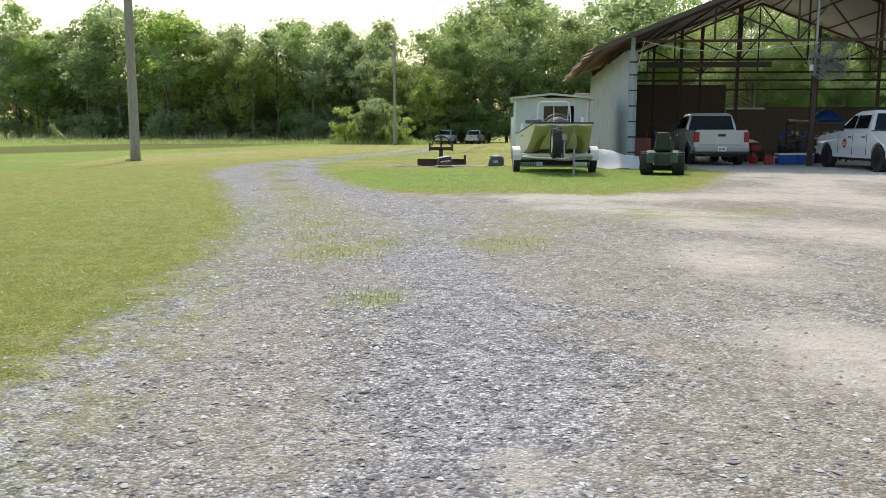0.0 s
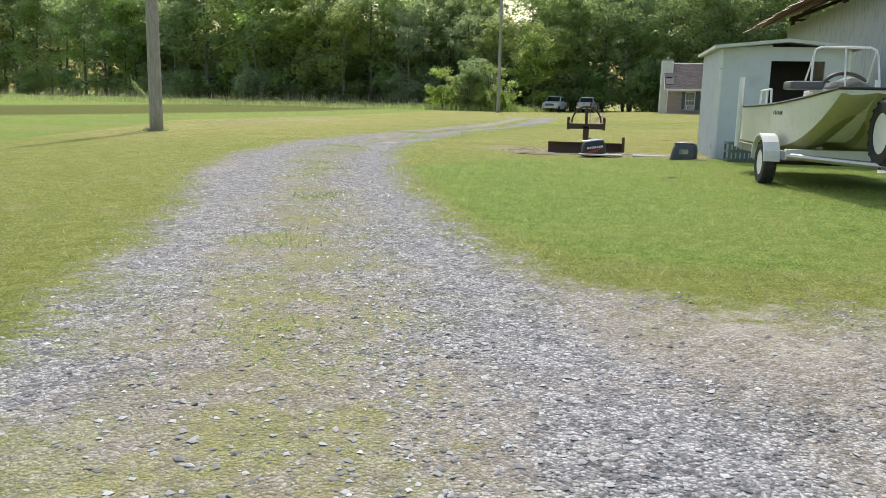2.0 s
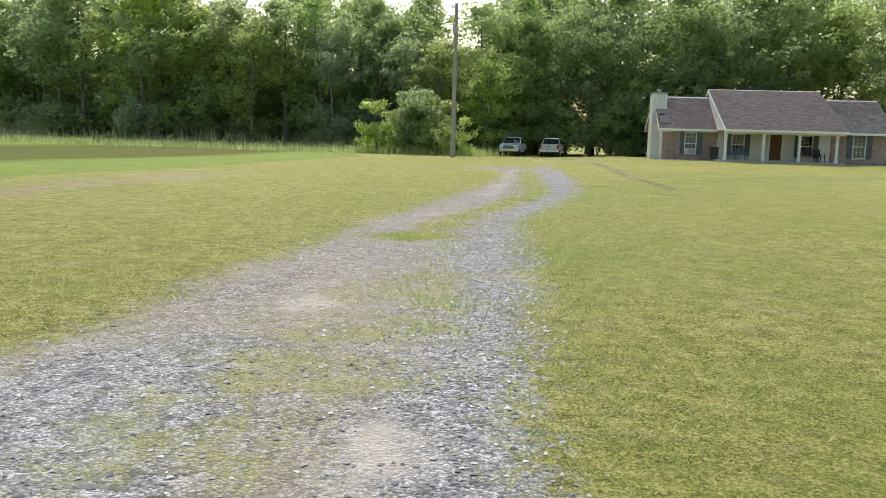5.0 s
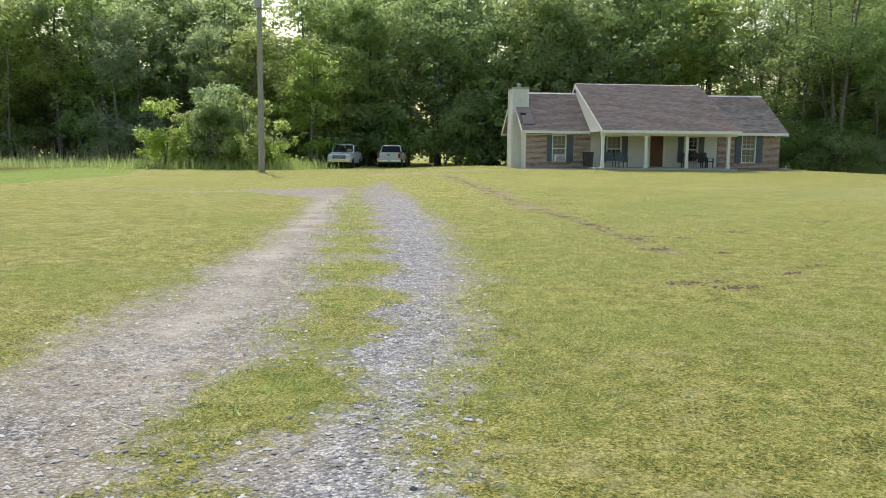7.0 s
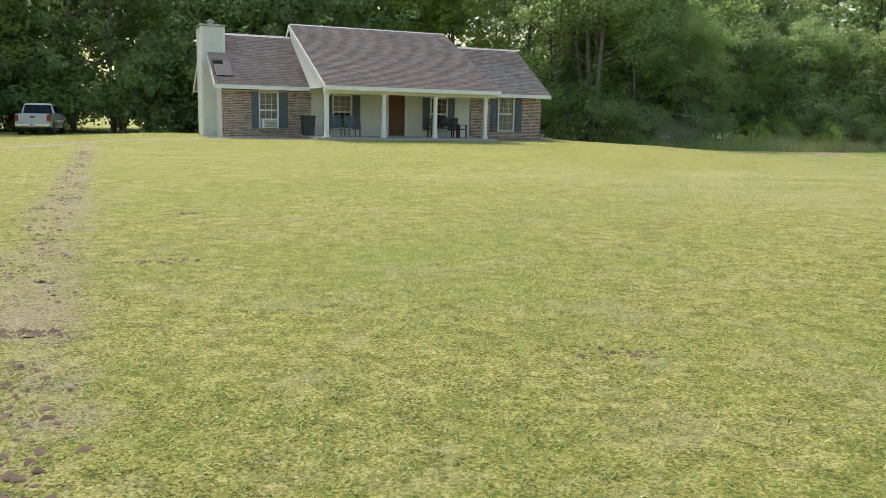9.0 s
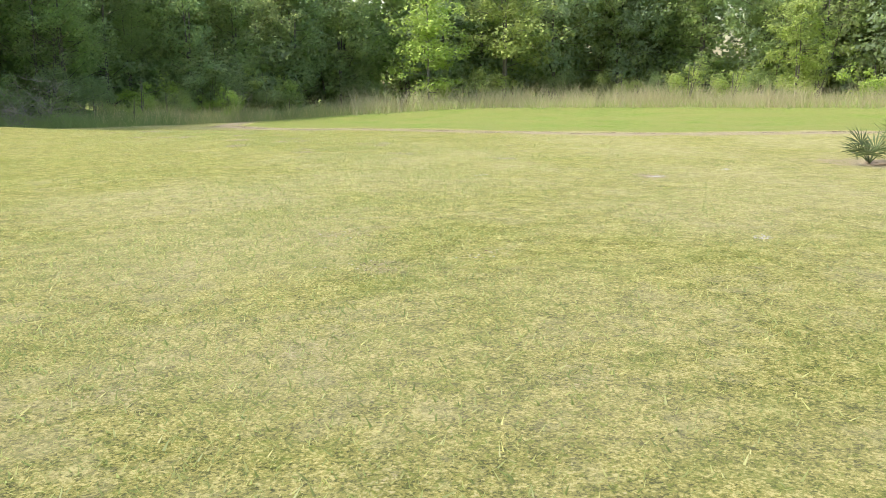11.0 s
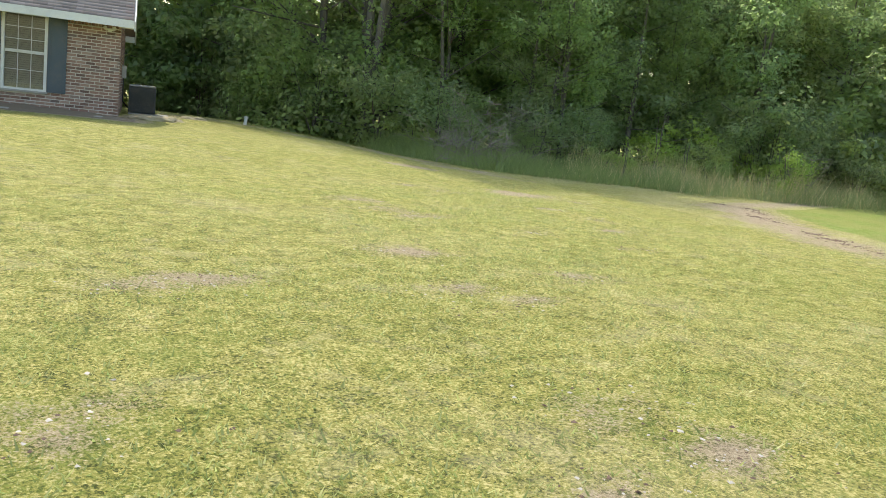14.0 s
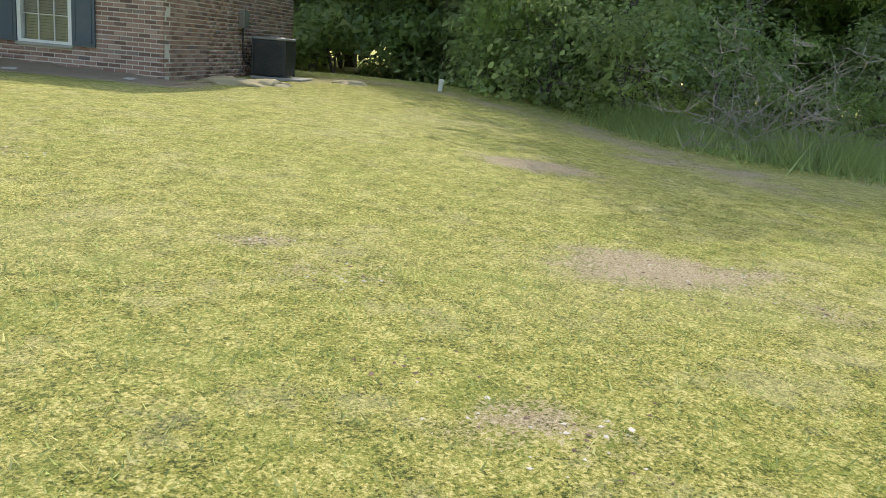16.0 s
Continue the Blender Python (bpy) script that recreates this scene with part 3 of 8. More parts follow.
def wheel_tracks(x, y):
    """Where tyres keep the stone clean and loose."""
    d = np.minimum(line_distance(x, y, [(-27.9, -60), (-27.0, -67.3), (-26.1, -70.2), (-24.6, -74.5), (-22.9, -80), (-21.2, -88), (-20.3, -96)]) * 0.9,
                   line_distance(x, y, [(-25.05, -30), (-25.1, -42), (-25.7, -48), (-26.4, -56), (-26.0, -62), (-24.9, -68.4), (-22.2, -75.5), (-20.0, -80.5), (-19.0, -88), (-18.6, -96)]))
    return np.exp(-d ** 2 / 0.3)


def spaced(lo, hi, fine_lo, fine_hi, step):
    a = list(np.arange(fine_lo, fine_hi, step))
    out_lo, out_hi, d = [], [], step
    v = fine_lo
    while v > lo:
        d *= 1.35
        v -= d
        out_lo.append(v)
    v, d = a[-1], step
    while v < hi:
        d *= 1.35
        v += d
        out_hi.append(v)
    return np.array(out_lo[::-1] + a + out_hi)


def build_ground():
    xs, ys = spaced(-2500, 2500, -46, 44, 0.4), spaced(-2500, 2500, -96, 16, 0.32)
    xs = np.sort(np.concatenate([xs, np.arange(-29.8, -16, 0.4) - 0.2 + (xs[np.searchsorted(xs, -29.8)] + 29.8)]))
    gx, gy = np.meshgrid(xs, ys)
    z = height(gx, gy)
    w, h = len(xs), len(ys)
    verts = np.stack([gx.ravel(), gy.ravel(), z.ravel()], 1)
    i = np.arange((h - 1) * w).reshape(h - 1, w)[:, :-1].ravel()
    faces = np.stack([i, i + 1, i + w + 1, i + w], 1)
    me = mesh_from("ground", verts.tolist(), faces.tolist(), True)
    x, y = verts[:, 0], verts[:, 1]
    lush, bare, sand, weedy = zones(x, y)
    for name, values in (("road", road_amount(x, y)), ("lush", lush), ("bare", bare), ("sand", sand), ("weedy", weedy), ("dry", dryness(x, y)), ("uncut", uncut(x, y)), ("clean", wheel_tracks(x, y))):
        me.attributes.new(name, "FLOAT", "POINT").data.foreach_set("value", values.astype(np.float32))
    return tagged(part("ground", me, M_GROUND), "mown lawn with bare patches and a crushed-stone drive", "ground", kind="structure")


build_ground()

# ---- trees and shrubs ----
def fast_mesh(name, verts, faces, smooth=False):
    """A mesh from arrays: faces all of one corner count."""
    verts, faces = np.asarray(verts, np.float32), np.asarray(faces, np.int32)
    me = bpy.data.meshes.new(name)
    k = faces.shape[1]
    me.vertices.add(len(verts))
    me.vertices.foreach_set("co", verts.ravel())
    me.loops.add(faces.size)
    me.loops.foreach_set("vertex_index", faces.ravel())
    me.polygons.add(len(faces))
    me.polygons.foreach_set("loop_start", np.arange(len(faces), dtype=np.int32) * k)
    if smooth:
        me.polygons.foreach_set("use_smooth", np.ones(len(faces), bool))
    me.update(calc_edges=True)
    return me


def leaf_cloud(rng, centres, radii, per, size, up=0.75, whole=True):
    """Many small bent leaves round the clump centres. Returns vertices and faces."""
    c = np.repeat(centres, per, 0)
    r = np.repeat(radii, per)[:, None]
    n = len(c)
    d = rng.normal(size=(n, 3))
    d /= np.linalg.norm(d, axis=1, keepdims=True)
    p = c + d * r * rng.random((n, 1)) ** 0.4 * [1, 1, 0.8]
    nor = d + rng.normal(scale=0.6, size=(n, 3)) + [0, 0, up]
    nor /= np.linalg.norm(nor, axis=1, keepdims=True)
    a = np.cross(nor, rng.normal(size=(n, 3)))
    a /= np.linalg.norm(a, axis=1, keepdims=True)
    b = np.cross(nor, a)
    s = size * (0.55 + 0.9 * rng.random((n, 1)))
    w = s * (0.5 + 0.3 * rng.random((n, 1)))
    v = np.stack([p - a * s, p + b * w + nor * s * 0.15, p + a * s, p - b * w + nor * s * 0.15], 1).reshape(-1, 3)
    if not whole:
        return np.stack([p - a * s, p + a * s * 0.7 + b * w, p + a * s * 0.7 - b * w + nor * s * 0.3], 1).reshape(-1, 3), np.arange(3 * n).reshape(n, 3)
    i = np.arange(n)[:, None] * 4
    return v, np.concatenate([i + [0, 1, 2], i + [0, 2, 3]])


def tree_meshes(seed, tall, wide, clumps, per, leaf, bole=0.1, clump_r=1.0, stems=1, whole=False):
    """A trunk with limbs, and a crown of leaf clumps round the limbs' ends."""
    rng = np.random.default_rng(seed)
    bm = bmesh.new()
    r0 = (0.011 * tall + 0.04) / math.sqrt(stems)
    spines = []
    for k in range(stems):
        bend = rng.normal(scale=0.02 * tall, size=(6, 2)).cumsum(0) * 0.5
        out = rng.normal(size=2) * (0.12 * wide if stems > 1 else 0)
        spines.append([Vector(((bend[i, 0] + out[0]) * i / 5, (bend[i, 1] + out[1]) * i / 5, tall * 0.93 * i / 5)) for i in range(6)])
        tube(bm, spines[-1], lambda s: r0 * (1 - 0.86 * s), 7)
    centres, radii = [], []
    lop = rng.random() * 6.28
    twigs = 6
    for k in range(max(clumps // twigs, 1)):
        spine = spines[k % stems]
        f = bole + (1 - bole) * rng.random() ** 0.9
        on = spine[min(int(f * 5), 4)].lerp(spine[min(int(f * 5) + 1, 5)], f * 5 % 1)
        ang = rng.random() * 2 * math.pi
        u = (f - bole) / (1 - bole)
        prof = (0.62 + 0.38 * math.sin(math.pi * min(u * 1.1, 1.0))) * (1 - u ** 5) ** 0.5
        reach = 0.5 * wide * prof * (0.55 + 0.6 * rng.random()) * (1 + 0.25 * math.cos(ang - lop))
        rise = reach * rng.uniform(-0.05, 0.65)
        limb = Vector((math.cos(ang) * reach, math.sin(ang) * reach, rise))
        if reach > 0.5:
            rod(bm, on, on + limb * 0.9, r0 * 0.32 * (1.15 - f), 0.012, 5, False)
        # the limb's foliage hangs in sprays along its outer part
        for i in range(twigs):
            out = 0.38 + 0.68 * (i + rng.random()) / twigs
            side = Vector(rng.normal(size=3)) * (0.30 + 0.16 * wide * 0.5 * (1.1 - abs(out - 0.7)))
            centres.append(on + limb * out + Vector((side.x * 0.75, side.y * 0.75, side.z * 0.45)))
            radii.append(clump_r * (0.6 + 0.95 * rng.random()))
    v, f = leaf_cloud(rng, np.array([tuple(c) for c in centres]), np.array(radii), per, leaf, 0.75, whole)
    trunk = bpy.data.meshes.new("trunk")
    bm.to_mesh(trunk)
    bm.free()
    trunk.materials.append(M_BARK)
    return trunk, fast_mesh("crown", v, f)


def tree(name, meshes, material, at, label, category="tree", group=""):
    trunk, crown = meshes
    t = thing(name, label, category, at, group)
    part("trunk", trunk, M_BARK, t)
    c = new("crown", crown)
    if not crown.materials:
        crown.materials.append(material)
    c.parent = t
    return t


PLANT = random.Random(7)


def stock_of(seed, entries, whole=False):
    return [(tree_meshes(seed + i, tall, wide, clumps, per, leaf, bole, cr, stems, whole), mat, label, tall) for i, (tall, wide, clumps, per, leaf, bole, cr, stems, mat, label) in enumerate(entries)]


def plant(kind, x, y, tall, name="tree", category="tree", group="woodland trees"):
    mesh, mat, label, t0 = kind
    if y > 15 and abs(x + 34.0 + (y - 21) * 0.13) < 2.7:
        tall = min(tall, 11.5)
    s = tall / t0
    at = pose(x, y, ground_z(x, y) - 0.06, 0, 0, PLANT.uniform(0, 360)) @ Matrix.Diagonal((s * PLANT.uniform(0.9, 1.2), s * PLANT.uniform(0.9, 1.2), s, 1))
    return tree(name, mesh, mat, at, label, category, group)


def row(kinds, pts, step, back, tall, jitter=1.0, vary=0.14, **names):
    """Plants along a line, set back by some metres to its left side."""
    for (ax, ay), (bx, by) in zip(pts, pts[1:]):
        ln = math.hypot(bx - ax, by - ay)
        nx, ny = -(by - ay) / ln, (bx - ax) / ln
        k = max(round(ln / step), 1)
        for j in range(k):
            f = (j + PLANT.random() * 0.8) / k
            plant(PLANT.choice(kinds), ax + (bx - ax) * f + nx * back + PLANT.uniform(-jitter, jitter), ay + (by - ay) * f + ny * back + PLANT.uniform(-jitter, jitter),
                  tall * PLANT.uniform(1 - vary, 1 + vary), **names)


WEST = [(-160, 46), (-105, 33), (-80, 27), (-62, 22), (-47, 21), (-33, 21)]
NORTH = [(-33, 21), (-21, 18), (-11, 15.5), (0, 15.0), (4.5, 14.0)]
NEAR_EAST = [(4.0, 13.5), (6.5, 9.0), (9.0, 5.5), (12, 3.0), (16, 2.2), (21, 1.6), (27, 0.0)]
FAR_EAST = [(27, 0.0), (35, -4), (40.5, -11), (44, -22), (41, -34), (43, -50), (46, -85)]


def build_woods():
    far = stock_of(100, [
        (17, 9.5, 228, 26, 0.189, 0.03, 0.85, 1, M_LEAF, "tall broad-leaved tree in full green leaf"),
        (17, 10.5, 240, 26, 0.189, 0.03, 0.9, 1, M_LEAF_OAK, "dark green oak with a dense uneven crown"),
        (18, 8.0, 210, 26, 0.172, 0.10, 0.75, 1, M_LEAF, "slender broad-leaved tree with an airy crown"),
        (14, 7.0, 190, 26, 0.172, 0.03, 0.72, 1, M_LEAF_PALE, "pale silvery-green tree among darker ones"),
        (13, 7.5, 190, 26, 0.172, 0.03, 0.72, 1, M_LEAF_LIME, "yellow-green sunlit tree at the wood's edge"),
        (21, 7.5, 180, 26, 0.194, 0.32, 0.85, 1, M_LEAF_OAK, "very tall dark tree with a long bare trunk"),
    ])
    near = stock_of(200, [
        (12, 6.6, 204, 28, 0.136, 0.02, 0.62, 2, M_LEAF, "leafy tree overgrown with vines"),
        (11, 6.2, 204, 28, 0.13, 0.02, 0.6, 2, M_LEAF, "dense green tree with branches down to the ground"),
        (10, 5.2, 192, 28, 0.13, 0.03, 0.55, 2, M_LEAF_LIME, "light yellow-green tree standing out from the wood"),
        (13, 6.6, 192, 28, 0.142, 0.10, 0.68, 1, M_LEAF, "tall oak in the second row of the wood"),
        (10, 5.6, 192, 28, 0.13, 0.03, 0.58, 1, M_LEAF_PALE, "grey-green tree at the field edge"),
    ])
    close = stock_of(250, [
        (12, 7.0, 270, 60, 0.064, 0.03, 0.6, 2, M_LEAF, "dark leafy tree overgrown with vines"),
        (11.5, 7.0, 270, 60, 0.06, 0.02, 0.6, 2, M_LEAF, "green tree with leafy branches down to the ground"),
    ], True)
    mid = stock_of(270, [
        (11, 6.6, 216, 56, 0.093, 0.02, 0.62, 2, M_LEAF, "leafy tree overgrown with vines"),
        (11, 6.2, 216, 56, 0.093, 0.02, 0.62, 2, M_LEAF_OAK, "deep green tree at the wood's edge"),
    ])
    shrubs = stock_of(300, [
        (3.2, 4.2, 60, 68, 0.058, 0.0, 0.55, 5, M_LEAF_OAK, "dark green shrub under the trees"),
        (2.6, 3.6, 54, 68, 0.055, 0.0, 0.5, 5, M_LEAF, "leafy green shrub at the wood's edge"),
        (2.4, 2.8, 40, 67, 0.056, 0.0, 0.45, 3, M_LEAF_LIME, "bright yellow-green bush in the sun"),
    ], True)
    tall_shrubs = stock_of(350, [
        (5.5, 6.5, 70, 60, 0.162, 0.0, 0.85, 4, M_LEAF_OAK, "dark thicket under the trees"),
        (5.0, 6.0, 70, 60, 0.156, 0.0, 0.8, 4, M_LEAF, "green thicket at the wood's edge"),
        (3.6, 5.0, 50, 56, 0.146, 0.0, 0.7, 4, M_LEAF_PALE, "greyish brush at the foot of the woods"),
    ])
    # west and north, far off
    row([far[i] for i in (0, 3, 1, 2, 4, 0, 3, 2, 4)], WEST[:4], 4.4, 2.5, 18.5)
    row([far[i] for i in (0, 3, 1, 2, 4, 0, 3, 2, 4)], WEST[3:], 3.8, 2.5, 15.5, 1.0, 0.1)
    row([far[i] for i in (0, 2, 1, 3)], WEST[:4], 4.2, 8.0, 20.5)
    row([far[i] for i in (0, 2, 1, 3)], WEST[3:], 3.6, 8.0, 17.0, 1.0, 0.1)
    row(tall_shrubs, WEST, 5.6, 0.3, 3.2, 1.4, 0.55, name="shrub", category="shrub", group="undergrowth")
    row(tall_shrubs[:2], WEST[2:], 3.6, 7.0, 6.5, 0.8, 0.15, name="shrub", category="shrub", group="undergrowth")
    row(tall_shrubs[:2], WEST[1:], 4.5, 13.5, 11.0, 0.8, 0.15, name="shrub", category="shrub", group="undergrowth")
    row([far[i] for i in (0, 1, 2, 4)], NORTH, 3.3, 2.5, 15.5)
    row([far[i] for i in (0, 1, 5, 5)], NORTH, 4.0, 9.0, 20.0)
    row([far[i] for i in (1, 5)], NORTH, 8.0, 21.0, 24.0)
    row(tall_shrubs[:2], NORTH, 3.2, 0.0, 4.8, 0.8, 0.25, name="shrub", category="shrub", group="undergrowth")
    row(tall_shrubs[:2], NORTH, 4.0, 7.0, 6.0, 0.8, 0.15, name="shrub", category="shrub", group="undergrowth")
    # east, near the camera's end
    row(close, NEAR_EAST[:3], 2.5, 1.2, 16.5)
    row(close, NEAR_EAST[2:5], 2.5, 1.2, 9.3)
    row([far[0], far[1]], NEAR_EAST[1:], 4.0, 13.0, 18.0)
    row(mid, NEAR_EAST[4:], 2.5, 2.2, 7.8)
    row(mid, NEAR_EAST[:4], 3.8, 6.0, 13.0)
    row(mid, NEAR_EAST[3:], 3.4, 6.5, 11.0)
    row(tall_shrubs[:2], NEAR_EAST, 3.6, 8.5, 6.0, 0.8, 0.2, name="shrub", category="shrub", group="undergrowth")
    row([far[1], far[5]], NEAR_EAST, 5.0, 24.0, 23.0)
    row([shrubs[i] for i in (1, 0, 1, 2)], NEAR_EAST, 1.7, -0.5, 2.3, 0.5, 0.35, name="shrub", category="shrub", group="undergrowth")
    row(shrubs[1:], NEAR_EAST[2:], 1.9, -1.3, 1.25, 0.4, 0.35, name="shrub", category="shrub", group="undergrowth")
    row([near[i] for i in (0, 1, 4, 1, 2)], FAR_EAST, 3.2, 2.5, 9.5, 1.2, 0.25)
    row([near[0], near[3], far[0]], FAR_EAST, 3.2, 7.0, 14.0)
    row([far[1], far[0]], FAR_EAST, 4.0, 13.0, 17.0)
    row(tall_shrubs[:2], FAR_EAST, 4.5, 10.5, 8.0, 0.8, 0.2, name="shrub", category="shrub", group="undergrowth")
    row(tall_shrubs, FAR_EAST, 4.0, 5.0, 4.5, 0.8, 0.2, name="shrub", category="shrub", group="undergrowth")
    row(shrubs, FAR_EAST[1:], 4.2, -0.3, 2.3, 0.6, 0.35, name="shrub", category="shrub", group="undergrowth")
    for x, y, tall in ((-40, 30, 17), (-36.5, 26, 16), (-33, 29, 18), (-29.5, 26.5, 17), (-44, 27, 17), (-26, 30, 20)):
        plant(far[PLANT.choice((0, 1))], x, y, tall)
    for k, x, y, tall in ((4, -30.0, 17.0, 10.5), (4, -35, 17, 12.5), (3, -38.5, 18, 12), (3, -46, 19, 12.5), (4, -55, 20, 13), (3, -68, 23, 14)):
        plant(far[k], x, y, tall)
    for x, y, tall in ((2.0, 17.0, 12), (5.5, 15.5, 12), (8.5, 12.5, 12)):
        plant(mid[1], x, y, tall)
    for x, y, tall in ((3.6, 15.6, 4.5), (6.8, 12.6, 4.5), (1.2, 16.5, 4.5), (8.6, 10.0, 4.2), (5.0, 18.0, 5.5)):
        plant(tall_shrubs[0], x, y, tall, "shrub", "shrub", "undergrowth")
    # single ones that stand out
    plant(mid[1], 28.2, 0.6, 9.0)
    plant(mid[0], 25.2, 2.6, 8.5)
    plant(tall_shrubs[0], 26.8, 1.6, 4.5, "shrub", "shrub", "undergrowth")
    plant(tall_shrubs[1], 23.6, 3.0, 4.5, "shrub", "shrub", "undergrowth")
    plant(tall_shrubs[0], 32.5, 1.0, 4.0, "shrub", "shrub", "undergrowth")
    plant(tall_shrubs[1], 34.0, 2.0, 4.5, "shrub", "shrub", "undergrowth")
    plant(far[2], -31.0, 22.0, 15.5)
    plant(far[0], -38.6, 23.0, 15.0)
    plant(near[2], -30.2, 14.0, 9.0)
    plant(near[2], -27.6, 17.5, 10.0)
    plant(near[2], 32.6, -6.3, 7.5)
    plant(near[2], 38.5, -9.0, 9.5)
    plant(near[2], 40.5, -27.0, 6.5)
    for x, y, t in ((20.2, -0.7, 1.9), (38.0, -21.0, 2.9), (38.3, -23.5, 2.5), (37.0, -31.0, 2.5), (37.6, -34.5, 2.2), (14.6, 0.2, 1.4)):
        plant(shrubs[2], x, y, t, "shrub", "shrub", "undergrowth")
    big = stock_of(400, [(4.6, 3.6, 72, 60, 0.10, 0.0, 0.42, 4, M_LEAF_LIME, "large bright yellow-green bush beside a utility pole"),
                         (5.0, 3.8, 78, 60, 0.105, 0.0, 0.45, 4, M_LEAF_OAK, "large dark green bush in the sun"),
                         (5.0, 3.0, 54, 60, 0.10, 0.0, 0.42, 4, M_LEAF_PALE, "pale grey-green bush standing over darker ones")])
    for k, x, y, t in ((0, -38.6, 3.2, 4.3), (0, -37.5, 4.6, 3.6), (1, -35.9, 3.2, 4.4), (2, -35.2, 4.6, 5.6), (0, -33.6, 3.4, 4.6), (1, -34.4, 5.6, 4.8), (0, -32.0, 4.0, 3.3), (1, -36.8, 6.0, 4.6)):
        plant(big[k], x, y, t, "shrub", "shrub", "bushes by the pole")


build_woods()


# ---- dead brush at the edge of the near wood ----
def dead_brush(x, y, seed, spread, tall, count):
    rng = random.Random(seed)
    t = thing("dead_branches", "tangle of bleached dead branches against the thicket", "brushwood", pose(x, y, ground_z(x, y)), "dead brush")
    for k in range(count):
        bm = bmesh.new()
        p = Vector((rng.uniform(-spread, spread) * 0.5, rng.uniform(-0.3, 0.3), 0.0))
        d = Vector((rng.uniform(-1, 1), rng.uniform(-0.5, 0.4), rng.uniform(0.4, 1.3))).normalized()
        pts = [p]
        for i in range(5):
            d = (d + Vector((rng.uniform(-0.25, 0.25), rng.uniform(-0.25, 0.25), -0.10))).normalized()
            pts.append(pts[-1] + d * tall * rng.uniform(0.2, 0.34))
        r = rng.uniform(0.007, 0.016)
        tube(bm, pts, lambda s: r * (1 - 0.75 * s), 5)
        for i in range(14):
            a = pts[rng.randint(1, 5)]
            tw = Vector((rng.uniform(-1, 1), rng.uniform(-0.6, 0.6), rng.uniform(-0.3, 0.9))).normalized()
            m = a + tw * rng.uniform(0.15, 0.4)
            rod(bm, a, m, 0.007, 0.004, 4, False)
            rod(bm, m, m + (tw + Vector((0, 0, rng.uniform(-0.6, 0.2)))) * rng.uniform(0.15, 0.35), 0.004, 0.002, 3, False)
        part("branch", bm, M_DEAD, t)


M_DEAD = bark_material("dead_wood", (0.25, 0.20, 0.165), (0.46, 0.39, 0.335))
dead_brush(10.0, 1.9, 1, 1.4, 1.9, 12)
dead_brush(10.9, 1.3, 2, 1.4, 1.4, 9)
dead_brush(20.5, -1.2, 3, 1.4, 1.1, 5)
dead_brush(-62.0, 17.5, 4, 4.5, 3.4, 9)
dead_brush(-80.0, 14.0, 5, 6.0, 3.0, 10)
dead_brush(-47.0, 16.5, 6, 3.0, 2.4, 7)
snag = thing("leaning_snag", "vine-grown broken stem leaning out of the brush", "snag", pose(-77.0, 9.0, ground_z(-77.0, 9.0)), "dead brush")
bm = bmesh.new()
stem = [Vector((1.6, -0.4, 0.0)), Vector((0.6, -0.2, 0.9)), Vector((-0.3, 0.0, 1.6)), Vector((-0.9, 0.1, 2.3)), Vector((-1.1, 0.1, 3.2))]
tube(bm, stem, lambda f: 0.17 - 0.12 * f, 7)
part("stem", bm, M_DEAD, snag)
snag_rng = np.random.default_rng(77)
v, f = leaf_cloud(snag_rng, np.array([tuple(stem[i].lerp(stem[i + 1], u)) for i in range(3) for u in (0.1, 0.45, 0.8)]), np.full(9, 0.42), 45, 0.09)
part("vine_leaves", fast_mesh("vine_leaves", v, f), M_LEAF_LIME, snag)
# ---- the house ----
HX0, HX1, HD = -16.15, 0.15, 7.0
EAVE_Z, WING_Z, MAIN_Z, RIDGE_Y = 2.30, 4.82, 5.45, 3.5
PORCH_X0, PORCH_X1, PORCH_EAVE = -12.3, -3.95, -3.35


def pieces(lo, hi, holes):
    """What is left of the stretch lo..hi when the holes are cut out."""
    out, at = [], lo
    for a, b in sorted(holes):
        if a > at:
            out.append((at, min(a, hi)))
        at = max(at, b)
    if at < hi:
        out.append((at, hi))
    return [(a, b) for a, b in out if b - a > 0.02]


def wall_boxes(bm, lo, hi, z0, z1, holes, put):
    """A wall in boxes round its openings (a, b, za, zb)."""
    cuts = sorted({lo, hi, *(v for h in holes for v in h[:2] if lo < v < hi)})
    for a, b in zip(cuts, cuts[1:]):
        over = [(h[2], h[3]) for h in holes if h[0] < (a + b) / 2 < h[1]]
        for za, zb in pieces(z0, z1, over):
            put(bm, a, b, za, zb)


def brick_courses(lo, hi, z0, z1, holes, seed):
    """Running bond: stretches of single bricks (a, b, z)."""
    rng = random.Random(seed)
    out, z, k = [], z0, 0
    while z < z1 - 0.03:
        cut = [(h[0], h[1]) for h in holes if h[2] < z + 0.033 < h[3]]
        for a, b in pieces(lo, hi, cut):
            x = lo - (0.105 if k % 2 else 0)
            while x < b:
                p, q = max(x, a), min(x + 0.2, b)
                if q - p > 0.03:
                    out.append((p, q, z, rng.uniform(-0.003, 0.004)))
                x += 0.21
        z += 0.0745
        k += 1
    return out


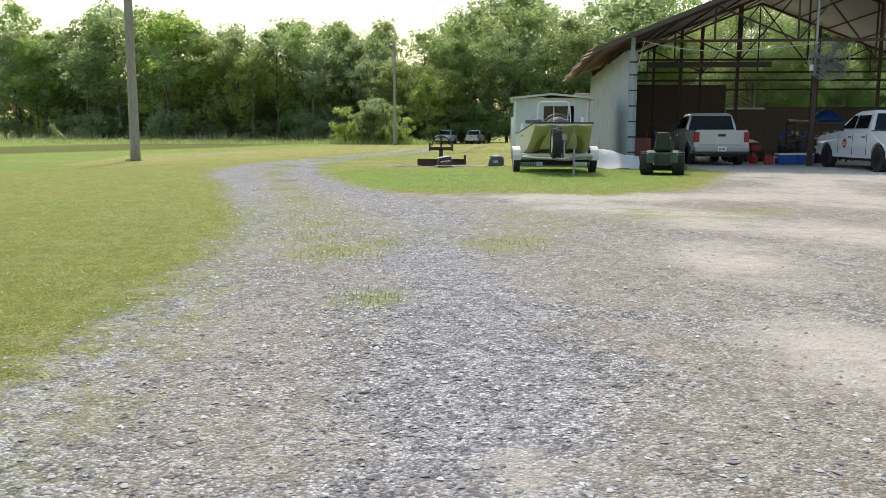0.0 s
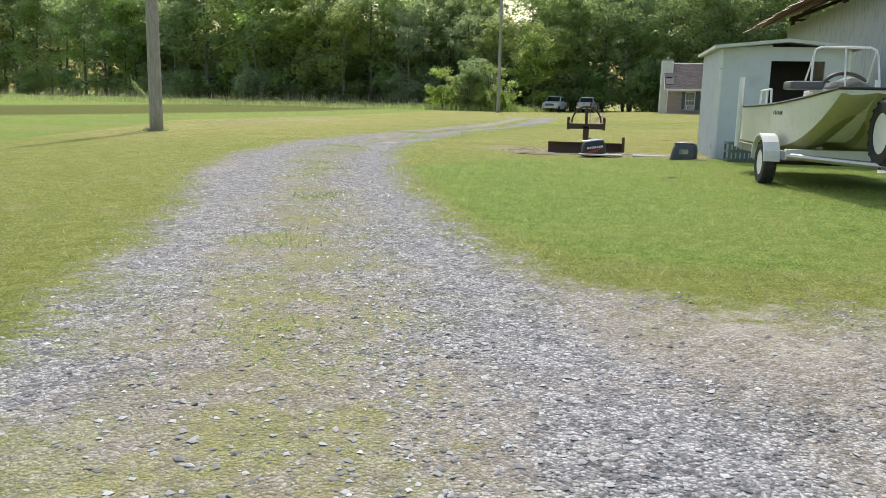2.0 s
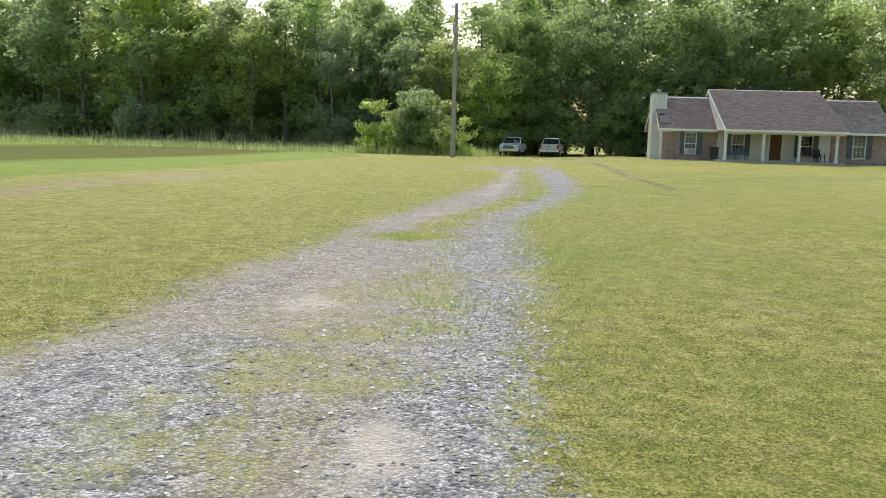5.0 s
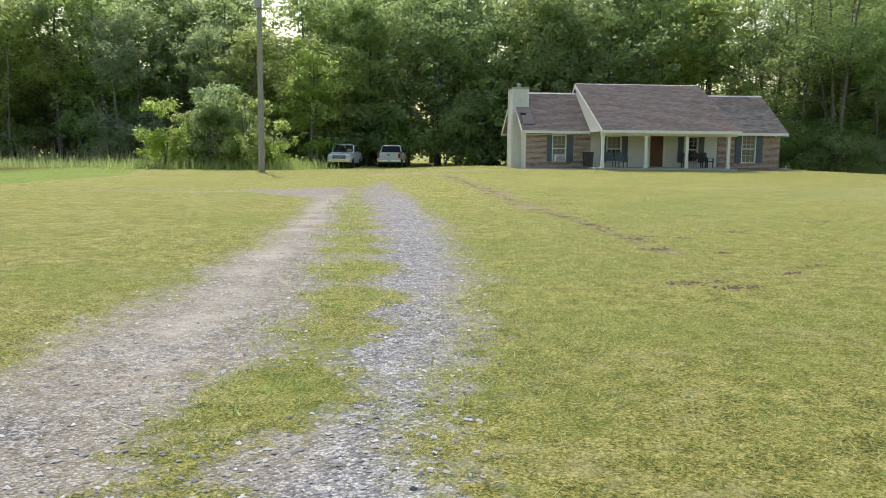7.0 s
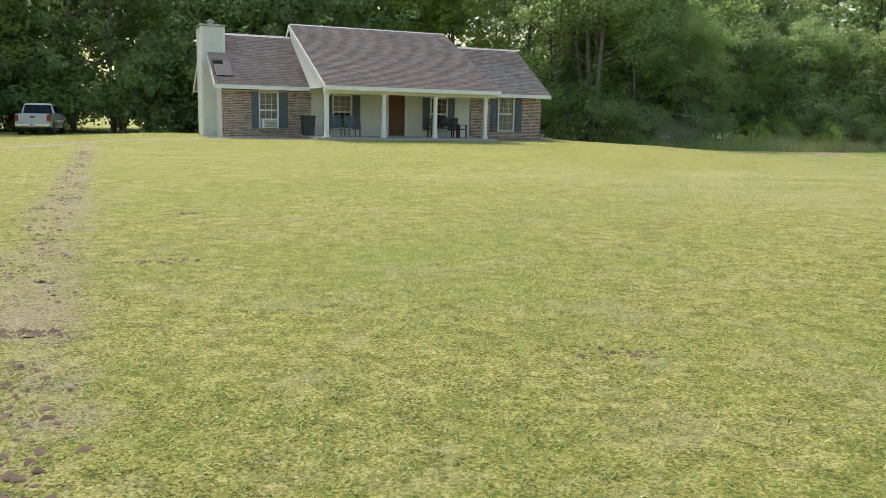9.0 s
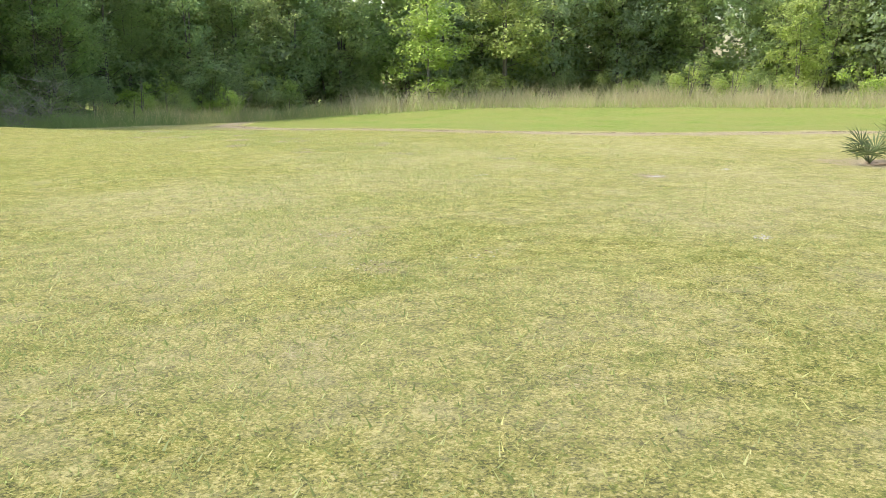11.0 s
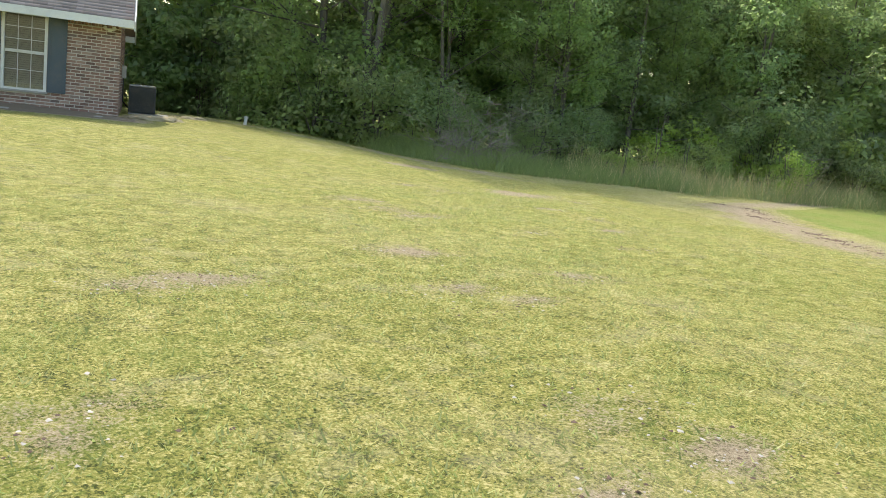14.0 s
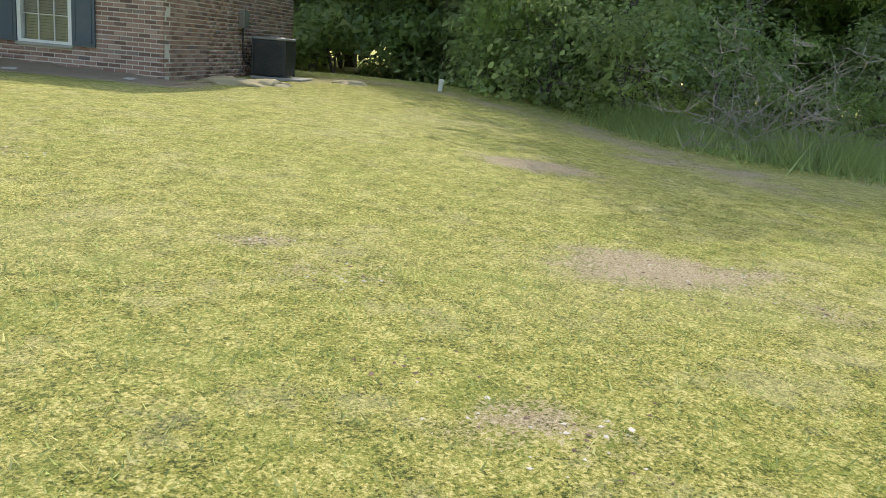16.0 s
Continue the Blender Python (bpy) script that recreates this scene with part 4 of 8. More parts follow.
def brick_mesh():
    """One brick, front face towards -y, 0.2 x 0.0618."""
    bm = bmesh.new()
    box(bm, 0, 1, 0, 0.05, 0, 0.0618)
    for v in bm.verts:
        if v.co.y < 0.01:
            v.co.x = 0.015 if v.co.x < 0.5 else 0.985
            v.co.z = 0.004 if v.co.z < 0.03 else 0.0585
    bm.faces.ensure_lookup_table()
    me = bpy.data.meshes.new("brick")
    bm.to_mesh(me)
    bm.free()
    me.materials.append(M_BRICK)
    return me


def joined_bricks(name, bricks, m, parent):
    vs, fs = [], []
    for p, q, z, d in bricks:
        i = len(vs)
        vs += [(p, 0.05, z), (q, 0.05, z), (q, 0.05, z + 0.0618), (p, 0.05, z + 0.0618), (p + 0.003, -d, z + 0.004), (q - 0.003, -d, z + 0.004), (q - 0.003, -d, z + 0.0585), (p + 0.003, -d, z + 0.0585)]
        fs += [(i + 4, i + 5, i + 6, i + 7), (i, i + 1, i + 5, i + 4), (i + 1, i + 2, i + 6, i + 5), (i + 2, i + 3, i + 7, i + 6), (i + 3, i, i + 4, i + 7)]
    ob = part(name, fast_mesh(name, vs, fs), M_BRICK_FAR, parent)
    ob.matrix_local = m
    return tagged(ob, kind="stuff")


def lap_boards(parent, lo, hi, z0, z1, holes, m, slope=None, proud=0.02):
    """Clapboards, each of its own; slope(z) narrows them under a gable."""
    z = z0
    while z < z1 - 0.02:
        a0, b0 = (lo, hi) if slope is None else slope(z + 0.05)
        cut = [(h[0], h[1]) for h in holes if h[2] < z + 0.06 < h[3]]
        for a, b in pieces(a0, b0, cut) if b0 > a0 else ():
            bm = bmesh.new()
            top = min(z + 0.135, z1)
            prism(bm, [(0.0, z), (-proud, z), (-0.005, top), (0.0, top)], 0, a, b)
            ob = part("siding_board", bm, M_SIDING, parent)
            ob.matrix_local = m
        z += 0.125


def house_window(parent, x0, x1, z0, z1, y, cols=3, rows=(2, 3), blind=True, unit=False):
    """A double-hung window with glazing bars, panes and a blind, facing -y."""
    bm = bmesh.new()
    w = 0.045
    for a, b, c, d in ((x0 - 0.02, x0 + w, z0, z1), (x1 - w, x1 + 0.02, z0, z1), (x0 + w, x1 - w, z1 - w, z1), (x0 + w, x1 - w, z0, z0 + w)):
        box(bm, a, b, y - 0.02, y + 0.1, c, d)
    win = part("window", bm, M_WHITE, parent, "white-framed sash window with glazing bars")
    zm = z0 + (z1 - z0) * 0.5
    part("window_sill", boxed(x0 - 0.05, x1 + 0.05, y - 0.06, y + 0.05, z0 - 0.05, z0 - 0.003, 0.008), M_CONCRETE, win)
    for k, (a, b, n) in enumerate(((z0 + w, zm, rows[0]), (zm, z1 - w, rows[1]))):
        yy = y + 0.05 - 0.025 * k
        bm = bmesh.new()
        box(bm, x0 + w, x1 - w, yy - 0.015, yy + 0.015, a if k else b - 0.035, a + 0.035 if k else b)
        for c in range(1, cols):
            xx = x0 + w + (x1 - x0 - 2 * w) * c / cols
            box(bm, xx - 0.007, xx + 0.007, yy - 0.012, yy + 0.006, a, b)
        for r in range(1, n):
            zz = a + (b - a) * r / n
            box(bm, x0 + w, x1 - w, yy - 0.010, yy + 0.004, zz - 0.007, zz + 0.007)
        part("sash", bm, M_WHITE, win)
        g = part("pane", boxed(x0 + w, x1 - w, yy + 0.016, yy + 0.020, a, b), M_GLASS, win)
        g.visible_shadow = False
    bm = bmesh.new()
    for i in range(int((z1 - z0) / 0.05)):
        zz = z0 + 0.03 + i * 0.05
        if blind and zz > zm - 0.02 or blind == 2:
            box(bm, x0 + w, x1 - w, y + 0.105, y + 0.109, zz, zz + 0.046)
    if blind:
        part("blind", bm, M_CURTAIN, win, "closed beige slatted blind")
    # added near-black screens, the unlit room's shade put into their colour
    bm = bmesh.new()
    for q in ((x0 - 0.3, x1 + 0.3, y + 0.9, y + 0.95, z0 - 0.4, z1 + 0.1), (x0 - 0.35, x0 - 0.3, y + 0.2, y + 0.95, z0 - 0.4, z1 + 0.1), (x1 + 0.3, x1 + 0.35, y + 0.2, y + 0.95, z0 - 0.4, z1 + 0.1)):
        box(bm, *q)
    part("room_behind", bm, M_DARK, win)
    if unit:
        part("window_unit", boxed(x0 + 0.1, x1 - 0.1, y - 0.38, y + 0.1, z0 + 0.02, z0 + 0.42, 0.02), M_WHITE, win, "white box air conditioner in the lower sash")
        bm = bmesh.new()
        for i in range(9):
            box(bm, x0 + 0.15, x1 - 0.15, y - 0.392, y - 0.381, z0 + 0.07 + i * 0.036, z0 + 0.085 + i * 0.036)
        part("grille", bm, M_BLACK, win)
    return win


def shutter(parent, x0, x1, z0, z1, y):
    bm = bmesh.new()
    box(bm, x0, x1, y - 0.035, y, z0, z1)
    zm = z0 + (z1 - z0) * 0.47
    for a, b in ((z0 + 0.06, zm - 0.03), (zm + 0.03, z1 - 0.06)):
        for q in ((x0 + 0.05, x1 - 0.05, a, a + 0.02), (x0 + 0.05, x1 - 0.05, b - 0.02, b), (x0 + 0.05, x0 + 0.07, a, b), (x1 - 0.07, x1 - 0.05, a, b)):
            box(bm, q[0], q[1], y - 0.047, y - 0.035, q[2], q[3])
    part("shutter", bm, M_SHUTTER, parent, "dark slate-blue panelled shutter")


def shingle_field(parent, x0, x1, y0, z0, y1, z1, single=0):
    """Courses of shingle tabs up a slope from (y0, z0) to (y1, z1); the first ones single pieces."""
    rng = random.Random(int(x0 * 10))
    ln = math.hypot(y1 - y0, z1 - z0)
    uy, uz = (y1 - y0) / ln, (z1 - z0) / ln
    ny, nz = -uz, uy
    if nz < 0:
        ny, nz = -ny, -nz
    tab = None
    vs, fs, count = [], [], 0
    s, k = 0.0, 0
    while s < ln - 0.02:
        x = x0 - (0.15 if k % 2 else 0)
        while x < x1:
            a, b, e = max(x, x0), min(x + 0.297, x1), min(s + 0.15, ln)
            lift = 0.012 + rng.uniform(0, 0.004)
            if b - a > 0.04:
                if count < single and b - a > 0.29:
                    if tab is None:
                        tab = fast_mesh("shingle", [(0, -0.008, 0), (0.297, -0.008, 0), (0.297, 0, 0.013), (0, 0, 0.013), (0, 0.15, 0.002), (0.297, 0.15, 0.002)], [(0, 1, 2, 3), (3, 2, 5, 4)])
                        tab.materials.append(M_SHINGLE_ONE)
                    ob = new("shingle", tab)
                    ob.parent = parent
                    ob.matrix_local = Matrix(((1, 0, 0, a), (0, uy, ny, y0 + uy * s), (0, uz, nz, z0 + uz * s), (0, 0, 0, 1)))
                    count += 1
                else:
                    i = len(vs)
                    for px in (a, b):
                        vs += [(px, y0 + uy * s, z0 + uz * s), (px, y0 + uy * s + ny * lift, z0 + uz * s + nz * lift), (px, y0 + uy * e + ny * 0.002, z0 + uz * e + nz * 0.002)]
                    fs += [(i, i + 3, i + 4, i + 1), (i + 1, i + 4, i + 5, i + 2)]
            x += 0.3
        s += 0.145
        k += 1
    ob = part("shingle_field", fast_mesh("shingle_field", vs, fs), M_SHINGLE, parent)
    tagged(ob, kind="stuff")


M_RIDGE = paint("pale_ridge", (0.52, 0.48, 0.45), 0.8)


def roof(house, x0, x1, eave_y, ridge_z, single=0):
    """A gable roof with its ridge along x, boards at its edges."""
    back_y = 2 * RIDGE_Y + 0.45
    bm = bmesh.new()
    t = 0.10
    prism(bm, [(eave_y, EAVE_Z), (RIDGE_Y, ridge_z), (back_y, EAVE_Z), (back_y, EAVE_Z - t), (RIDGE_Y, ridge_z - t * 1.2), (eave_y, EAVE_Z - t)], 0, x0, x1)
    r = part("roof", bm, M_SHINGLE, house, "weathered grey-brown shingle gable roof")
    shingle_field(r, x0, x1, eave_y - 0.02, EAVE_Z - 0.005, RIDGE_Y, ridge_z + 0.005, single)
    shingle_field(r, x0, x1, back_y + 0.02, EAVE_Z - 0.005, RIDGE_Y, ridge_z + 0.005)
    bm = bmesh.new()
    prism(bm, [(RIDGE_Y - 0.15, ridge_z - 0.07), (RIDGE_Y, ridge_z + 0.035), (RIDGE_Y + 0.15, ridge_z - 0.07), (RIDGE_Y, ridge_z + 0.012)], 0, x0, x1)
    part("ridge_cap", bm, M_RIDGE, r, "pale ridge cap")
    part("fascia", boxed(x0, x1, eave_y - 0.045, eave_y - 0.015, EAVE_Z - 0.19, EAVE_Z - 0.012), M_WHITE, r, "white fascia board")
    part("fascia", boxed(x0, x1, back_y + 0.015, back_y + 0.045, EAVE_Z - 0.19, EAVE_Z - 0.012), M_WHITE, r)
    for side in (x0, x1):
        for ya in (eave_y, back_y):
            bm = bmesh.new()
            d = 0.04 if side == x1 else -0.04
            prism(bm, [(ya, EAVE_Z - 0.03), (RIDGE_Y, ridge_z - 0.03), (RIDGE_Y, ridge_z - 0.27), (ya, EAVE_Z - 0.25)], 0, min(side, side + d), max(side, side + d))
            part("rake_board", bm, M_SIDING, r, "cream rake board")
    return r


def build_house():
    h = thing("house", "low brick ranch house with a white-posted front porch", "house", pose(0, 0, 0))
    right_w, left_w = (-2.36, -1.44, 0.42, 2.17), (-14.5, -13.64, 0.40, 2.02)
    porch_holes = [(-11.06, -10.14, 0.42, 2.0), (-8.30, -7.42, 0.12, 2.14), (-6.1, -5.2, 0.42, 2.0)]
    y_wall = 0.05
    # front wall: mortar behind the brick of the wings, plain behind the porch boards
    bm = bmesh.new()
    wall_boxes(bm, HX0, HX1, -0.5, EAVE_Z + 0.02, [right_w, left_w, *porch_holes], lambda b, a, c, d, e: box(b, a, c, y_wall, y_wall + 0.2, d, e))
    front = part("front_wall", bm, M_MORTAR, h, "brick front wall with light mortar joints")
    bm = bmesh.new()
    prism(bm, [(y_wall + 0.2, -0.5), (HD, -0.5), (HD, EAVE_Z), (RIDGE_Y, WING_Z - 0.14), (y_wall + 0.2, EAVE_Z)], 0, HX1 - 0.26, HX1 - 0.05)
    side = part("side_wall", bm, M_MORTAR, h, "brick side wall under a sided gable")
    bm = bmesh.new()
    prism(bm, [(y_wall + 0.2, -0.5), (HD, -0.5), (HD, EAVE_Z), (RIDGE_Y, WING_Z - 0.14), (y_wall + 0.2, EAVE_Z)], 0, HX0 + 0.02, HX0 + 0.2)
    left = part("side_wall", bm, M_SIDING, h, "cream sided gable wall")
    part("back_wall", boxed(HX0, HX1 - 0.06, HD - 0.2, HD - 0.004, -0.5, EAVE_Z), M_MORTAR, h)
    # mortar, a finger's breadth behind the brick faces
    for a, b, hole in ((PORCH_X1, HX1 - 0.012, right_w), (HX0 + 0.02, -12.1, left_w)):
        for p, q, r, s in ((a, hole[0], -0.45, 2.07), (hole[1], b, -0.45, 2.07), (hole[0], hole[1], -0.45, hole[2])):
            part("mortar_bed", boxed(p, q, 0.010, 0.049, r, s), M_MORTAR, front)
    part("mortar_bed", boxed(HX1 - 0.049, HX1 - 0.010, 0.0125, HD - 0.01, -0.45, 2.275), M_MORTAR, side)
    # bricks: single ones near the corner, the rest joined
    one = brick_mesh()
    fr = brick_courses(PORCH_X1, HX1, -0.32, 2.06, [(right_w[0], right_w[1], right_w[2] - 0.05, right_w[3])], 1)
    near = sorted(fr, key=lambda b: -b[0])[:290]
    for p, q, z, d in near:
        ob = new("brick", one)
        ob.parent = front
        ob.matrix_local = Matrix.Translation((p, -d, z)) @ Matrix.Diagonal((q - p, 1, 1, 1))
    keep = set(near)
    joined_bricks("brick_field", [b for b in fr if b not in keep], Matrix.Identity(4), front)
    joined_bricks("brick_field", brick_courses(HX0, -12.1, -0.2, 2.06, [(left_w[0], left_w[1], left_w[2] - 0.05, left_w[3])], 2), Matrix.Identity(4), front)
    sb = brick_courses(0.0, HD, -0.32, 2.27, [], 3)
    near = sorted(sb, key=lambda b: b[0])[:290]
    turn = pose(HX1, 0, 0, 0, 0, 90)
    for p, q, z, d in near:
        ob = new("brick", one)
        ob.parent = side
        ob.matrix_local = turn @ Matrix.Translation((p, -d, z)) @ Matrix.Diagonal((q - p, 1, 1, 1))
    keep = set(near)
    joined_bricks("brick_field", [b for b in sb if b not in keep], turn, side)
    # a course of bricks on end under the eaves
    vs = [(x, x + 0.064, 2.08, 0.0) for x in np.arange(PORCH_X1, HX1 - 0.07, 0.075) if not right_w[0] - 0.05 < x < right_w[1]] + [(x, x + 0.064, 2.08, 0.0) for x in np.arange(HX0, -12.15, 0.075) if not left_w[0] - 0.05 < x < left_w[1]]
    ends = [(p, q, z) for p, q, z, d in vs]
    bv, bf = [], []
    for p, q, z in ends:
        i = len(bv)
        bv += [(p, 0.05, z), (q, 0.05, z), (q, 0.05, z + 0.2), (p, 0.05, z + 0.2), (p + 0.003, 0, z + 0.003), (q - 0.003, 0, z + 0.003), (q - 0.003, 0, z + 0.197), (p + 0.003, 0, z + 0.197)]
        bf += [(i + 4, i + 5, i + 6, i + 7), (i, i + 1, i + 5, i + 4), (i + 1, i + 2, i + 6, i + 5), (i + 2, i + 3, i + 7, i + 6), (i + 3, i, i + 4, i + 7)]
    tagged(part("soldier_course", fast_mesh("soldier_course", bv, bf), M_BRICK_FAR, front), kind="stuff")
    # boards: right gable, left gable, porch wall
    gable = lambda z: (max(0, (z - EAVE_Z) / (WING_Z - EAVE_Z) * RIDGE_Y) + 0.02, HD - max(0, (z - EAVE_Z) / (WING_Z - EAVE_Z) * RIDGE_Y) - 0.02)
    lap_boards(side, 0, HD, 2.29, WING_Z - 0.2, [], pose(HX1 - 0.05, 0, 0, 0, 0, 90), gable)
    lap_boards(left, 0, HD, -0.2, 2.25, [], pose(HX0 + 0.02, HD, 0, 0, 0, -90))
    lap_boards(left, 0, HD, 2.25, WING_Z - 0.2, [], pose(HX0 + 0.02, HD, 0, 0, 0, -90), gable)
    lap_boards(front, -12.08, PORCH_X1 - 0.02, 0.1, 2.5, porch_holes, pose(0, y_wall, 0))
    # windows, shutters, door
    house_window(h, *right_w, 0.0, blind=2)
    house_window(h, *left_w, 0.0, unit=True, blind=2)
    house_window(h, *porch_holes[0], 0.0, blind=True)
    house_window(h, *porch_holes[2], 0.0, blind=False)
    for x0, x1, z0, z1, yy in ((-2.79, -2.39, 0.42, 2.17, -0.005), (-1.41, -1.01, 0.42, 2.17, -0.005), (-14.84, -14.53, 0.4, 2.02, -0.005), (-13.61, -13.2, 0.4, 2.02, -0.005),
                               (-11.45, -11.1, 0.4, 2.0, 0.02), (-10.1, -9.72, 0.4, 2.0, 0.02), (-6.5, -6.14, 0.4, 2.0, 0.02), (-5.16, -4.8, 0.4, 2.0, 0.02)):
        shutter(h, x0, x1, z0, z1, yy)
    d0, d1 = porch_holes[1][:2]
    bm = boxed(d0 + 0.03, d1 - 0.03, 0.06, 0.105, 0.13, 2.11)
    for a, b, c, e in ((d0 + 0.14, d1 - 0.14, 0.3, 0.95), (d0 + 0.14, d1 - 0.14, 1.1, 1.95)):
        box(bm, a, b, 0.048, 0.06, c, e, 0.008)
    door = part("door", bm, M_DOOR, h, "closed dark brown panelled front door")
    bm = bmesh.new()
    lathe(bm, [(0.0, 0), (0.02, 0), (0.012, 0.02), (0.028, 0.035), (0.028, 0.055), (0.0, 0.065)], 12, pose(d1 - 0.12, 0.05, 1.05, 90))
    part("door_knob", bm, M_CHROME, door)
    bm = bmesh.new()
    for q in ((d0 - 0.08, d0 + 0.02, 0.12, 2.2), (d1 - 0.02, d1 + 0.08, 0.12, 2.2), (d0 + 0.02, d1 - 0.02, 2.12, 2.2)):
        box(bm, q[0], q[1], 0.005, 0.09, q[2], q[3])
    part("door_frame", bm, M_WHITE, h)
    # porch
    part("porch_slab", boxed(-12.6, PORCH_X1 + 0.05, -3.05, 0.04, -0.5, 0.09, 0.02), M_CONCRETE, h, "low concrete porch slab")
    part("porch_beam", boxed(PORCH_X0 + 0.02, PORCH_X1 - 0.02, -2.95, -2.78, EAVE_Z - 0.32, EAVE_Z - 0.08), M_WHITE, h)
    part("porch_ceiling", boxed(PORCH_X0, PORCH_X1, PORCH_EAVE + 0.02, 0.03, EAVE_Z - 0.085, EAVE_Z - 0.06), M_SIDING, h)
    for x in (-12.14, -9.53, -7.05, -4.5):
        bm = bmesh.new()
        box(bm, x - 0.085, x + 0.085, -2.95, -2.78, 0.09, EAVE_Z - 0.32, 0.012)
        box(bm, x - 0.11, x + 0.11, -2.975, -2.755, 0.09, 0.21, 0.01)
        box(bm, x - 0.11, x + 0.11, -2.975, -2.755, EAVE_Z - 0.42, EAVE_Z - 0.32, 0.01)
        part("porch_post", bm, M_WHITE, h, "square white porch post")
    # roofs and the gable ends between them
    roof(h, HX0 - 0.33, PORCH_X0 + 0.02, -0.45, WING_Z)
    roof(h, PORCH_X1 - 0.02, HX1 + 0.28, -0.45, WING_Z, 300)
    roof(h, PORCH_X0, PORCH_X1, PORCH_EAVE, MAIN_Z)
    for xa in (PORCH_X0 + 0.05, PORCH_X1 - 0.13):
        bm = bmesh.new()
        prism(bm, [(PORCH_EAVE + 0.1, EAVE_Z - 0.06), (RIDGE_Y, EAVE_Z - 0.06), (RIDGE_Y, MAIN_Z - 0.15), (PORCH_EAVE + 0.1, EAVE_Z - 0.02)], 0, xa, xa + 0.08)
        part("gable_wall", bm, M_SIDING, h, "cream gable wall above the wing roof")
    # soffits close the eaves of the wings
    for x0, x1 in ((HX0 - 0.3, PORCH_X0), (PORCH_X1, HX1 + 0.26)):
        part("soffit", boxed(x0, x1, -0.44, 0.06, EAVE_Z - 0.14, EAVE_Z - 0.115), M_WHITE, h)
    for yy in (-0.45, HD + 0.13):
        part("eave_return", boxed(HX1 - 0.02, HX1 + 0.27, yy, yy + 0.32, EAVE_Z - 0.2, EAVE_Z - 0.02), M_SIDING, h)
    # chimney with boards and a cap
    ch = part("chimney", boxed(-16.72, -15.72, 1.9, 3.3, -0.3, 4.98), M_SIDING, h, "cream sided chimney chase")
    for (a, b, m) in ((0.0, 1.0, pose(-16.72, 1.9, 0)), (0.0, 1.4, pose(-16.72, 3.3, 0, 0, 0, -90))):
        lap_boards(ch, a, b, -0.1, 4.9, [], m)
    for x, y in ((-16.72, 1.9), (-15.72, 1.9), (-16.72, 3.3)):
        part("corner_board", boxed(x - 0.05, x + 0.05, y - 0.035, y + 0.06, -0.3, 4.95), M_WHITE, ch)
    part("chimney_cap", boxed(-16.8, -15.64, 1.82, 3.38, 4.98, 5.06, 0.015), M_STEEL, ch)
    bm = bmesh.new()
    lathe(bm, [(0.15, 0), (0.15, 0.18), (0.2, 0.18), (0.2, 0.24), (0.0, 0.28)], 16, pose(-16.2, 2.6, 5.06))
    part("flue", bm, M_STEEL, ch)
    # dark panel on the left wing's roof
    g = (WING_Z - EAVE_Z) / (RIDGE_Y + 0.45)
    bm = bmesh.new()
    ln = math.hypot(1, g)
    box(bm, -16.35, -15.6, 0, 1.35, 0.05, 0.09, 0.01, Matrix(((1, 0, 0, 0), (0, 1 / ln, -g / ln, 0.05), (0, g / ln, 1 / ln, EAVE_Z + 0.5 * g), (0, 0, 0, 1))))
    part("roof_panel", bm, M_CARGLASS, h, "dark glazed panel on the roof")
    # meter box and conduit on the side wall
    part("meter_box", boxed(HX1 + 0.0, HX1 + 0.12, 3.35, 3.62, 0.95, 1.3, 0.01), M_STEEL, h, "grey electric meter box")
    bm = bmesh.new()
    tube(bm, [(HX1 + 0.05, 3.48, 0.95), (HX1 + 0.05, 3.48, 0.5), (HX1 + 0.06, 3.55, 0.3), (HX1 + 0.2, 3.75, 0.15), (HX1 + 0.45, 3.95, 0.15)], 0.018, 6)
    part("conduit", bm, M_BLACK, h)
    bm = bmesh.new()
    for dx in (-0.07, 0.07):
        lathe(bm, [(0.02, 0), (0.03, 0.03), (0.05, 0.1), (0.0, 0.1)], 10, pose(HX1 - 0.25 + dx, -0.06, 2.02, 60, 0, dx * 300))
    box(bm, HX1 - 0.3, HX1 - 0.2, -0.05, 0.0, 1.99, 2.05)
    part("flood_light", bm, M_WHITE, h, "twin white flood lamp under the eave")
    return h


M_SHINGLE_ONE = None


def single_shingle_material():
    n = Nodes("weathered_shingle_single")
    v = n.position()
    r = n.add("ObjectInfo").outputs["Random"]
    f, g = n.noise(v, 60.0, 3, 0.7), n.noise(v, 0.7, 5, 0.65)
    c = n.ramp(r, [(0.0, (0.195, 0.158, 0.138)), (0.5, (0.26, 0.215, 0.19)), (1.0, (0.32, 0.27, 0.24))])
    c = n.mix(n.math("MULTIPLY", n.step(f, 0.5, 0.75), 0.5), c, (0.34, 0.30, 0.27))
    c = n.mix(n.math("MULTIPLY", n.step(g, 0.5, 0.7), 0.5), c, (0.10, 0.088, 0.08))
    return n.surface(c, 0.92, 0.0, n.bump(f, 0.003), Specular_IOR_Level=0.2)


M_SHINGLE_ONE = single_shingle_material()
build_house()


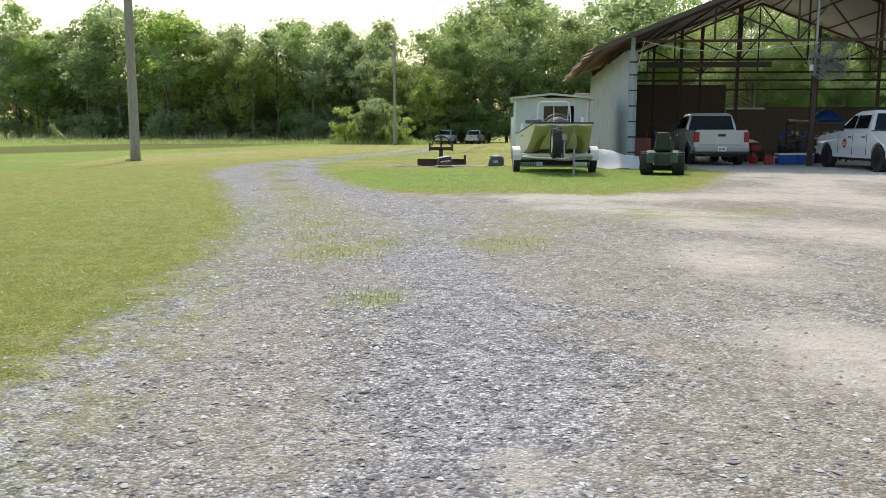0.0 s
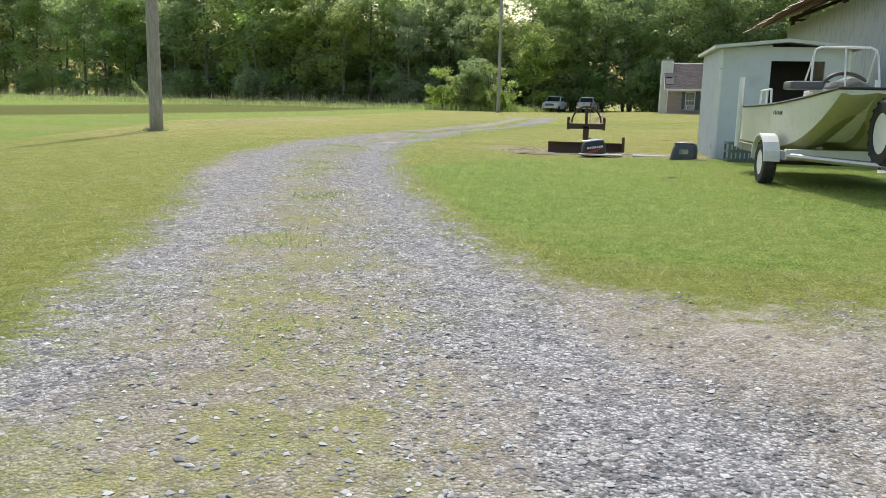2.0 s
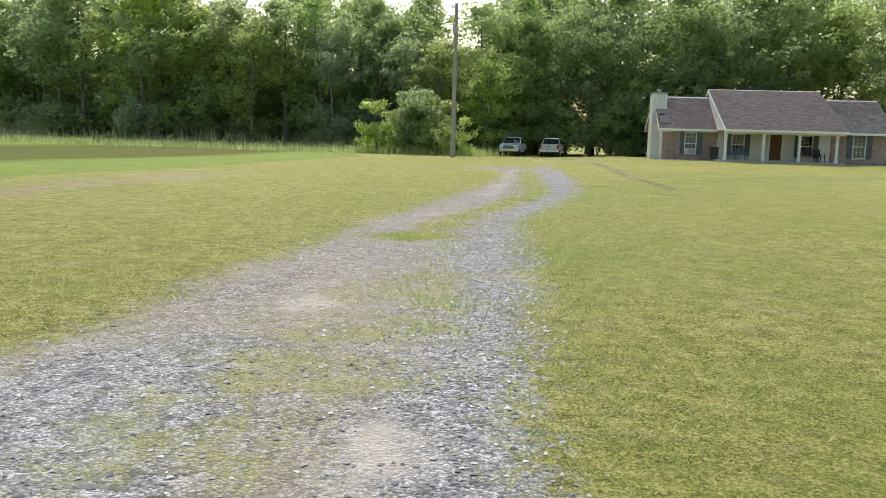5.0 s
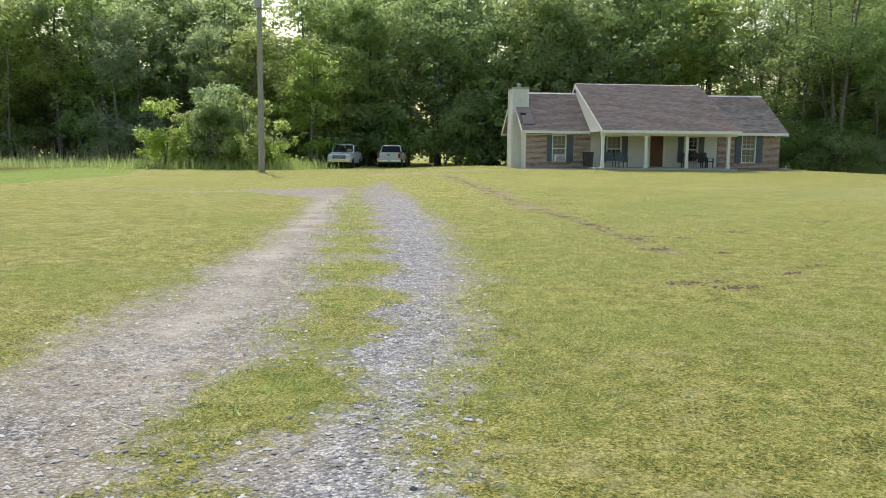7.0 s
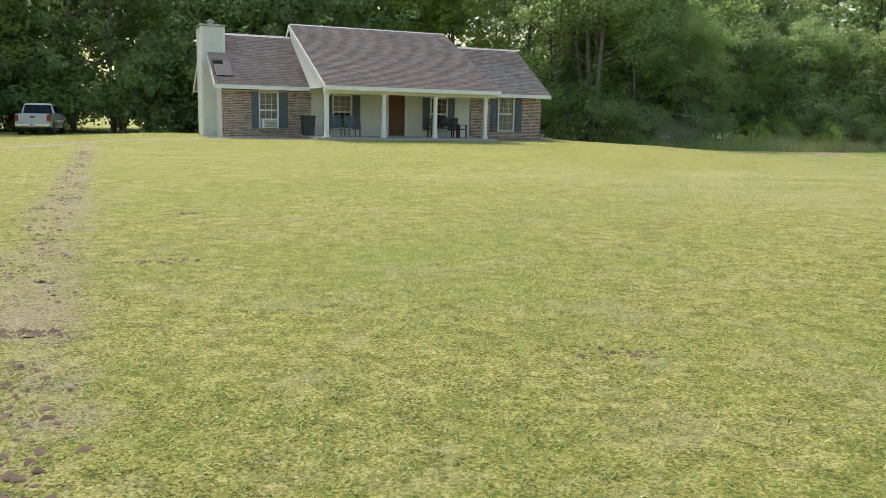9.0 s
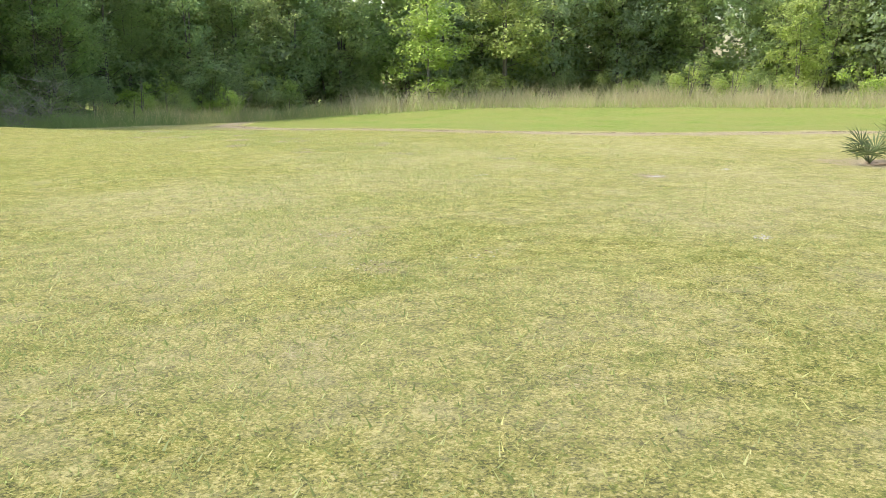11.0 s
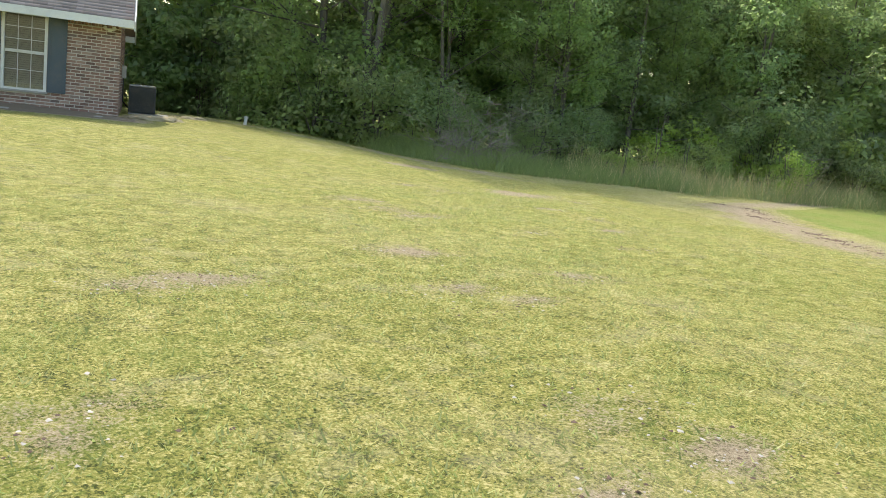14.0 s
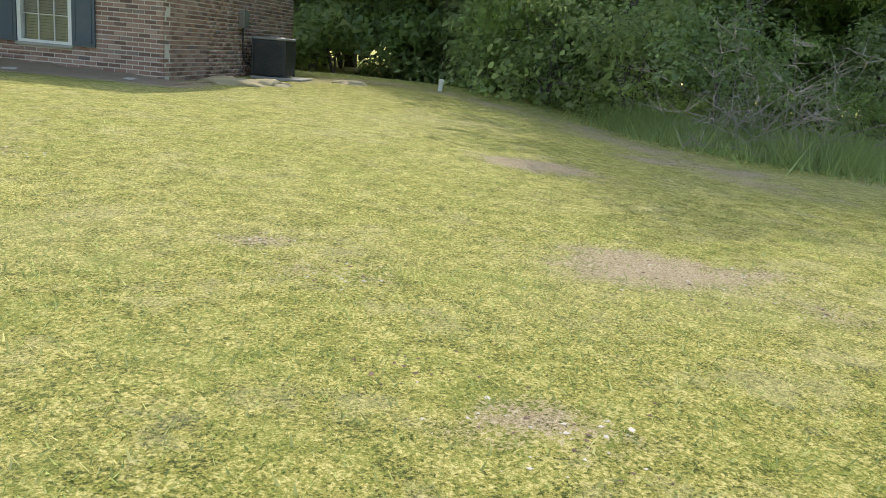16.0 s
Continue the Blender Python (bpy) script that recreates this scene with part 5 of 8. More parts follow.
def build_ac():
    x, y, z = 0.72, 3.9, ground_z(0.72, 3.9) - 0.02
    tagged(part("concrete_pad", boxed(x - 0.36, x + 0.72, y - 0.4, y + 0.5, z - 0.1, z + 0.06, 0.015), M_CONCRETE), "small concrete pad under the air conditioner", "pad")
    u = thing("air_conditioner", "dark grey outdoor air-conditioning unit beside the house", "air conditioner", pose(x, y, z + 0.06))
    part("body", boxed(-0.33, 0.33, -0.33, 0.33, 0.02, 0.74, 0.03), M_ACGREY, u)
    part("top_panel", boxed(-0.36, 0.36, -0.36, 0.36, 0.74, 0.79, 0.02), M_ACTOP, u, "lighter steel top panel")
    for k in range(4):
        bm = bmesh.new()
        for i in range(13):
            box(bm, -0.30, 0.30, -0.352, -0.332, 0.08 + i * 0.048, 0.105 + i * 0.048)
        for xx in (-0.345, 0.315):
            box(bm, xx, xx + 0.03, -0.36, -0.33, 0.02, 0.74)
        part("louvre", bm, M_ACGREY, u).matrix_local = pose(0, 0, 0, 0, 0, 90 * k)
    bm = bmesh.new()
    for r in (0.08, 0.14, 0.2, 0.26):
        tube(bm, [(r * math.cos(a), r * math.sin(a), 0.8) for a in np.linspace(0, 2 * math.pi, 24, False)], 0.006, 5, True)
    part("fan_guard", bm, M_STEEL, u)


M_ACGREY = paint("dark_grey_steel", (0.055, 0.06, 0.066), 0.5, 0.3)
M_ACTOP = paint("pale_grey_steel", (0.30, 0.31, 0.32), 0.45, 0.3)
build_ac()

# ---- the open barn ----
BEFORE_YARD = set(bpy.data.objects)

def corrugated(bm, u0, u1, v0, v1, at, pitch=0.12, depth=0.018):
    """A sheet with ribs: u across the ribs, v along them; at(u, v, d) gives the place."""
    k = max(int((u1 - u0) / pitch * 2), 2)
    rows = [[bm.verts.new(at(u0 + (u1 - u0) * i / k, v, depth if i % 2 else 0.0)) for i in range(k + 1)] for v in (v0, v1)]
    back = [[bm.verts.new(at(u0 + (u1 - u0) * i / k, v, (depth if i % 2 else 0.0) - 0.004)) for i in range(k + 1)] for v in (v0, v1)]
    for r, flip in ((rows, False), (back, True)):
        for i in range(k):
            q = (r[0][i], r[0][i + 1], r[1][i + 1], r[1][i])
            bm.faces.new(q[::-1] if flip else q)


BARN_X0, BARN_X1, BARN_Y0, BARN_Y1 = -14.7, 2.6, -62.0, -47.0
RIDGE_X, ROOF_S, EAVE_X = -6.0, 0.40, -16.1


def roof_z(x):
    return 3.74 + ROOF_S * (RIDGE_X - EAVE_X) - ROOF_S * abs(x - RIDGE_X)


def beam(parent, a, b, w=0.05, name="beam", material=None, label=""):
    """A square steel bar from a to b."""
    a, b = Vector(a), Vector(b)
    d = b - a
    bm = bmesh.new()
    box(bm, -w, w, -w, w, 0, d.length, 0, Matrix.Translation(a) @ d.to_track_quat("Z", "Y").to_matrix().to_4x4())
    return part(name, bm, material or M_RUST, parent, label)


def build_barn():
    b = thing("barn", "open-fronted steel barn with a rusty tin roof", "barn", pose(0, 0, 0))
    # left wall of ribbed sheets
    y = BARN_Y0
    while y < BARN_Y1 - 0.1:
        bm = bmesh.new()
        e = min(y + 0.9, BARN_Y1)
        corrugated(bm, y, e + 0.03, -0.32, roof_z(BARN_X0) - 0.45 + 0.02 * math.sin(y * 5), lambda u, v, d: (BARN_X0 - d - 0.004 * (int(u * 3) % 2), u, v), 0.26, 0.05)
        part("wall_sheet", bm, M_TIN, b, "pale ribbed tin wall sheet")
        y += 0.9
    bm = bmesh.new()
    corrugated(bm, BARN_X0, BARN_X0 + 0.3, -0.3, roof_z(BARN_X0) - 0.5, lambda u, v, d: (u, BARN_Y0 - d, v))
    part("wall_sheet", bm, M_TIN, b, "narrow tin return beside the opening")
    for z in (0.2, 0.75, 1.3, 1.85, 2.4, 2.95, 3.4):
        beam(b, (BARN_X0 + 0.02, BARN_Y0 - 0.06, z), (BARN_X0 + 0.34, BARN_Y0 - 0.06, z), 0.025, "girt")
        beam(b, (BARN_X0 + 0.06, BARN_Y0, z), (BARN_X0 + 0.06, BARN_Y1, z), 0.03, "girt")
    y = BARN_Y0 + 9
    while y < BARN_Y1 - 0.1:
        bm = bmesh.new()
        corrugated(bm, y, y + 0.93, -0.3, roof_z(BARN_X1) - 0.3, lambda u, v, d: (BARN_X1 + d, u, v))
        part("wall_sheet", bm, M_TIN, b)
        y += 0.9
    # posts
    for x in (BARN_X0 + 0.12, BARN_X1 - 0.1):
        for yy in (BARN_Y0, -54.5, BARN_Y1):
            beam(b, (x, yy, -0.35), (x, yy, roof_z(x) - 0.1), 0.07, "post", M_TIN if x < -10 and yy < -60 else None)
    for x, yy in ((-11.45, -54.5), (-9.0, -54.5), (-9.0, BARN_Y1), (-3.0, -54.5), (-3.0, BARN_Y1), (-11.45, BARN_Y1)):
        beam(b, (x, yy, -0.35), (x, yy, roof_z(x) - 0.1), 0.06, "post")
    beam(b, (-8.27, BARN_Y0, -0.35), (-8.27, BARN_Y0, 2.9), 0.08, "post", M_RUST, "dark timber post carrying the fan")
    bm = bmesh.new()
    rod(bm, (-8.27, BARN_Y0, 2.9), (-8.27, BARN_Y0, roof_z(-8.27) - 0.1), 0.055, 0.055, 10)
    part("pipe", bm, M_STEEL, b, "grey steel pipe above the post")
    # trusses
    for yy in (BARN_Y0, -54.5, BARN_Y1 + 0.05):
        for za in (4.12, 3.22):
            if za > 4 or yy > -60:
                beam(b, (BARN_X0, yy, za), (BARN_X1, yy, za), 0.045, "chord")
        for s in (-1, 1):
            xe = BARN_X0 if s < 0 else BARN_X1
            beam(b, (xe, yy, roof_z(xe) - 0.14), (RIDGE_X, yy, roof_z(RIDGE_X) - 0.14), 0.05, "chord")
        xs = np.linspace(BARN_X0 + 0.1, BARN_X1 - 0.1, 7)
        for i, x in enumerate(xs):
            if roof_z(x) - 0.15 > 4.3:
                beam(b, (x, yy, 4.12), (x, yy, roof_z(x) - 0.14), 0.03, "strut")
            if i < 6:
                x2 = xs[i + 1]
                za, zb = (4.12, roof_z(x2) - 0.14) if i % 2 == 0 else (roof_z(x) - 0.14, 4.12)
                beam(b, (x, yy, za), (x2, yy, zb), 0.028, "strut")
    for x in np.arange(-15.6, BARN_X1, 1.45):
        beam(b, (x, BARN_Y0 - 0.9, roof_z(x) - 0.06), (x, BARN_Y1 + 0.4, roof_z(x) - 0.06), 0.03, "purlin")
    # roof sheets, rusty above; grey liner under the bay
    for s in (-1, 1):
        y = BARN_Y0 - 1.0
        while y < BARN_Y1 + 0.4:
            bm = bmesh.new()
            lift = 0.03 + 0.012 * math.sin(y * 7)
            xe = EAVE_X if s < 0 else 2 * RIDGE_X - EAVE_X
            end = 0.18 * math.sin(y * 3.1) if s < 0 else 0
            corrugated(bm, y, y + 0.87, 0, 1, lambda u, v, d: ((xe + end) * (1 - v) + RIDGE_X * v, u, roof_z((xe + end) * (1 - v) + RIDGE_X * v) + lift + d), 0.14)
            part("roof_sheet", bm, M_TIN_ROOF, b, "rusty corrugated roof sheet")
            y += 0.85
        y = BARN_Y0 + 0.2
        while y < BARN_Y1:
            bm = bmesh.new()
            xe = BARN_X0 + 1.6 if s < 0 else BARN_X1
            corrugated(bm, y, y + 0.97, 0, 1, lambda u, v, d: (xe * (1 - v) + RIDGE_X * v, u, roof_z(xe * (1 - v) + RIDGE_X * v) - 0.02 - d), 0.14)
            part("liner_sheet", bm, M_TIN_UNDER, b, "pale grey underside of the roof")
            y += 0.95
    bm = bmesh.new()
    prism(bm, [(EAVE_X, roof_z(EAVE_X) - 0.14), (RIDGE_X, roof_z(RIDGE_X) - 0.14), (2 * RIDGE_X - EAVE_X, roof_z(EAVE_X) - 0.14), (2 * RIDGE_X - EAVE_X, roof_z(EAVE_X) + 0.03), (RIDGE_X, roof_z(RIDGE_X) + 0.03), (EAVE_X, roof_z(EAVE_X) + 0.03)], 1, BARN_Y0 - 1.04, BARN_Y0 - 0.99)
    part("barge_board", bm, M_BROWN, b, "dark weathered barge board")
    # back wall: dark planks, lower towards the east
    for i, z in enumerate(np.arange(-0.3, 3.2, 0.29)):
        part("plank", boxed(BARN_X0 + 0.1, -7.65, BARN_Y1 - 0.05 - 0.008 * (i % 2), BARN_Y1, z, z + 0.289), M_BROWN, b)
        if z < 2.1:
            part("plank", boxed(-7.6, BARN_X1, BARN_Y1 - 0.05 - 0.008 * (i % 2), BARN_Y1, z, z + 0.289), M_BROWN, b)
    part("white_board", boxed(-7.6, -5.6, BARN_Y1 - 0.12, BARN_Y1 - 0.06, 2.18, 2.28), M_WHITE, b, "white board along the top of the low wall")
    part("plank", boxed(-12.9, -7.6, -54.64, -54.56, 3.78, 4.02), M_BROWN, b)
    # sagging cable along the front
    bm = bmesh.new()
    pts = [(-14.2 + 6.0 * s, BARN_Y0 - 0.12, 4.12 - 0.42 * 4 * s * (1 - s) * (1 - 0.5 * s) - 0.1 * s) for s in np.linspace(0, 1, 14)]
    tube(bm, [(-14.4, BARN_Y0 - 0.12, 3.3), *pts], 0.022, 6)
    part("cable", bm, M_CABLE, b, "pale sagging cable")
    # floor
    tagged(part("barn_floor", boxed(BARN_X0, BARN_X1, BARN_Y0 + 0.6, BARN_Y1, BASE - 0.2, BASE + 0.03), M_CONCRETE), "dusty concrete barn floor", "floor", kind="structure")


def build_fan():
    f = thing("drum_fan", "large round workshop fan hung on a barn post", "fan", pose(-7.95, BARN_Y0 - 0.35, 3.33))
    bm = bmesh.new()
    for yy in (-0.16, 0.16):
        for r in (0.1, 0.2, 0.3, 0.4, 0.5, 0.6, 0.64):
            tube(bm, [(r * math.cos(a), yy + 0.1 * (0.64 - r) * (1 if yy > 0 else -1), r * math.sin(a)) for a in np.linspace(0, 2 * math.pi, 28, False)], 0.005 if r < 0.62 else 0.014, 4, True)
        for a in np.linspace(0, 2 * math.pi, 24, False):
            rod(bm, (0.08 * math.cos(a), yy * 1.3, 0.08 * math.sin(a)), (0.64 * math.cos(a), yy, 0.64 * math.sin(a)), 0.005, 0.005, 4)
    part("cage", bm, M_STEEL, f, "grey wire cage")
    bm = bmesh.new()
    lathe(bm, [(0.0, -0.14), (0.09, -0.14), (0.11, -0.1), (0.11, 0.1), (0.0, 0.12)], 14, pose(0, 0, 0, 90))
    part("motor", bm, M_BLACK, f)
    for k in range(4):
        bm = bmesh.new()
        box(bm, 0.1, 0.56, -0.006, 0.006, -0.11, 0.11, 0.004, pose(0, 0, 0, 0, 90 * k + 25, 0) @ pose(0, 0, 0, 40, 0, 0))
        part("fan_blade", bm, M_FANBLADE, f)
    part("switch_box", boxed(-0.68, -0.56, -0.2, -0.1, -0.32, -0.12, 0.01), M_WHITE, f, "white switch box")
    bm = bmesh.new()
    rod(bm, (-0.32, 0.3, 0.2), (-0.3, 0.0, 0.1), 0.03)
    rod(bm, (-0.32, 0.3, -0.2), (-0.3, 0.0, -0.1), 0.03)
    part("bracket", bm, M_STEEL, f)


M_FANBLADE = paint("grey_fan_blade", (0.16, 0.16, 0.16), 0.6)
M_CABLE = paint("pale_cable", (0.55, 0.52, 0.46), 0.6)
build_barn()
build_fan()


# ---- the small shed ----
def build_shed():
    s = thing("shed", "small grey-white metal shed with an open doorway", "shed", pose(0, 0, 0))
    x0, x1, y0, y1, z0 = -18.75, -16.1, -61.8, -58.4, -0.32

    def top(x):
        return 2.12 + 0.10 * (1 - abs((x - (x0 + x1) / 2) / (x1 - x0) * 2))

    door = (-17.7, -16.6, 1.86)
    for a, b in ((x0, -18.2), (-18.2, door[0]), (door[1], x1)):
        bm = bmesh.new()
        prism(bm, [(a, z0), (b, z0), (b, top(b)), ((a + b) / 2, top((a + b) / 2)), (a, top(a))], 1, y0 + 0.004 * (a > -18), y0 + 0.03)
        part("wall_panel", bm, M_SHED, s)
    part("wall_panel", boxed(door[0], door[1], y0, y0 + 0.03, door[2], top(-16.6)), M_SHED, s)
    y = y0
    while y < y1 - 0.05:
        for x, way in ((x0, -1), (x1, 1)):
            bm = bmesh.new()
            corrugated(bm, y + 0.004, min(y + 0.68, y1), z0, 2.1, lambda u, v, d: (x + way * d, u, v), 0.19, 0.05)
            part("wall_panel", bm, M_SHED, s, "ribbed side panel")
        y += 0.68
    part("wall_panel", boxed(x0, x1, y1 - 0.03, y1, z0, 2.1), M_SHED, s)
    bm = bmesh.new()
    for a in (door[0] - 0.025, door[1]):
        box(bm, a, a + 0.025, y0 - 0.008, y0 + 0.05, z0, door[2] + 0.025)
    box(bm, door[0], door[1], y0 - 0.008, y0 + 0.05, door[2], door[2] + 0.025)
    part("door_frame", bm, M_SHED, s)
    for x in (x0 - 0.01, x1 - 0.04):
        part("corner_trim", boxed(x, x + 0.05, y0 - 0.012, y0 + 0.05, z0, 2.1), M_WHITE, s)
    bm = bmesh.new()
    rod(bm, (x0 + 0.01, y0 - 0.01, 1.7), (x0 - 0.03, y0 + 0.5, z0 + 0.1), 0.012)
    part("cable", bm, M_BLACK, s)
    for side in (-1, 1):
        bm = bmesh.new()
        xm = (x0 + x1) / 2
        xe = x0 - 0.18 if side < 0 else x1 + 0.18
        prism(bm, [(xe, 2.10), (xm, 2.25), (xm, 2.32), (xe, 2.17)], 1, y0 - 0.28, y1 + 0.2)
        part("roof", bm, M_SHEDROOF, s, "low-pitched pale metal roof")
    # added near-black sheets: the doorway's deep shade is put into their colour
    part("lining", boxed(x0 + 0.04, x1 - 0.04, y0 + 1.0, y0 + 1.05, z0, 2.08), M_DARKPLANK, s, "near-black sheet standing in for the unlit inside")
    for x in (x0 + 0.04, x1 - 0.06):
        part("lining", boxed(x, x + 0.02, y0 + 0.04, y0 + 1.0, z0, 2.08), M_DARKPLANK, s)
    part("lining", boxed(x0 + 0.06, x1 - 0.06, y0 + 0.04, y0 + 1.0, 2.06, 2.08), M_DARKPLANK, s)
    # what leans by its wall
    p = thing("slatted_crate", "small grey-green slatted crate standing before the shed", "crate", pose(-18.28, -62.5, flat_z(-18.3, -62.5), 0, 0, 8))
    for y in (-0.2, 0.18):
        for i in range(7):
            part("slat", boxed(-0.30 + i * 0.0917, -0.30 + i * 0.0917 + 0.045, y, y + 0.018, 0, 0.44, 0.004), M_CRATE, p)
        for z in (0.03, 0.22, 0.39):
            part("rail", boxed(-0.31, 0.31, y + 0.018 if y < 0 else y - 0.018, y + 0.036 if y < 0 else y, z, z + 0.045, 0.004), M_CRATE, p)
    for x in (-0.31, 0.29):
        for z in (0.03, 0.22, 0.39):
            part("rail", boxed(x, x + 0.02, -0.16, 0.16, z, z + 0.045, 0.004), M_CRATE, p)
    part("bottom", boxed(-0.29, 0.29, -0.16, 0.16, 0.01, 0.03), M_DARKPLANK, p)
    bm = bmesh.new()
    grid = [[bm.verts.new((i * 0.23, -0.75 * (1 - j / 3) + 0.05 * math.sin(i), 0.02 + (0.70 - 0.05 * i) * (j / 3) + 0.03 * math.sin(i * 1.7 + j))) for i in range(8)] for j in range(4)]
    for j in range(3):
        for i in range(7):
            bm.faces.new((grid[j][i], grid[j][i + 1], grid[j + 1][i + 1], grid[j + 1][i]))
    bmesh.ops.solidify(bm, geom=bm.faces[:], thickness=0.02)
    t = part("insulation_sheet", bm, M_SHEET, None, smooth=True)
    t.matrix_world = pose(-16.2, -64.3, flat_z(-15.5, -64.3), 0, 0, -4)
    tagged(t, "white rigid sheet lying crooked against rubble", "sheet")
    c = thing("metal_cabinet", "rust-red steel cabinet just inside the barn", "cabinet", pose(-13.95, -60.6, BASE + 0.03))
    part("body", boxed(-0.3, 0.3, -0.25, 0.25, 0, 0.95, 0.015), M_REDRUST, c)
    part("drawer", boxed(-0.26, 0.26, -0.265, -0.25, 0.1, 0.45, 0.006), M_REDRUST, c)
    part("drawer", boxed(-0.26, 0.26, -0.265, -0.25, 0.5, 0.88, 0.006), M_REDRUST, c)
    n = thing("white_board_pile", "pale boards lying flat on bare soil", "board", pose(-19.9, -60.6, flat_z(-20.1, -62.6)))
    part("board", boxed(-0.60, 0.62, -0.26, 0.26, 0, 0.04, 0.004), M_BOARD, n)
    part("board", boxed(-1.9, -0.85, -0.25, 0.08, 0.0, 0.03, 0.004), M_BOARD, n)


M_DARKPLANK = wood_material("near_black_plank", (0.02, 0.017, 0.015), (0.04, 0.034, 0.03))
M_CRATE = paint("grey_green_crate", (0.13, 0.17, 0.13), 0.6, amount=0.5)
M_SHEET = paint("white_plastic_sheet", (0.88, 0.89, 0.91), 0.4, amount=0.08)
M_SHED = paint("pale_blue_grey_panel", (0.56, 0.60, 0.63), 0.45, 0.0, amount=0.3)
M_SHEDROOF = paint("pale_green_grey_roof", (0.55, 0.57, 0.52), 0.5, amount=0.4)
M_REDRUST = paint("rust_red_paint", (0.22, 0.055, 0.04), 0.6, amount=0.5)
build_shed()

# ---- vehicles ----
def wheel(parent, x, y, z, r, w, rim_material, name="wheel", axis=90):
    """A wheel with a tread, a dished rim and a hub; its axle lies along x."""
    m = pose(x, y, z, 0, axis, 0)
    bm = bmesh.new()
    lathe(bm, [(r * 0.60, -w / 2), (r * 0.9, -w / 2), (r * 0.98, -w * 0.38), (r, -w * 0.2), (r, w * 0.2), (r * 0.98, w * 0.38), (r * 0.9, w / 2), (r * 0.60, w / 2), (r * 0.60, -w / 2)], 28, m)
    for k in range(36):
        a = 2 * math.pi * k / 36
        box(bm, -0.5, 0.5, -0.5, 0.5, -0.5, 0.5, 0, m @ pose(0, 0, 0, 0, 0, math.degrees(a)) @ pose(r, 0, (0.25 if k % 2 else -0.25) * w) @ Matrix.Diagonal((0.022, r * 0.1, w * 0.42, 1)))
    t = part("tyre", bm, M_RUBBER, parent, smooth=False)
    bm = bmesh.new()
    lathe(bm, [(r * 0.60, -w * 0.44), (r * 0.57, -w * 0.3), (r * 0.2, -w * 0.12), (r * 0.16, w * 0.1), (0, w * 0.12)], 24, m @ pose(0, 0, 0, 180))
    lathe(bm, [(r * 0.60, -w * 0.44), (r * 0.57, -w * 0.3), (r * 0.2, -w * 0.12), (r * 0.16, -w * 0.2), (0, -w * 0.22)], 24, m)
    for k in range(6):
        a = math.radians(60 * k)
        for s in (-1, 1):
            box(bm, -0.5, 0.5, -0.5, 0.5, -0.5, 0.5, 0, m @ pose(0, 0, 0, 0, 0, 60 * k) @ pose(r * 0.38, 0, s * w * 0.3) @ Matrix.Diagonal((r * 0.36, r * 0.11, w * 0.1, 1)))
    part("rim", bm, rim_material, t)
    return t


def arch(cy, r, n=9):
    return [(cy + r * math.cos(a), 0.42 + r * math.sin(a)) for a in np.linspace(0, math.pi, n)]


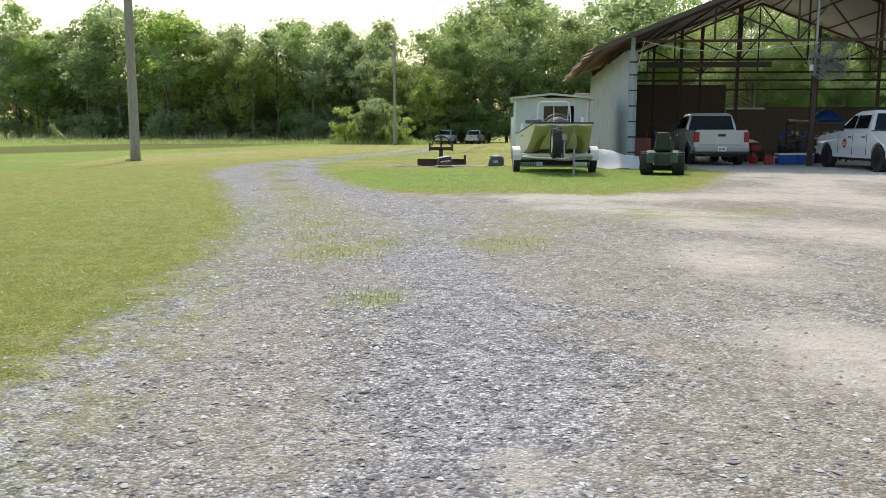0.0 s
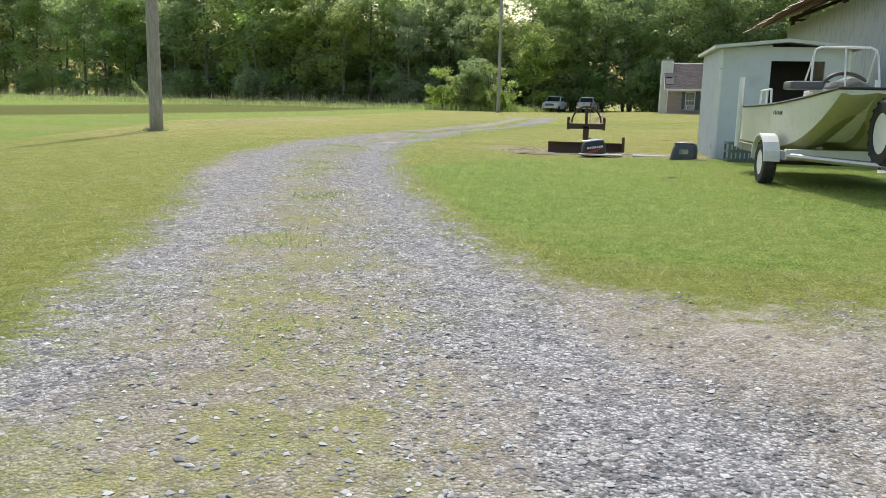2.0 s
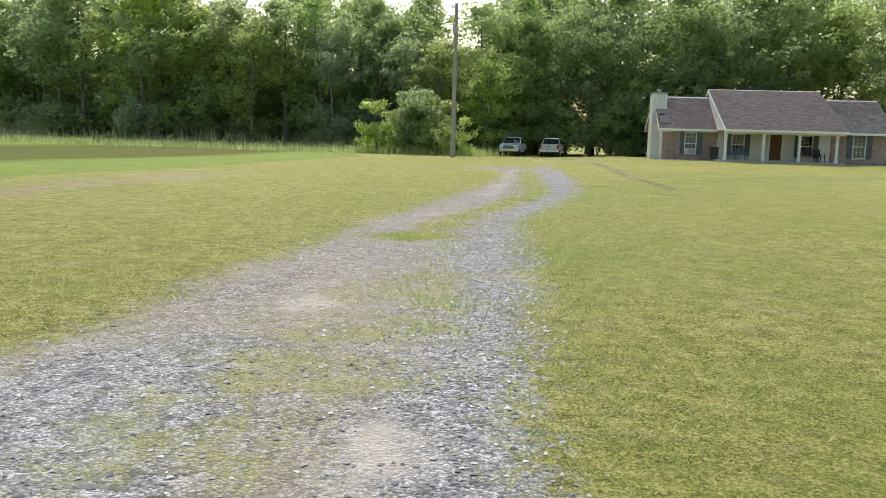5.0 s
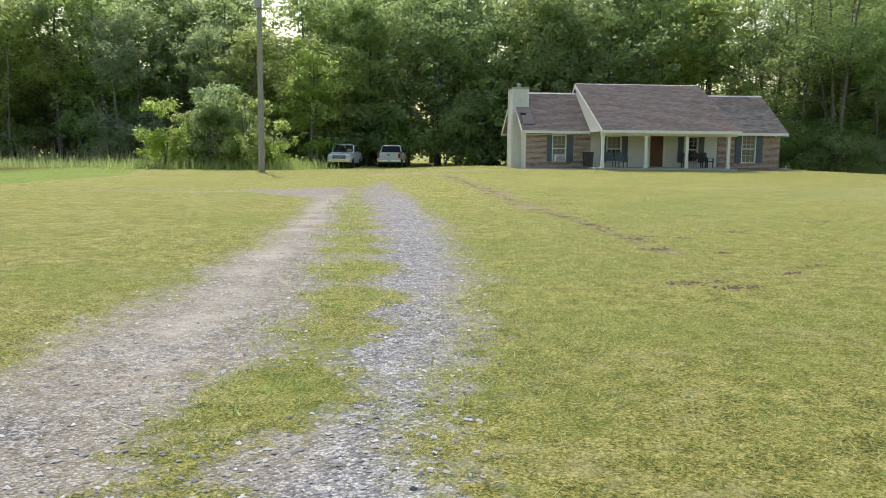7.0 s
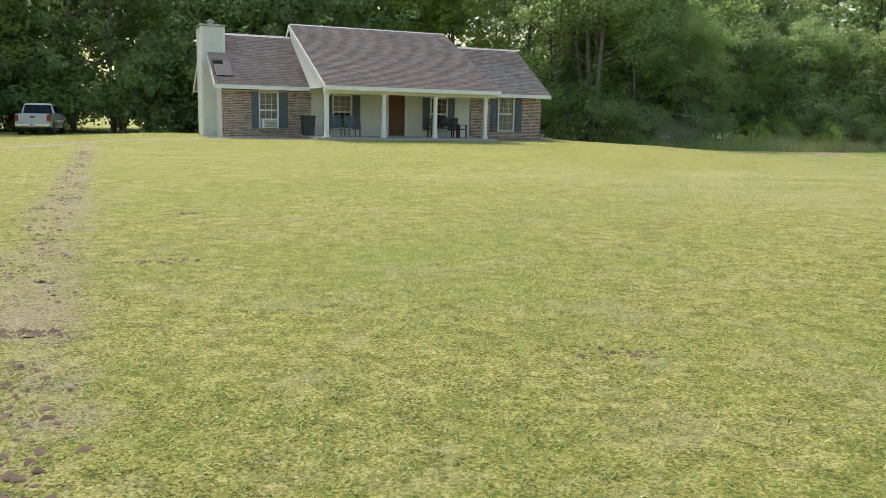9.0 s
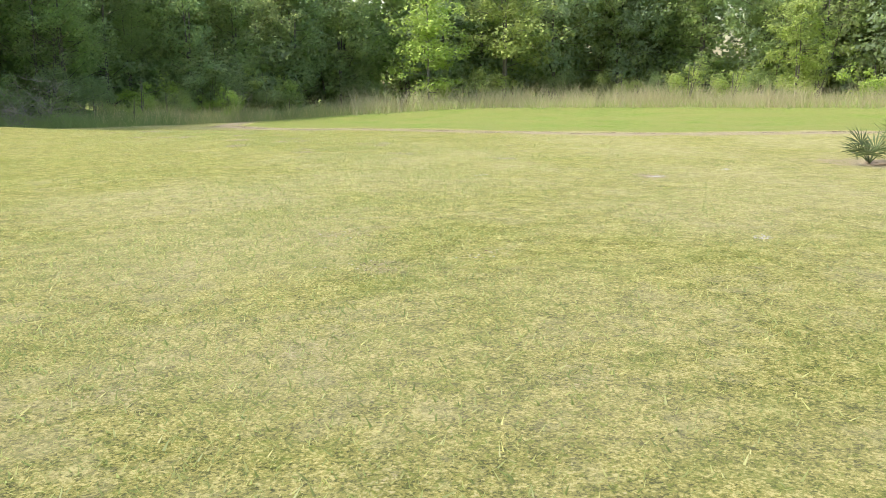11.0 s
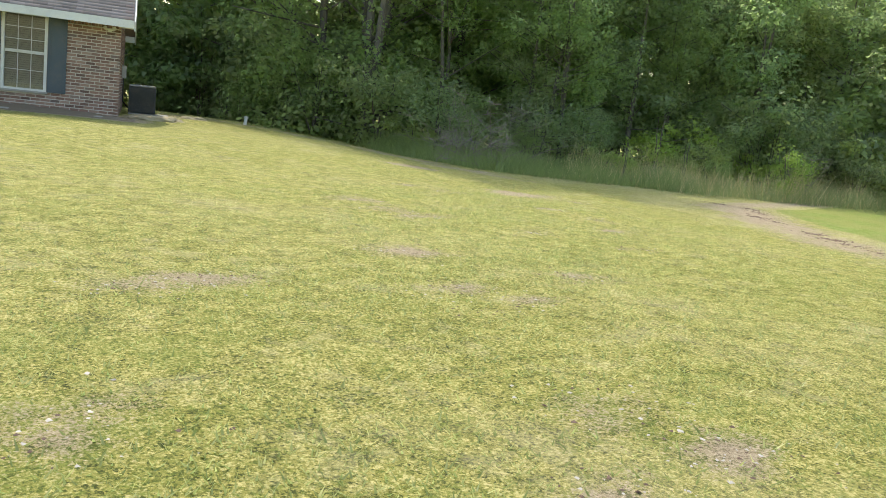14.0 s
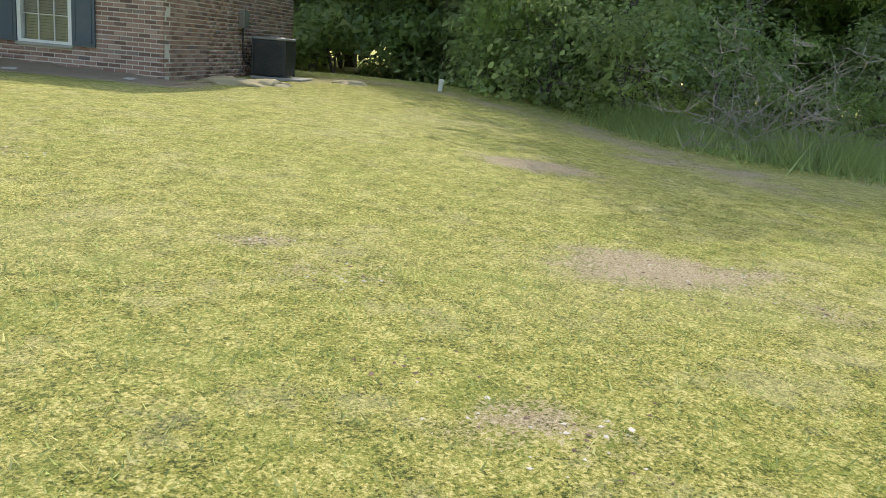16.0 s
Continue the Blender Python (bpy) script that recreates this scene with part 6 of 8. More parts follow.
def pickup(label, at, paint_mat, bumper_mat, group="parked pickups", emblem=False, plate=True):
    """A crew-cab pickup; its nose points to +y."""
    t = thing("pickup_truck", label, "truck", at, group)
    fw, rw = 1.85, -1.80
    lower = [(-2.82, 0.55), (-2.25, 0.48)] + [(y, z) for y, z in reversed(arch(rw, 0.47))] + [(-1.2, 0.40), (1.25, 0.40)] + [(y, z) for y, z in reversed(arch(fw, 0.47))] + [(2.45, 0.48), (2.82, 0.52),
             (2.86, 0.95), (2.78, 1.10), (1.45, 1.20), (0.95, 1.22), (-1.15, 1.22), (-2.82, 1.24)]
    bm = bmesh.new()
    prism(bm, lower, 0, -0.99, 0.99)
    for v in bm.verts:
        if v.co.z > 1.05:
            v.co.x *= 0.955
        if v.co.y > 2.5:
            v.co.x *= 0.93
        if v.co.z < 0.6:
            v.co.x *= 0.97
    es = [e for e in bm.edges if abs(e.verts[0].co.x - e.verts[1].co.x) < 0.08 and min(e.verts[0].co.z, e.verts[1].co.z) > 0.9]
    bmesh.ops.bevel(bm, geom=es, offset=0.05, segments=3, affect="EDGES")
    body = part("body", bm, paint_mat, t, smooth=False)
    # cab
    base = [(0.98, 1.20), (-1.18, 1.20)]
    bm = bmesh.new()
    levels = [(1.20, 1.20, -1.18, 0.93), (1.45, 0.82, -1.15, 0.88), (1.80, 0.22, -1.05, 0.76), (1.88, 0.02, -0.92, 0.68), (1.905, -0.25, -0.6, 0.5)]
    rings = []
    for z, yf, yb, w in levels:
        rings.append([bm.verts.new(p) for p in ((-w, yb, z), (w, yb, z), (w, yf, z), (-w, yf, z))])
    for a, b in zip(rings, rings[1:]):
        for i in range(4):
            bm.faces.new((a[i], a[(i + 1) % 4], b[(i + 1) % 4], b[i]))
    bm.faces.new(rings[-1])
    cab = part("cab", bm, paint_mat, t)

    def pane(name, pts, out):
        b2 = bmesh.new()
        vs = [b2.verts.new(Vector(p) + Vector(out) * (0.05 if name == "windshield" else 0.03)) for p in pts]
        b2.faces.new(vs)
        bmesh.ops.solidify(b2, geom=b2.faces[:], thickness=0.008)
        part(name, b2, M_CARGLASS, cab, "dark tinted glass")

    pane("windshield", [(-0.86, 1.14, 1.25), (0.86, 1.14, 1.25), (0.72, 0.245, 1.79), (-0.72, 0.245, 1.79)], (0, 0.5, 0.86))
    pane("rear_window", [(-0.83, -1.172, 1.27), (0.83, -1.172, 1.27), (0.71, -1.06, 1.78), (-0.71, -1.06, 1.78)], (0, -1, 0.2))
    for s in (-1, 1):
        pane("side_window", [(s * 0.905, 0.78, 1.32), (s * 0.905, -0.06, 1.32), (s * 0.785, -0.06, 1.73), (s * 0.785, 0.22, 1.73)], (s, 0, 0.3))
        pane("side_window", [(s * 0.905, -0.14, 1.32), (s * 0.905, -0.98, 1.32), (s * 0.785, -0.94, 1.73), (s * 0.785, -0.14, 1.73)], (s, 0, 0.3))
        bm = bmesh.new()
        box(bm, s * 1.0 - 0.11, s * 1.0 + 0.11, 0.70, 0.80, 1.26, 1.46, 0.03)
        box(bm, s * 0.92 - 0.04, s * 0.92 + 0.04, 0.72, 0.78, 1.28, 1.34)
        part("mirror", bm, M_BLACK, cab)
        for y in (-0.10, 0.95, -1.05):
            part("door_seam", boxed(s * 0.985 - 0.006, s * 0.985 + 0.006, y - 0.006, y + 0.006, 0.5, 1.14), M_BLACK, body)
        for y in (0.05, -0.9):
            part("door_handle", boxed(s * 0.985 - 0.02, s * 0.985 + 0.02, y, y + 0.16, 1.04, 1.08, 0.008), M_CHROME if not emblem else M_BLACK, body)
        part("tail_light", boxed(s * 0.865 - 0.09, s * 0.865 + 0.09, -2.85, -2.70, 0.82, 1.18, 0.02), M_TAIL, t, "red tail light")
        part("headlight", boxed(s * 0.72 - 0.17, s * 0.72 + 0.17, 2.70, 2.87, 0.84, 1.03, 0.025), M_LAMP, t, "clear headlight")
        for cy in (fw, rw):
            wheel(t, s * 0.87, cy, 0.40, 0.40, 0.25, M_CHROME)
        bm = bmesh.new()
        prism(bm, [(p[0], p[1]) for p in arch(fw, 0.44)] + [(fw - 0.44, 0.3), (fw + 0.44, 0.3)], 0, min(s * 0.62, s * 0.75), max(s * 0.62, s * 0.75))
        prism(bm, [(p[0], p[1]) for p in arch(rw, 0.44)] + [(rw - 0.44, 0.3), (rw + 0.44, 0.3)], 0, min(s * 0.62, s * 0.75), max(s * 0.62, s * 0.75))
        part("wheel_well", bm, M_BLACK, t)
    # ends
    part("tailgate", boxed(-0.76, 0.76, -2.855, -2.81, 0.72, 1.22, 0.02), paint_mat, t)
    part("tailgate_handle", boxed(-0.13, 0.13, -2.875, -2.85, 1.02, 1.11, 0.01), M_BLACK, t)
    part("rear_bumper", boxed(-0.95, 0.95, -2.98, -2.78, 0.48, 0.66, 0.04), bumper_mat, t)
    part("bumper_step", boxed(-0.96, 0.96, -2.985, -2.80, 0.40, 0.49, 0.02), M_BLACK, t)
    part("front_bumper", boxed(-0.93, 0.93, 2.78, 2.97, 0.46, 0.72, 0.05), bumper_mat, t)
    part("grille", boxed(-0.53, 0.53, 2.80, 2.885, 0.76, 1.04, 0.02), M_BLACK, t)
    for i in range(3):
        part("grille_bar", boxed(-0.53, 0.53, 2.885, 2.90, 0.80 + i * 0.09, 0.825 + i * 0.09, 0.004), M_CHROME, t)
    if plate:
        p = part("number_plate", boxed(-0.15, 0.15, -2.995, -2.978, 0.5, 0.66, 0.004), M_WHITE, t)
        for i in range(5):
            part("plate_bar", boxed(-0.11 + i * 0.047, -0.085 + i * 0.047, -2.999, -2.995, 0.54, 0.62), M_BLACK, p)
    part("chassis", boxed(-0.55, 0.55, -2.6, 2.5, 0.3, 0.46), M_BLACK, t)
    part("bed_rail", boxed(-0.93, -0.85, -2.8, -1.2, 1.235, 1.265, 0.01), M_BLACK, t)
    part("bed_rail", boxed(0.85, 0.93, -2.8, -1.2, 1.235, 1.265, 0.01), M_BLACK, t)
    if emblem:
        for s in (-1, 1):
            bm = bmesh.new()
            lathe(bm, [(0, 0), (0.15, 0), (0.15, 0.006), (0, 0.006)], 24, pose(s * 0.986, 0.45, 0.86, 0, 90 * s, 0))
            e = part("door_emblem", bm, M_RED, t, "round red and white door sign")
            bm = bmesh.new()
            box(bm, s * 0.994 - 0.002, s * 0.994 + 0.002, 0.36, 0.54, 0.85, 0.88)
            box(bm, s * 0.994 - 0.002, s * 0.994 + 0.002, 0.39, 0.51, 0.80, 0.825)
            part("sign_bar", bm, M_WHITE, e)
    return t


M_TAIL = paint("red_lens", (0.32, 0.012, 0.012), 0.2, amount=0.1)
M_LAMP = paint("clear_lens", (0.62, 0.64, 0.66), 0.1, amount=0.1)
M_SILVER = paint("silver_car_paint", (0.50, 0.51, 0.51), 0.28, 0.25, amount=0.2, Coat_Weight=0.6)
M_WHITECAR = paint("white_car_paint", (0.76, 0.77, 0.78), 0.3, 0.0, amount=0.15, Coat_Weight=0.6)
M_GREYCAR = paint("pale_grey_car_paint", (0.52, 0.53, 0.55), 0.3, 0.2, amount=0.2, Coat_Weight=0.6)
M_RED = paint("red_paint", (0.42, 0.03, 0.02), 0.45, amount=0.3)

pickup("silver pickup with a chrome bumper, parked nose-in under the barn", pose(-11.42, -59.45, BASE + 0.03), M_SILVER, M_STEEL)
pickup("white work pickup with a round door sign", pose(-6.93, -64.6, BASE - 0.01, 0, 0, 3), M_WHITECAR, M_CHROME, emblem=True)
pickup("white pickup facing the lawn at the wood's edge", pose(-27.6, 11.8, flat_z(-27.6, 11.8) - 0.01, 0, 0, 172) @ Matrix.Scale(0.9, 4), M_WHITECAR, M_CHROME)
pickup("pale grey pickup seen from behind at the wood's edge", pose(-24.0, 13.8, flat_z(-24.0, 13.8) - 0.01, 0, 0, -8) @ Matrix.Scale(0.9, 4), M_GREYCAR, M_CHROME)


# ---- boat on its trailer ----
def build_boat():
    # local frame: bow towards +y
    root = pose(-17.55, -67.9, flat_z(-17.55, -67.9), 0, 0, 184)
    b = thing("motor_boat", "pale green open motor boat standing on a trailer", "boat", root @ pose(0, 0, 0.0))
    st = np.linspace(0, 1, 21)

    def half(s):
        return 0.95 * (1 - 0.16 * max(0, (s - 0.5) / 0.5) ** 2.5)

    def gunwale(s):
        return 1.16 + 0.06 * s + 0.20 * s ** 3

    shape = [(0, 0), (0.16, 0.03), (0.40, 0.16), (0.62, 0.06), (0.80, 0.03), (0.95, 0.13)]
    sections = []
    for s in st:
        up = max(0, (s - 0.45) / 0.55) ** 2.3
        w, gun, y = half(s), gunwale(s), -3.0 + 4.9 * s
        keel = 0.42 + (gun - 0.10 - 0.42) * up
        under = [(f * w, y, keel + dz * (1 - 0.75 * up)) for f, dz in shape]
        floor = max(0.68, keel + 0.06)
        inside = [(w, y, gun), (w - 0.10, y, gun + 0.015), (w - 0.13, y, gun - 0.04), (w * 0.8 - 0.1, y, min(floor, gun - 0.06)), (0, y, min(floor, gun - 0.06))]
        sections.append((under, [under[-1], (w * 0.985, y, (under[-1][2] + gun) / 2), (w, y, gun)], inside))
    for which, name, mat, text in ((0, "hull_bottom", M_BOTTOM, "olive hull bottom with two darker tunnels"), (1, "topside", M_HULL, "cream weathered topside"), (2, "deck", M_HULL, "pale inner deck")):
        bm = bmesh.new()
        for sg in (1, -1):
            grid = [[bm.verts.new((sg * x, y, z)) for x, y, z in sec[which]] for sec in sections]
            for a, c in zip(grid, grid[1:]):
                for i in range(len(a) - 1):
                    q = (a[i], a[i + 1], c[i + 1], c[i])
                    bm.faces.new(q if sg > 0 else q[::-1])
        if which == 1:
            for sec in (sections[0], sections[-1]):
                ring = sec[0][:-1] + sec[1] + [(0, sec[1][-1][1], sec[1][-1][2])]
                for sg in (1, -1):
                    bm.faces.new([bm.verts.new((sg * x, y, z)) for x, y, z in ring])
        bmesh.ops.remove_doubles(bm, verts=bm.verts[:], dist=0.002)
        part(name, bm, mat, b, text, True)
    bm = bmesh.new()
    rail = []
    for k in (0, 1):
        pts = []
        for s in st:
            y = -3.0 + 4.9 * s
            w = half(s)
            pts.append(((1 - 2 * k) * (w + 0.005), y, gunwale(s) - 0.01))
        rail.append(pts)
    tube(bm, rail[0] + rail[1][::-1], 0.02, 6)
    part("rub_rail", bm, M_BLACK, b, "dark rub rail")
    con = part("console", boxed(-0.45, 0.45, -0.9, -0.35, 0.6, 1.42, 0.04), M_WHITE, b, "white steering console")
    bm = bmesh.new()
    tube(bm, [(-0.50, -0.35, 1.4), (-0.47, -0.46, 1.93), (-0.44, -0.485, 2.03), (-0.36, -0.5, 2.07), (0.36, -0.5, 2.07), (0.44, -0.485, 2.03), (0.47, -0.46, 1.93), (0.50, -0.35, 1.4)], 0.017, 8)
    for p, q in (((0, -0.35, 1.4), (0, -0.5, 2.07)), ((-0.50, -0.35, 1.42), (0.50, -0.35, 1.42)), ((-0.44, -0.485, 2.03), (-0.47, -0.88, 1.44)), ((0.44, -0.485, 2.03), (0.47, -0.88, 1.44))):
        rod(bm, p, q, 0.014)
    part("windshield_frame", bm, M_WHITE, con, "white tubular windshield frame")
    g = part("windshield", boxed(-0.48, 0.48, -0.44, -0.432, 1.44, 1.97), M_GLASS, con, "clear curved windshield")
    bm = bmesh.new()
    tube(bm, [(0.16 * math.cos(a), 0, 0.16 * math.sin(a)) for a in np.linspace(0, 6.283, 20, False)], 0.018, 6, True)
    rod(bm, (-0.16, 0, 0), (0.16, 0, 0), 0.012)
    sw = part("steering_wheel", bm, M_BLACK, con)
    sw.matrix_local = pose(0.1, -0.98, 1.42, -25)
    for x in (-0.45, 0.35):
        part("seat", boxed(x - 0.27, x + 0.27, 0.15, 0.7, 1.12, 1.36, 0.06), M_SEAT, b, "grey padded seat")
    bm = bmesh.new()
    lathe(bm, [(0, 0.19), (0.14, 0.18), (0.27, 0.12), (0.35, 0.04), (0.36, 0), (0.0, 0.0)], 24, pose(-0.16, -0.7, 1.43) @ Matrix.Diagonal((1.0, 0.6, 1, 1)))
    for v in bm.verts:
        v.co.z += 0.02 * math.sin(v.co.x * 19 + v.co.y * 11) * (v.co.z > 1.46)
    cover = part("cover", bm, M_SEAT, b, "grey folded cover on the console")
    bm = bmesh.new()
    tube(bm, [(-0.16 + 0.35 * math.cos(a), -0.86 - 0.05 * math.sin(a), 1.45 + 0.25 * math.sin(a)) for a in np.linspace(0, math.pi, 15)], 0.032, 8)
    part("hoop", bm, M_BLACK, cover, "black padded hoop")
    part("seat_cushion", boxed(0.36, 0.84, -0.62, -0.16, 1.42, 1.55, 0.045), M_SEAT, b, "dark flat seat cushion")
    for sg in (-1, 1):
        bm = bmesh.new()
        tube(bm, [(sg * 0.86, -1.9, 1.18), (sg * 0.86, -1.85, 1.42), (sg * 0.86, -1.2, 1.44), (sg * 0.86, -1.15, 1.2)], 0.018, 6)
        rod(bm, (sg * 0.86, -1.5, 1.2), (sg * 0.86, -1.5, 1.43), 0.015)
        part("side_rail", bm, M_WHITE, b, "low white hand rail")
        bm = bmesh.new()
        for k in range(6):
            box(bm, -0.03, 0.03, -0.6 + k * 0.09, -0.55 + k * 0.09, 1.02, 1.08)
        part("lettering_bar", bm, M_BLACK, b, "small dark lettering bars").matrix_local = pose(sg * 0.915, 0.0, 0.02)
    # trailer
    t = thing("boat_trailer", "galvanised boat trailer with white mudguards", "trailer", root)
    bm = bmesh.new()
    for s in (-1, 1):
        box(bm, s * 0.98 - 0.04, s * 0.98 + 0.04, -2.6, 0.6, 0.40, 0.52)
        rod(bm, (s * 0.98, 0.6, 0.46), (0.0, 2.9, 0.46), 0.045)
    for y in (-2.5, -1.2, 0.55):
        box(bm, -0.98, 0.98, y - 0.04, y + 0.04, 0.40, 0.50)
    part("frame", bm, M_STEEL, t, "steel frame")
    part("cross_bar", boxed(-1.02, 1.02, 0.5, 0.62, 0.42, 0.56, 0.01), M_WHITE, t)
    bm = bmesh.new()
    rod(bm, (-1.2, -0.1, 0.33), (1.2, -0.1, 0.33), 0.035)
    part("axle", bm, M_RUST, t)
    for s in (-1, 1):
        wheel(t, s * 1.12, -0.1, 0.32, 0.32, 0.19, M_WHITE)
        bm = bmesh.new()
        prism(bm, [(-0.1 + 0.42 * math.cos(a), 0.36 + 0.40 * math.sin(a)) for a in np.linspace(0, math.pi, 9)] + [(-0.1 + 0.39 * math.cos(a), 0.36 + 0.37 * math.sin(a)) for a in np.linspace(math.pi, 0, 9)], 0, min(s * 1.02, s * 1.25), max(s * 1.02, s * 1.25))
        part("mudguard", bm, M_WHITE, t, "white mudguard")
        bm = bmesh.new()
        rod(bm, (s * 1.12, -2.2, 0.45), (s * 1.12, -2.2, 1.65), 0.045, 0.045, 10)
        part("guide_post", bm, M_WHITE, t, "white plastic guide post")
        bm = bmesh.new()
        box(bm, s * 0.5 - 0.05, s * 0.5 + 0.05, -2.5, 0.4, 0.52, 0.60)
        part("bunk", bm, M_BOARD, t)
    bm = bmesh.new()
    rod(bm, (0, 2.05, 0.46), (0, 1.95, 1.05), 0.045)
    box(bm, -0.09, 0.09, 1.85, 2.05, 0.95, 1.1)
    rod(bm, (0.05, 2.0, 1.05), (0.3, 2.0, 1.08), 0.015)
    part("winch_post", bm, M_STEEL, t)
    wheel(t, 0.22, 2.15, 0.86, 0.43, 0.24, M_WHITE)
    bm = bmesh.new()
    rod(bm, (-0.22, 2.5, 0.02), (-0.22, 2.5, 0.75), 0.03)
    lathe(bm, [(0.09, 0), (0.09, 0.015), (0.02, 0.03)], 12, pose(-0.22, 2.5, 0.0))
    part("jack", bm, M_STEEL, t)
    bm = bmesh.new()
    lathe(bm, [(0.035, -0.1), (0.05, 0), (0.035, 0.1)], 10, pose(0, 2.95, 0.48, 90))
    part("coupler", bm, M_STEEL, t)


def hull_material(name, top, lobes):
    n = Nodes(name)
    v = n.coords()
    f, g = n.noise(v, 2.0, 5, 0.7), n.noise(v, 14.0, 4, 0.7)
    xyz = n.add("SeparateXYZ", Vector=v)
    x, z = xyz.outputs[0], xyz.outputs[2]
    c = n.mix(n.math("MULTIPLY", n.step(g, 0.5, 0.7), 0.3), top, tuple(a * 0.5 for a in top))
    if lobes:
        # two round-topped lobes of darker olive, either side of the keel
        lobe = n.math("ADD", n.math("POWER", n.math("DIVIDE", n.math("SUBTRACT", n.math("ABSOLUTE", x), 0.42), 0.30), 2.0), n.math("POWER", n.math("DIVIDE", n.math("SUBTRACT", z, 0.55), 0.52), 2.0))
        c = n.mix(n.step(lobe, 1.06, 0.94), c, (0.25, 0.25, 0.105))
    c = n.mix(n.math("MULTIPLY", n.step(f, 0.5, 0.7), 0.3), c, tuple(a * 0.7 for a in top))
    return n.surface(c, 0.45, 0.0, n.bump(g, 0.003))


M_HULL = hull_material("weathered_cream_gelcoat", (0.62, 0.62, 0.53), False)
M_BOTTOM = hull_material("olive_hull_bottom", (0.43, 0.42, 0.24), True)
M_SEAT = paint("charcoal_vinyl", (0.10, 0.10, 0.105), 0.6, amount=0.3)
build_boat()


# ---- riding mower ----
def mower(label, at, hood, seat):
    t = thing("riding_mower", label, "mower", at)
    bm = bmesh.new()
    hood_line = [(0.2, 0.44), (1.08, 0.44), (1.10, 0.60), (1.04, 0.72), (0.85, 0.80), (0.5, 0.87), (0.24, 0.90), (0.2, 0.86)]
    prism(bm, hood_line, 0, -0.25, 0.25)
    bmesh.ops.bevel(bm, geom=bm.edges[:], offset=0.03, segments=2, affect="EDGES")
    part("hood", bm, hood, t, smooth=False)
    part("dash", boxed(-0.2, 0.2, 0.08, 0.24, 0.5, 0.96, 0.04), M_BLACK, t)
    for s in (-1, 1):
        bm = bmesh.new()
        outer = [(-0.32 + 0.38 * math.cos(a), 0.29 + 0.36 * math.sin(a)) for a in np.linspace(0.25, math.pi - 0.1, 11)]
        inner = [(-0.32 + 0.35 * math.cos(a), 0.29 + 0.33 * math.sin(a)) for a in np.linspace(math.pi - 0.1, 0.25, 11)]
        prism(bm, outer + inner, 0, min(s * 0.2, s * 0.40), max(s * 0.2, s * 0.40))
        part("fender", bm, hood, t, "dusty rounded rear fender")
    part("grille", boxed(-0.2, 0.2, 1.05, 1.075, 0.5, 0.78, 0.01), M_BLACK, t)
    part("chassis", boxed(-0.2, 0.2, -0.55, 1.0, 0.28, 0.46, 0.02), M_BLACK, t)
    part("fender_deck", boxed(-0.36, 0.36, -0.6, 0.02, 0.50, 0.60, 0.035), hood, t)
    part("foot_board", boxed(-0.45, 0.45, 0.0, 0.35, 0.34, 0.38, 0.01), M_BLACK, t)
    part("seat", boxed(-0.24, 0.24, -0.42, 0.03, 0.62, 0.74, 0.045), seat, t)
    bm = boxed(-0.21, 0.21, -0.52, -0.40, 0.64, 1.13, 0.055)
    for v in bm.verts:
        v.co.x *= 1 - 0.28 * max(0, (v.co.z - 0.9) / 0.23)
        v.co.y -= 0.10 * (v.co.z - 0.64)
    part("seat_back", bm, seat, t, "tall dark green seat back")
    for s in (-1, 1):
        wheel(t, s * 0.41, -0.32, 0.31, 0.31, 0.31, hood)
        wheel(t, s * 0.38, 0.82, 0.19, 0.19, 0.16, hood)
    bm = bmesh.new()
    tube(bm, [(0.17 * math.cos(a), 0, 0.17 * math.sin(a)) for a in np.linspace(0, 6.283, 18, False)], 0.016, 6, True)
    rod(bm, (0, 0.02, 0), (0, 0.3, -0.25), 0.02)
    sw = part("steering_wheel", bm, M_BLACK, t)
    sw.matrix_local = pose(0, 0.2, 0.98, -60)
    bm = bmesh.new()
    prism(bm, [(-0.62, 0.05), (0.55, 0.05), (0.62, 0.35), (0.45, 0.72), (-0.4, 0.72), (-0.62, 0.4)], 2, 0.10, 0.24)
    part("mower_deck", bm, hood, t)
    part("hitch_plate", boxed(-0.2, 0.2, -0.66, -0.55, 0.25, 0.5, 0.01), M_BLACK, t)
    return t


M_GREEN = paint("tractor_green", (0.04, 0.085, 0.035), 0.6, dirt=(0.22, 0.19, 0.14), amount=0.7, scale=5)
M_GREENSEAT = paint("dark_green_vinyl", (0.018, 0.03, 0.018), 0.55, amount=0.4)
mower("dusty green riding mower parked on the grass", pose(-14.53, -68.6, flat_z(-14.5, -68.6), 0, 0, -12) @ Matrix.Scale(1.05, 4), M_GREEN, M_GREENSEAT)
mower("red riding mower standing under the barn roof", pose(-9.3, -56.8, BASE + 0.03, 0, 0, 200), M_RED, M_SEAT)
mower("old dark riding mower among tools in the barn", pose(-7.3, -57.2, BASE + 0.03, 0, 0, 170), M_GREENSEAT, M_SEAT)


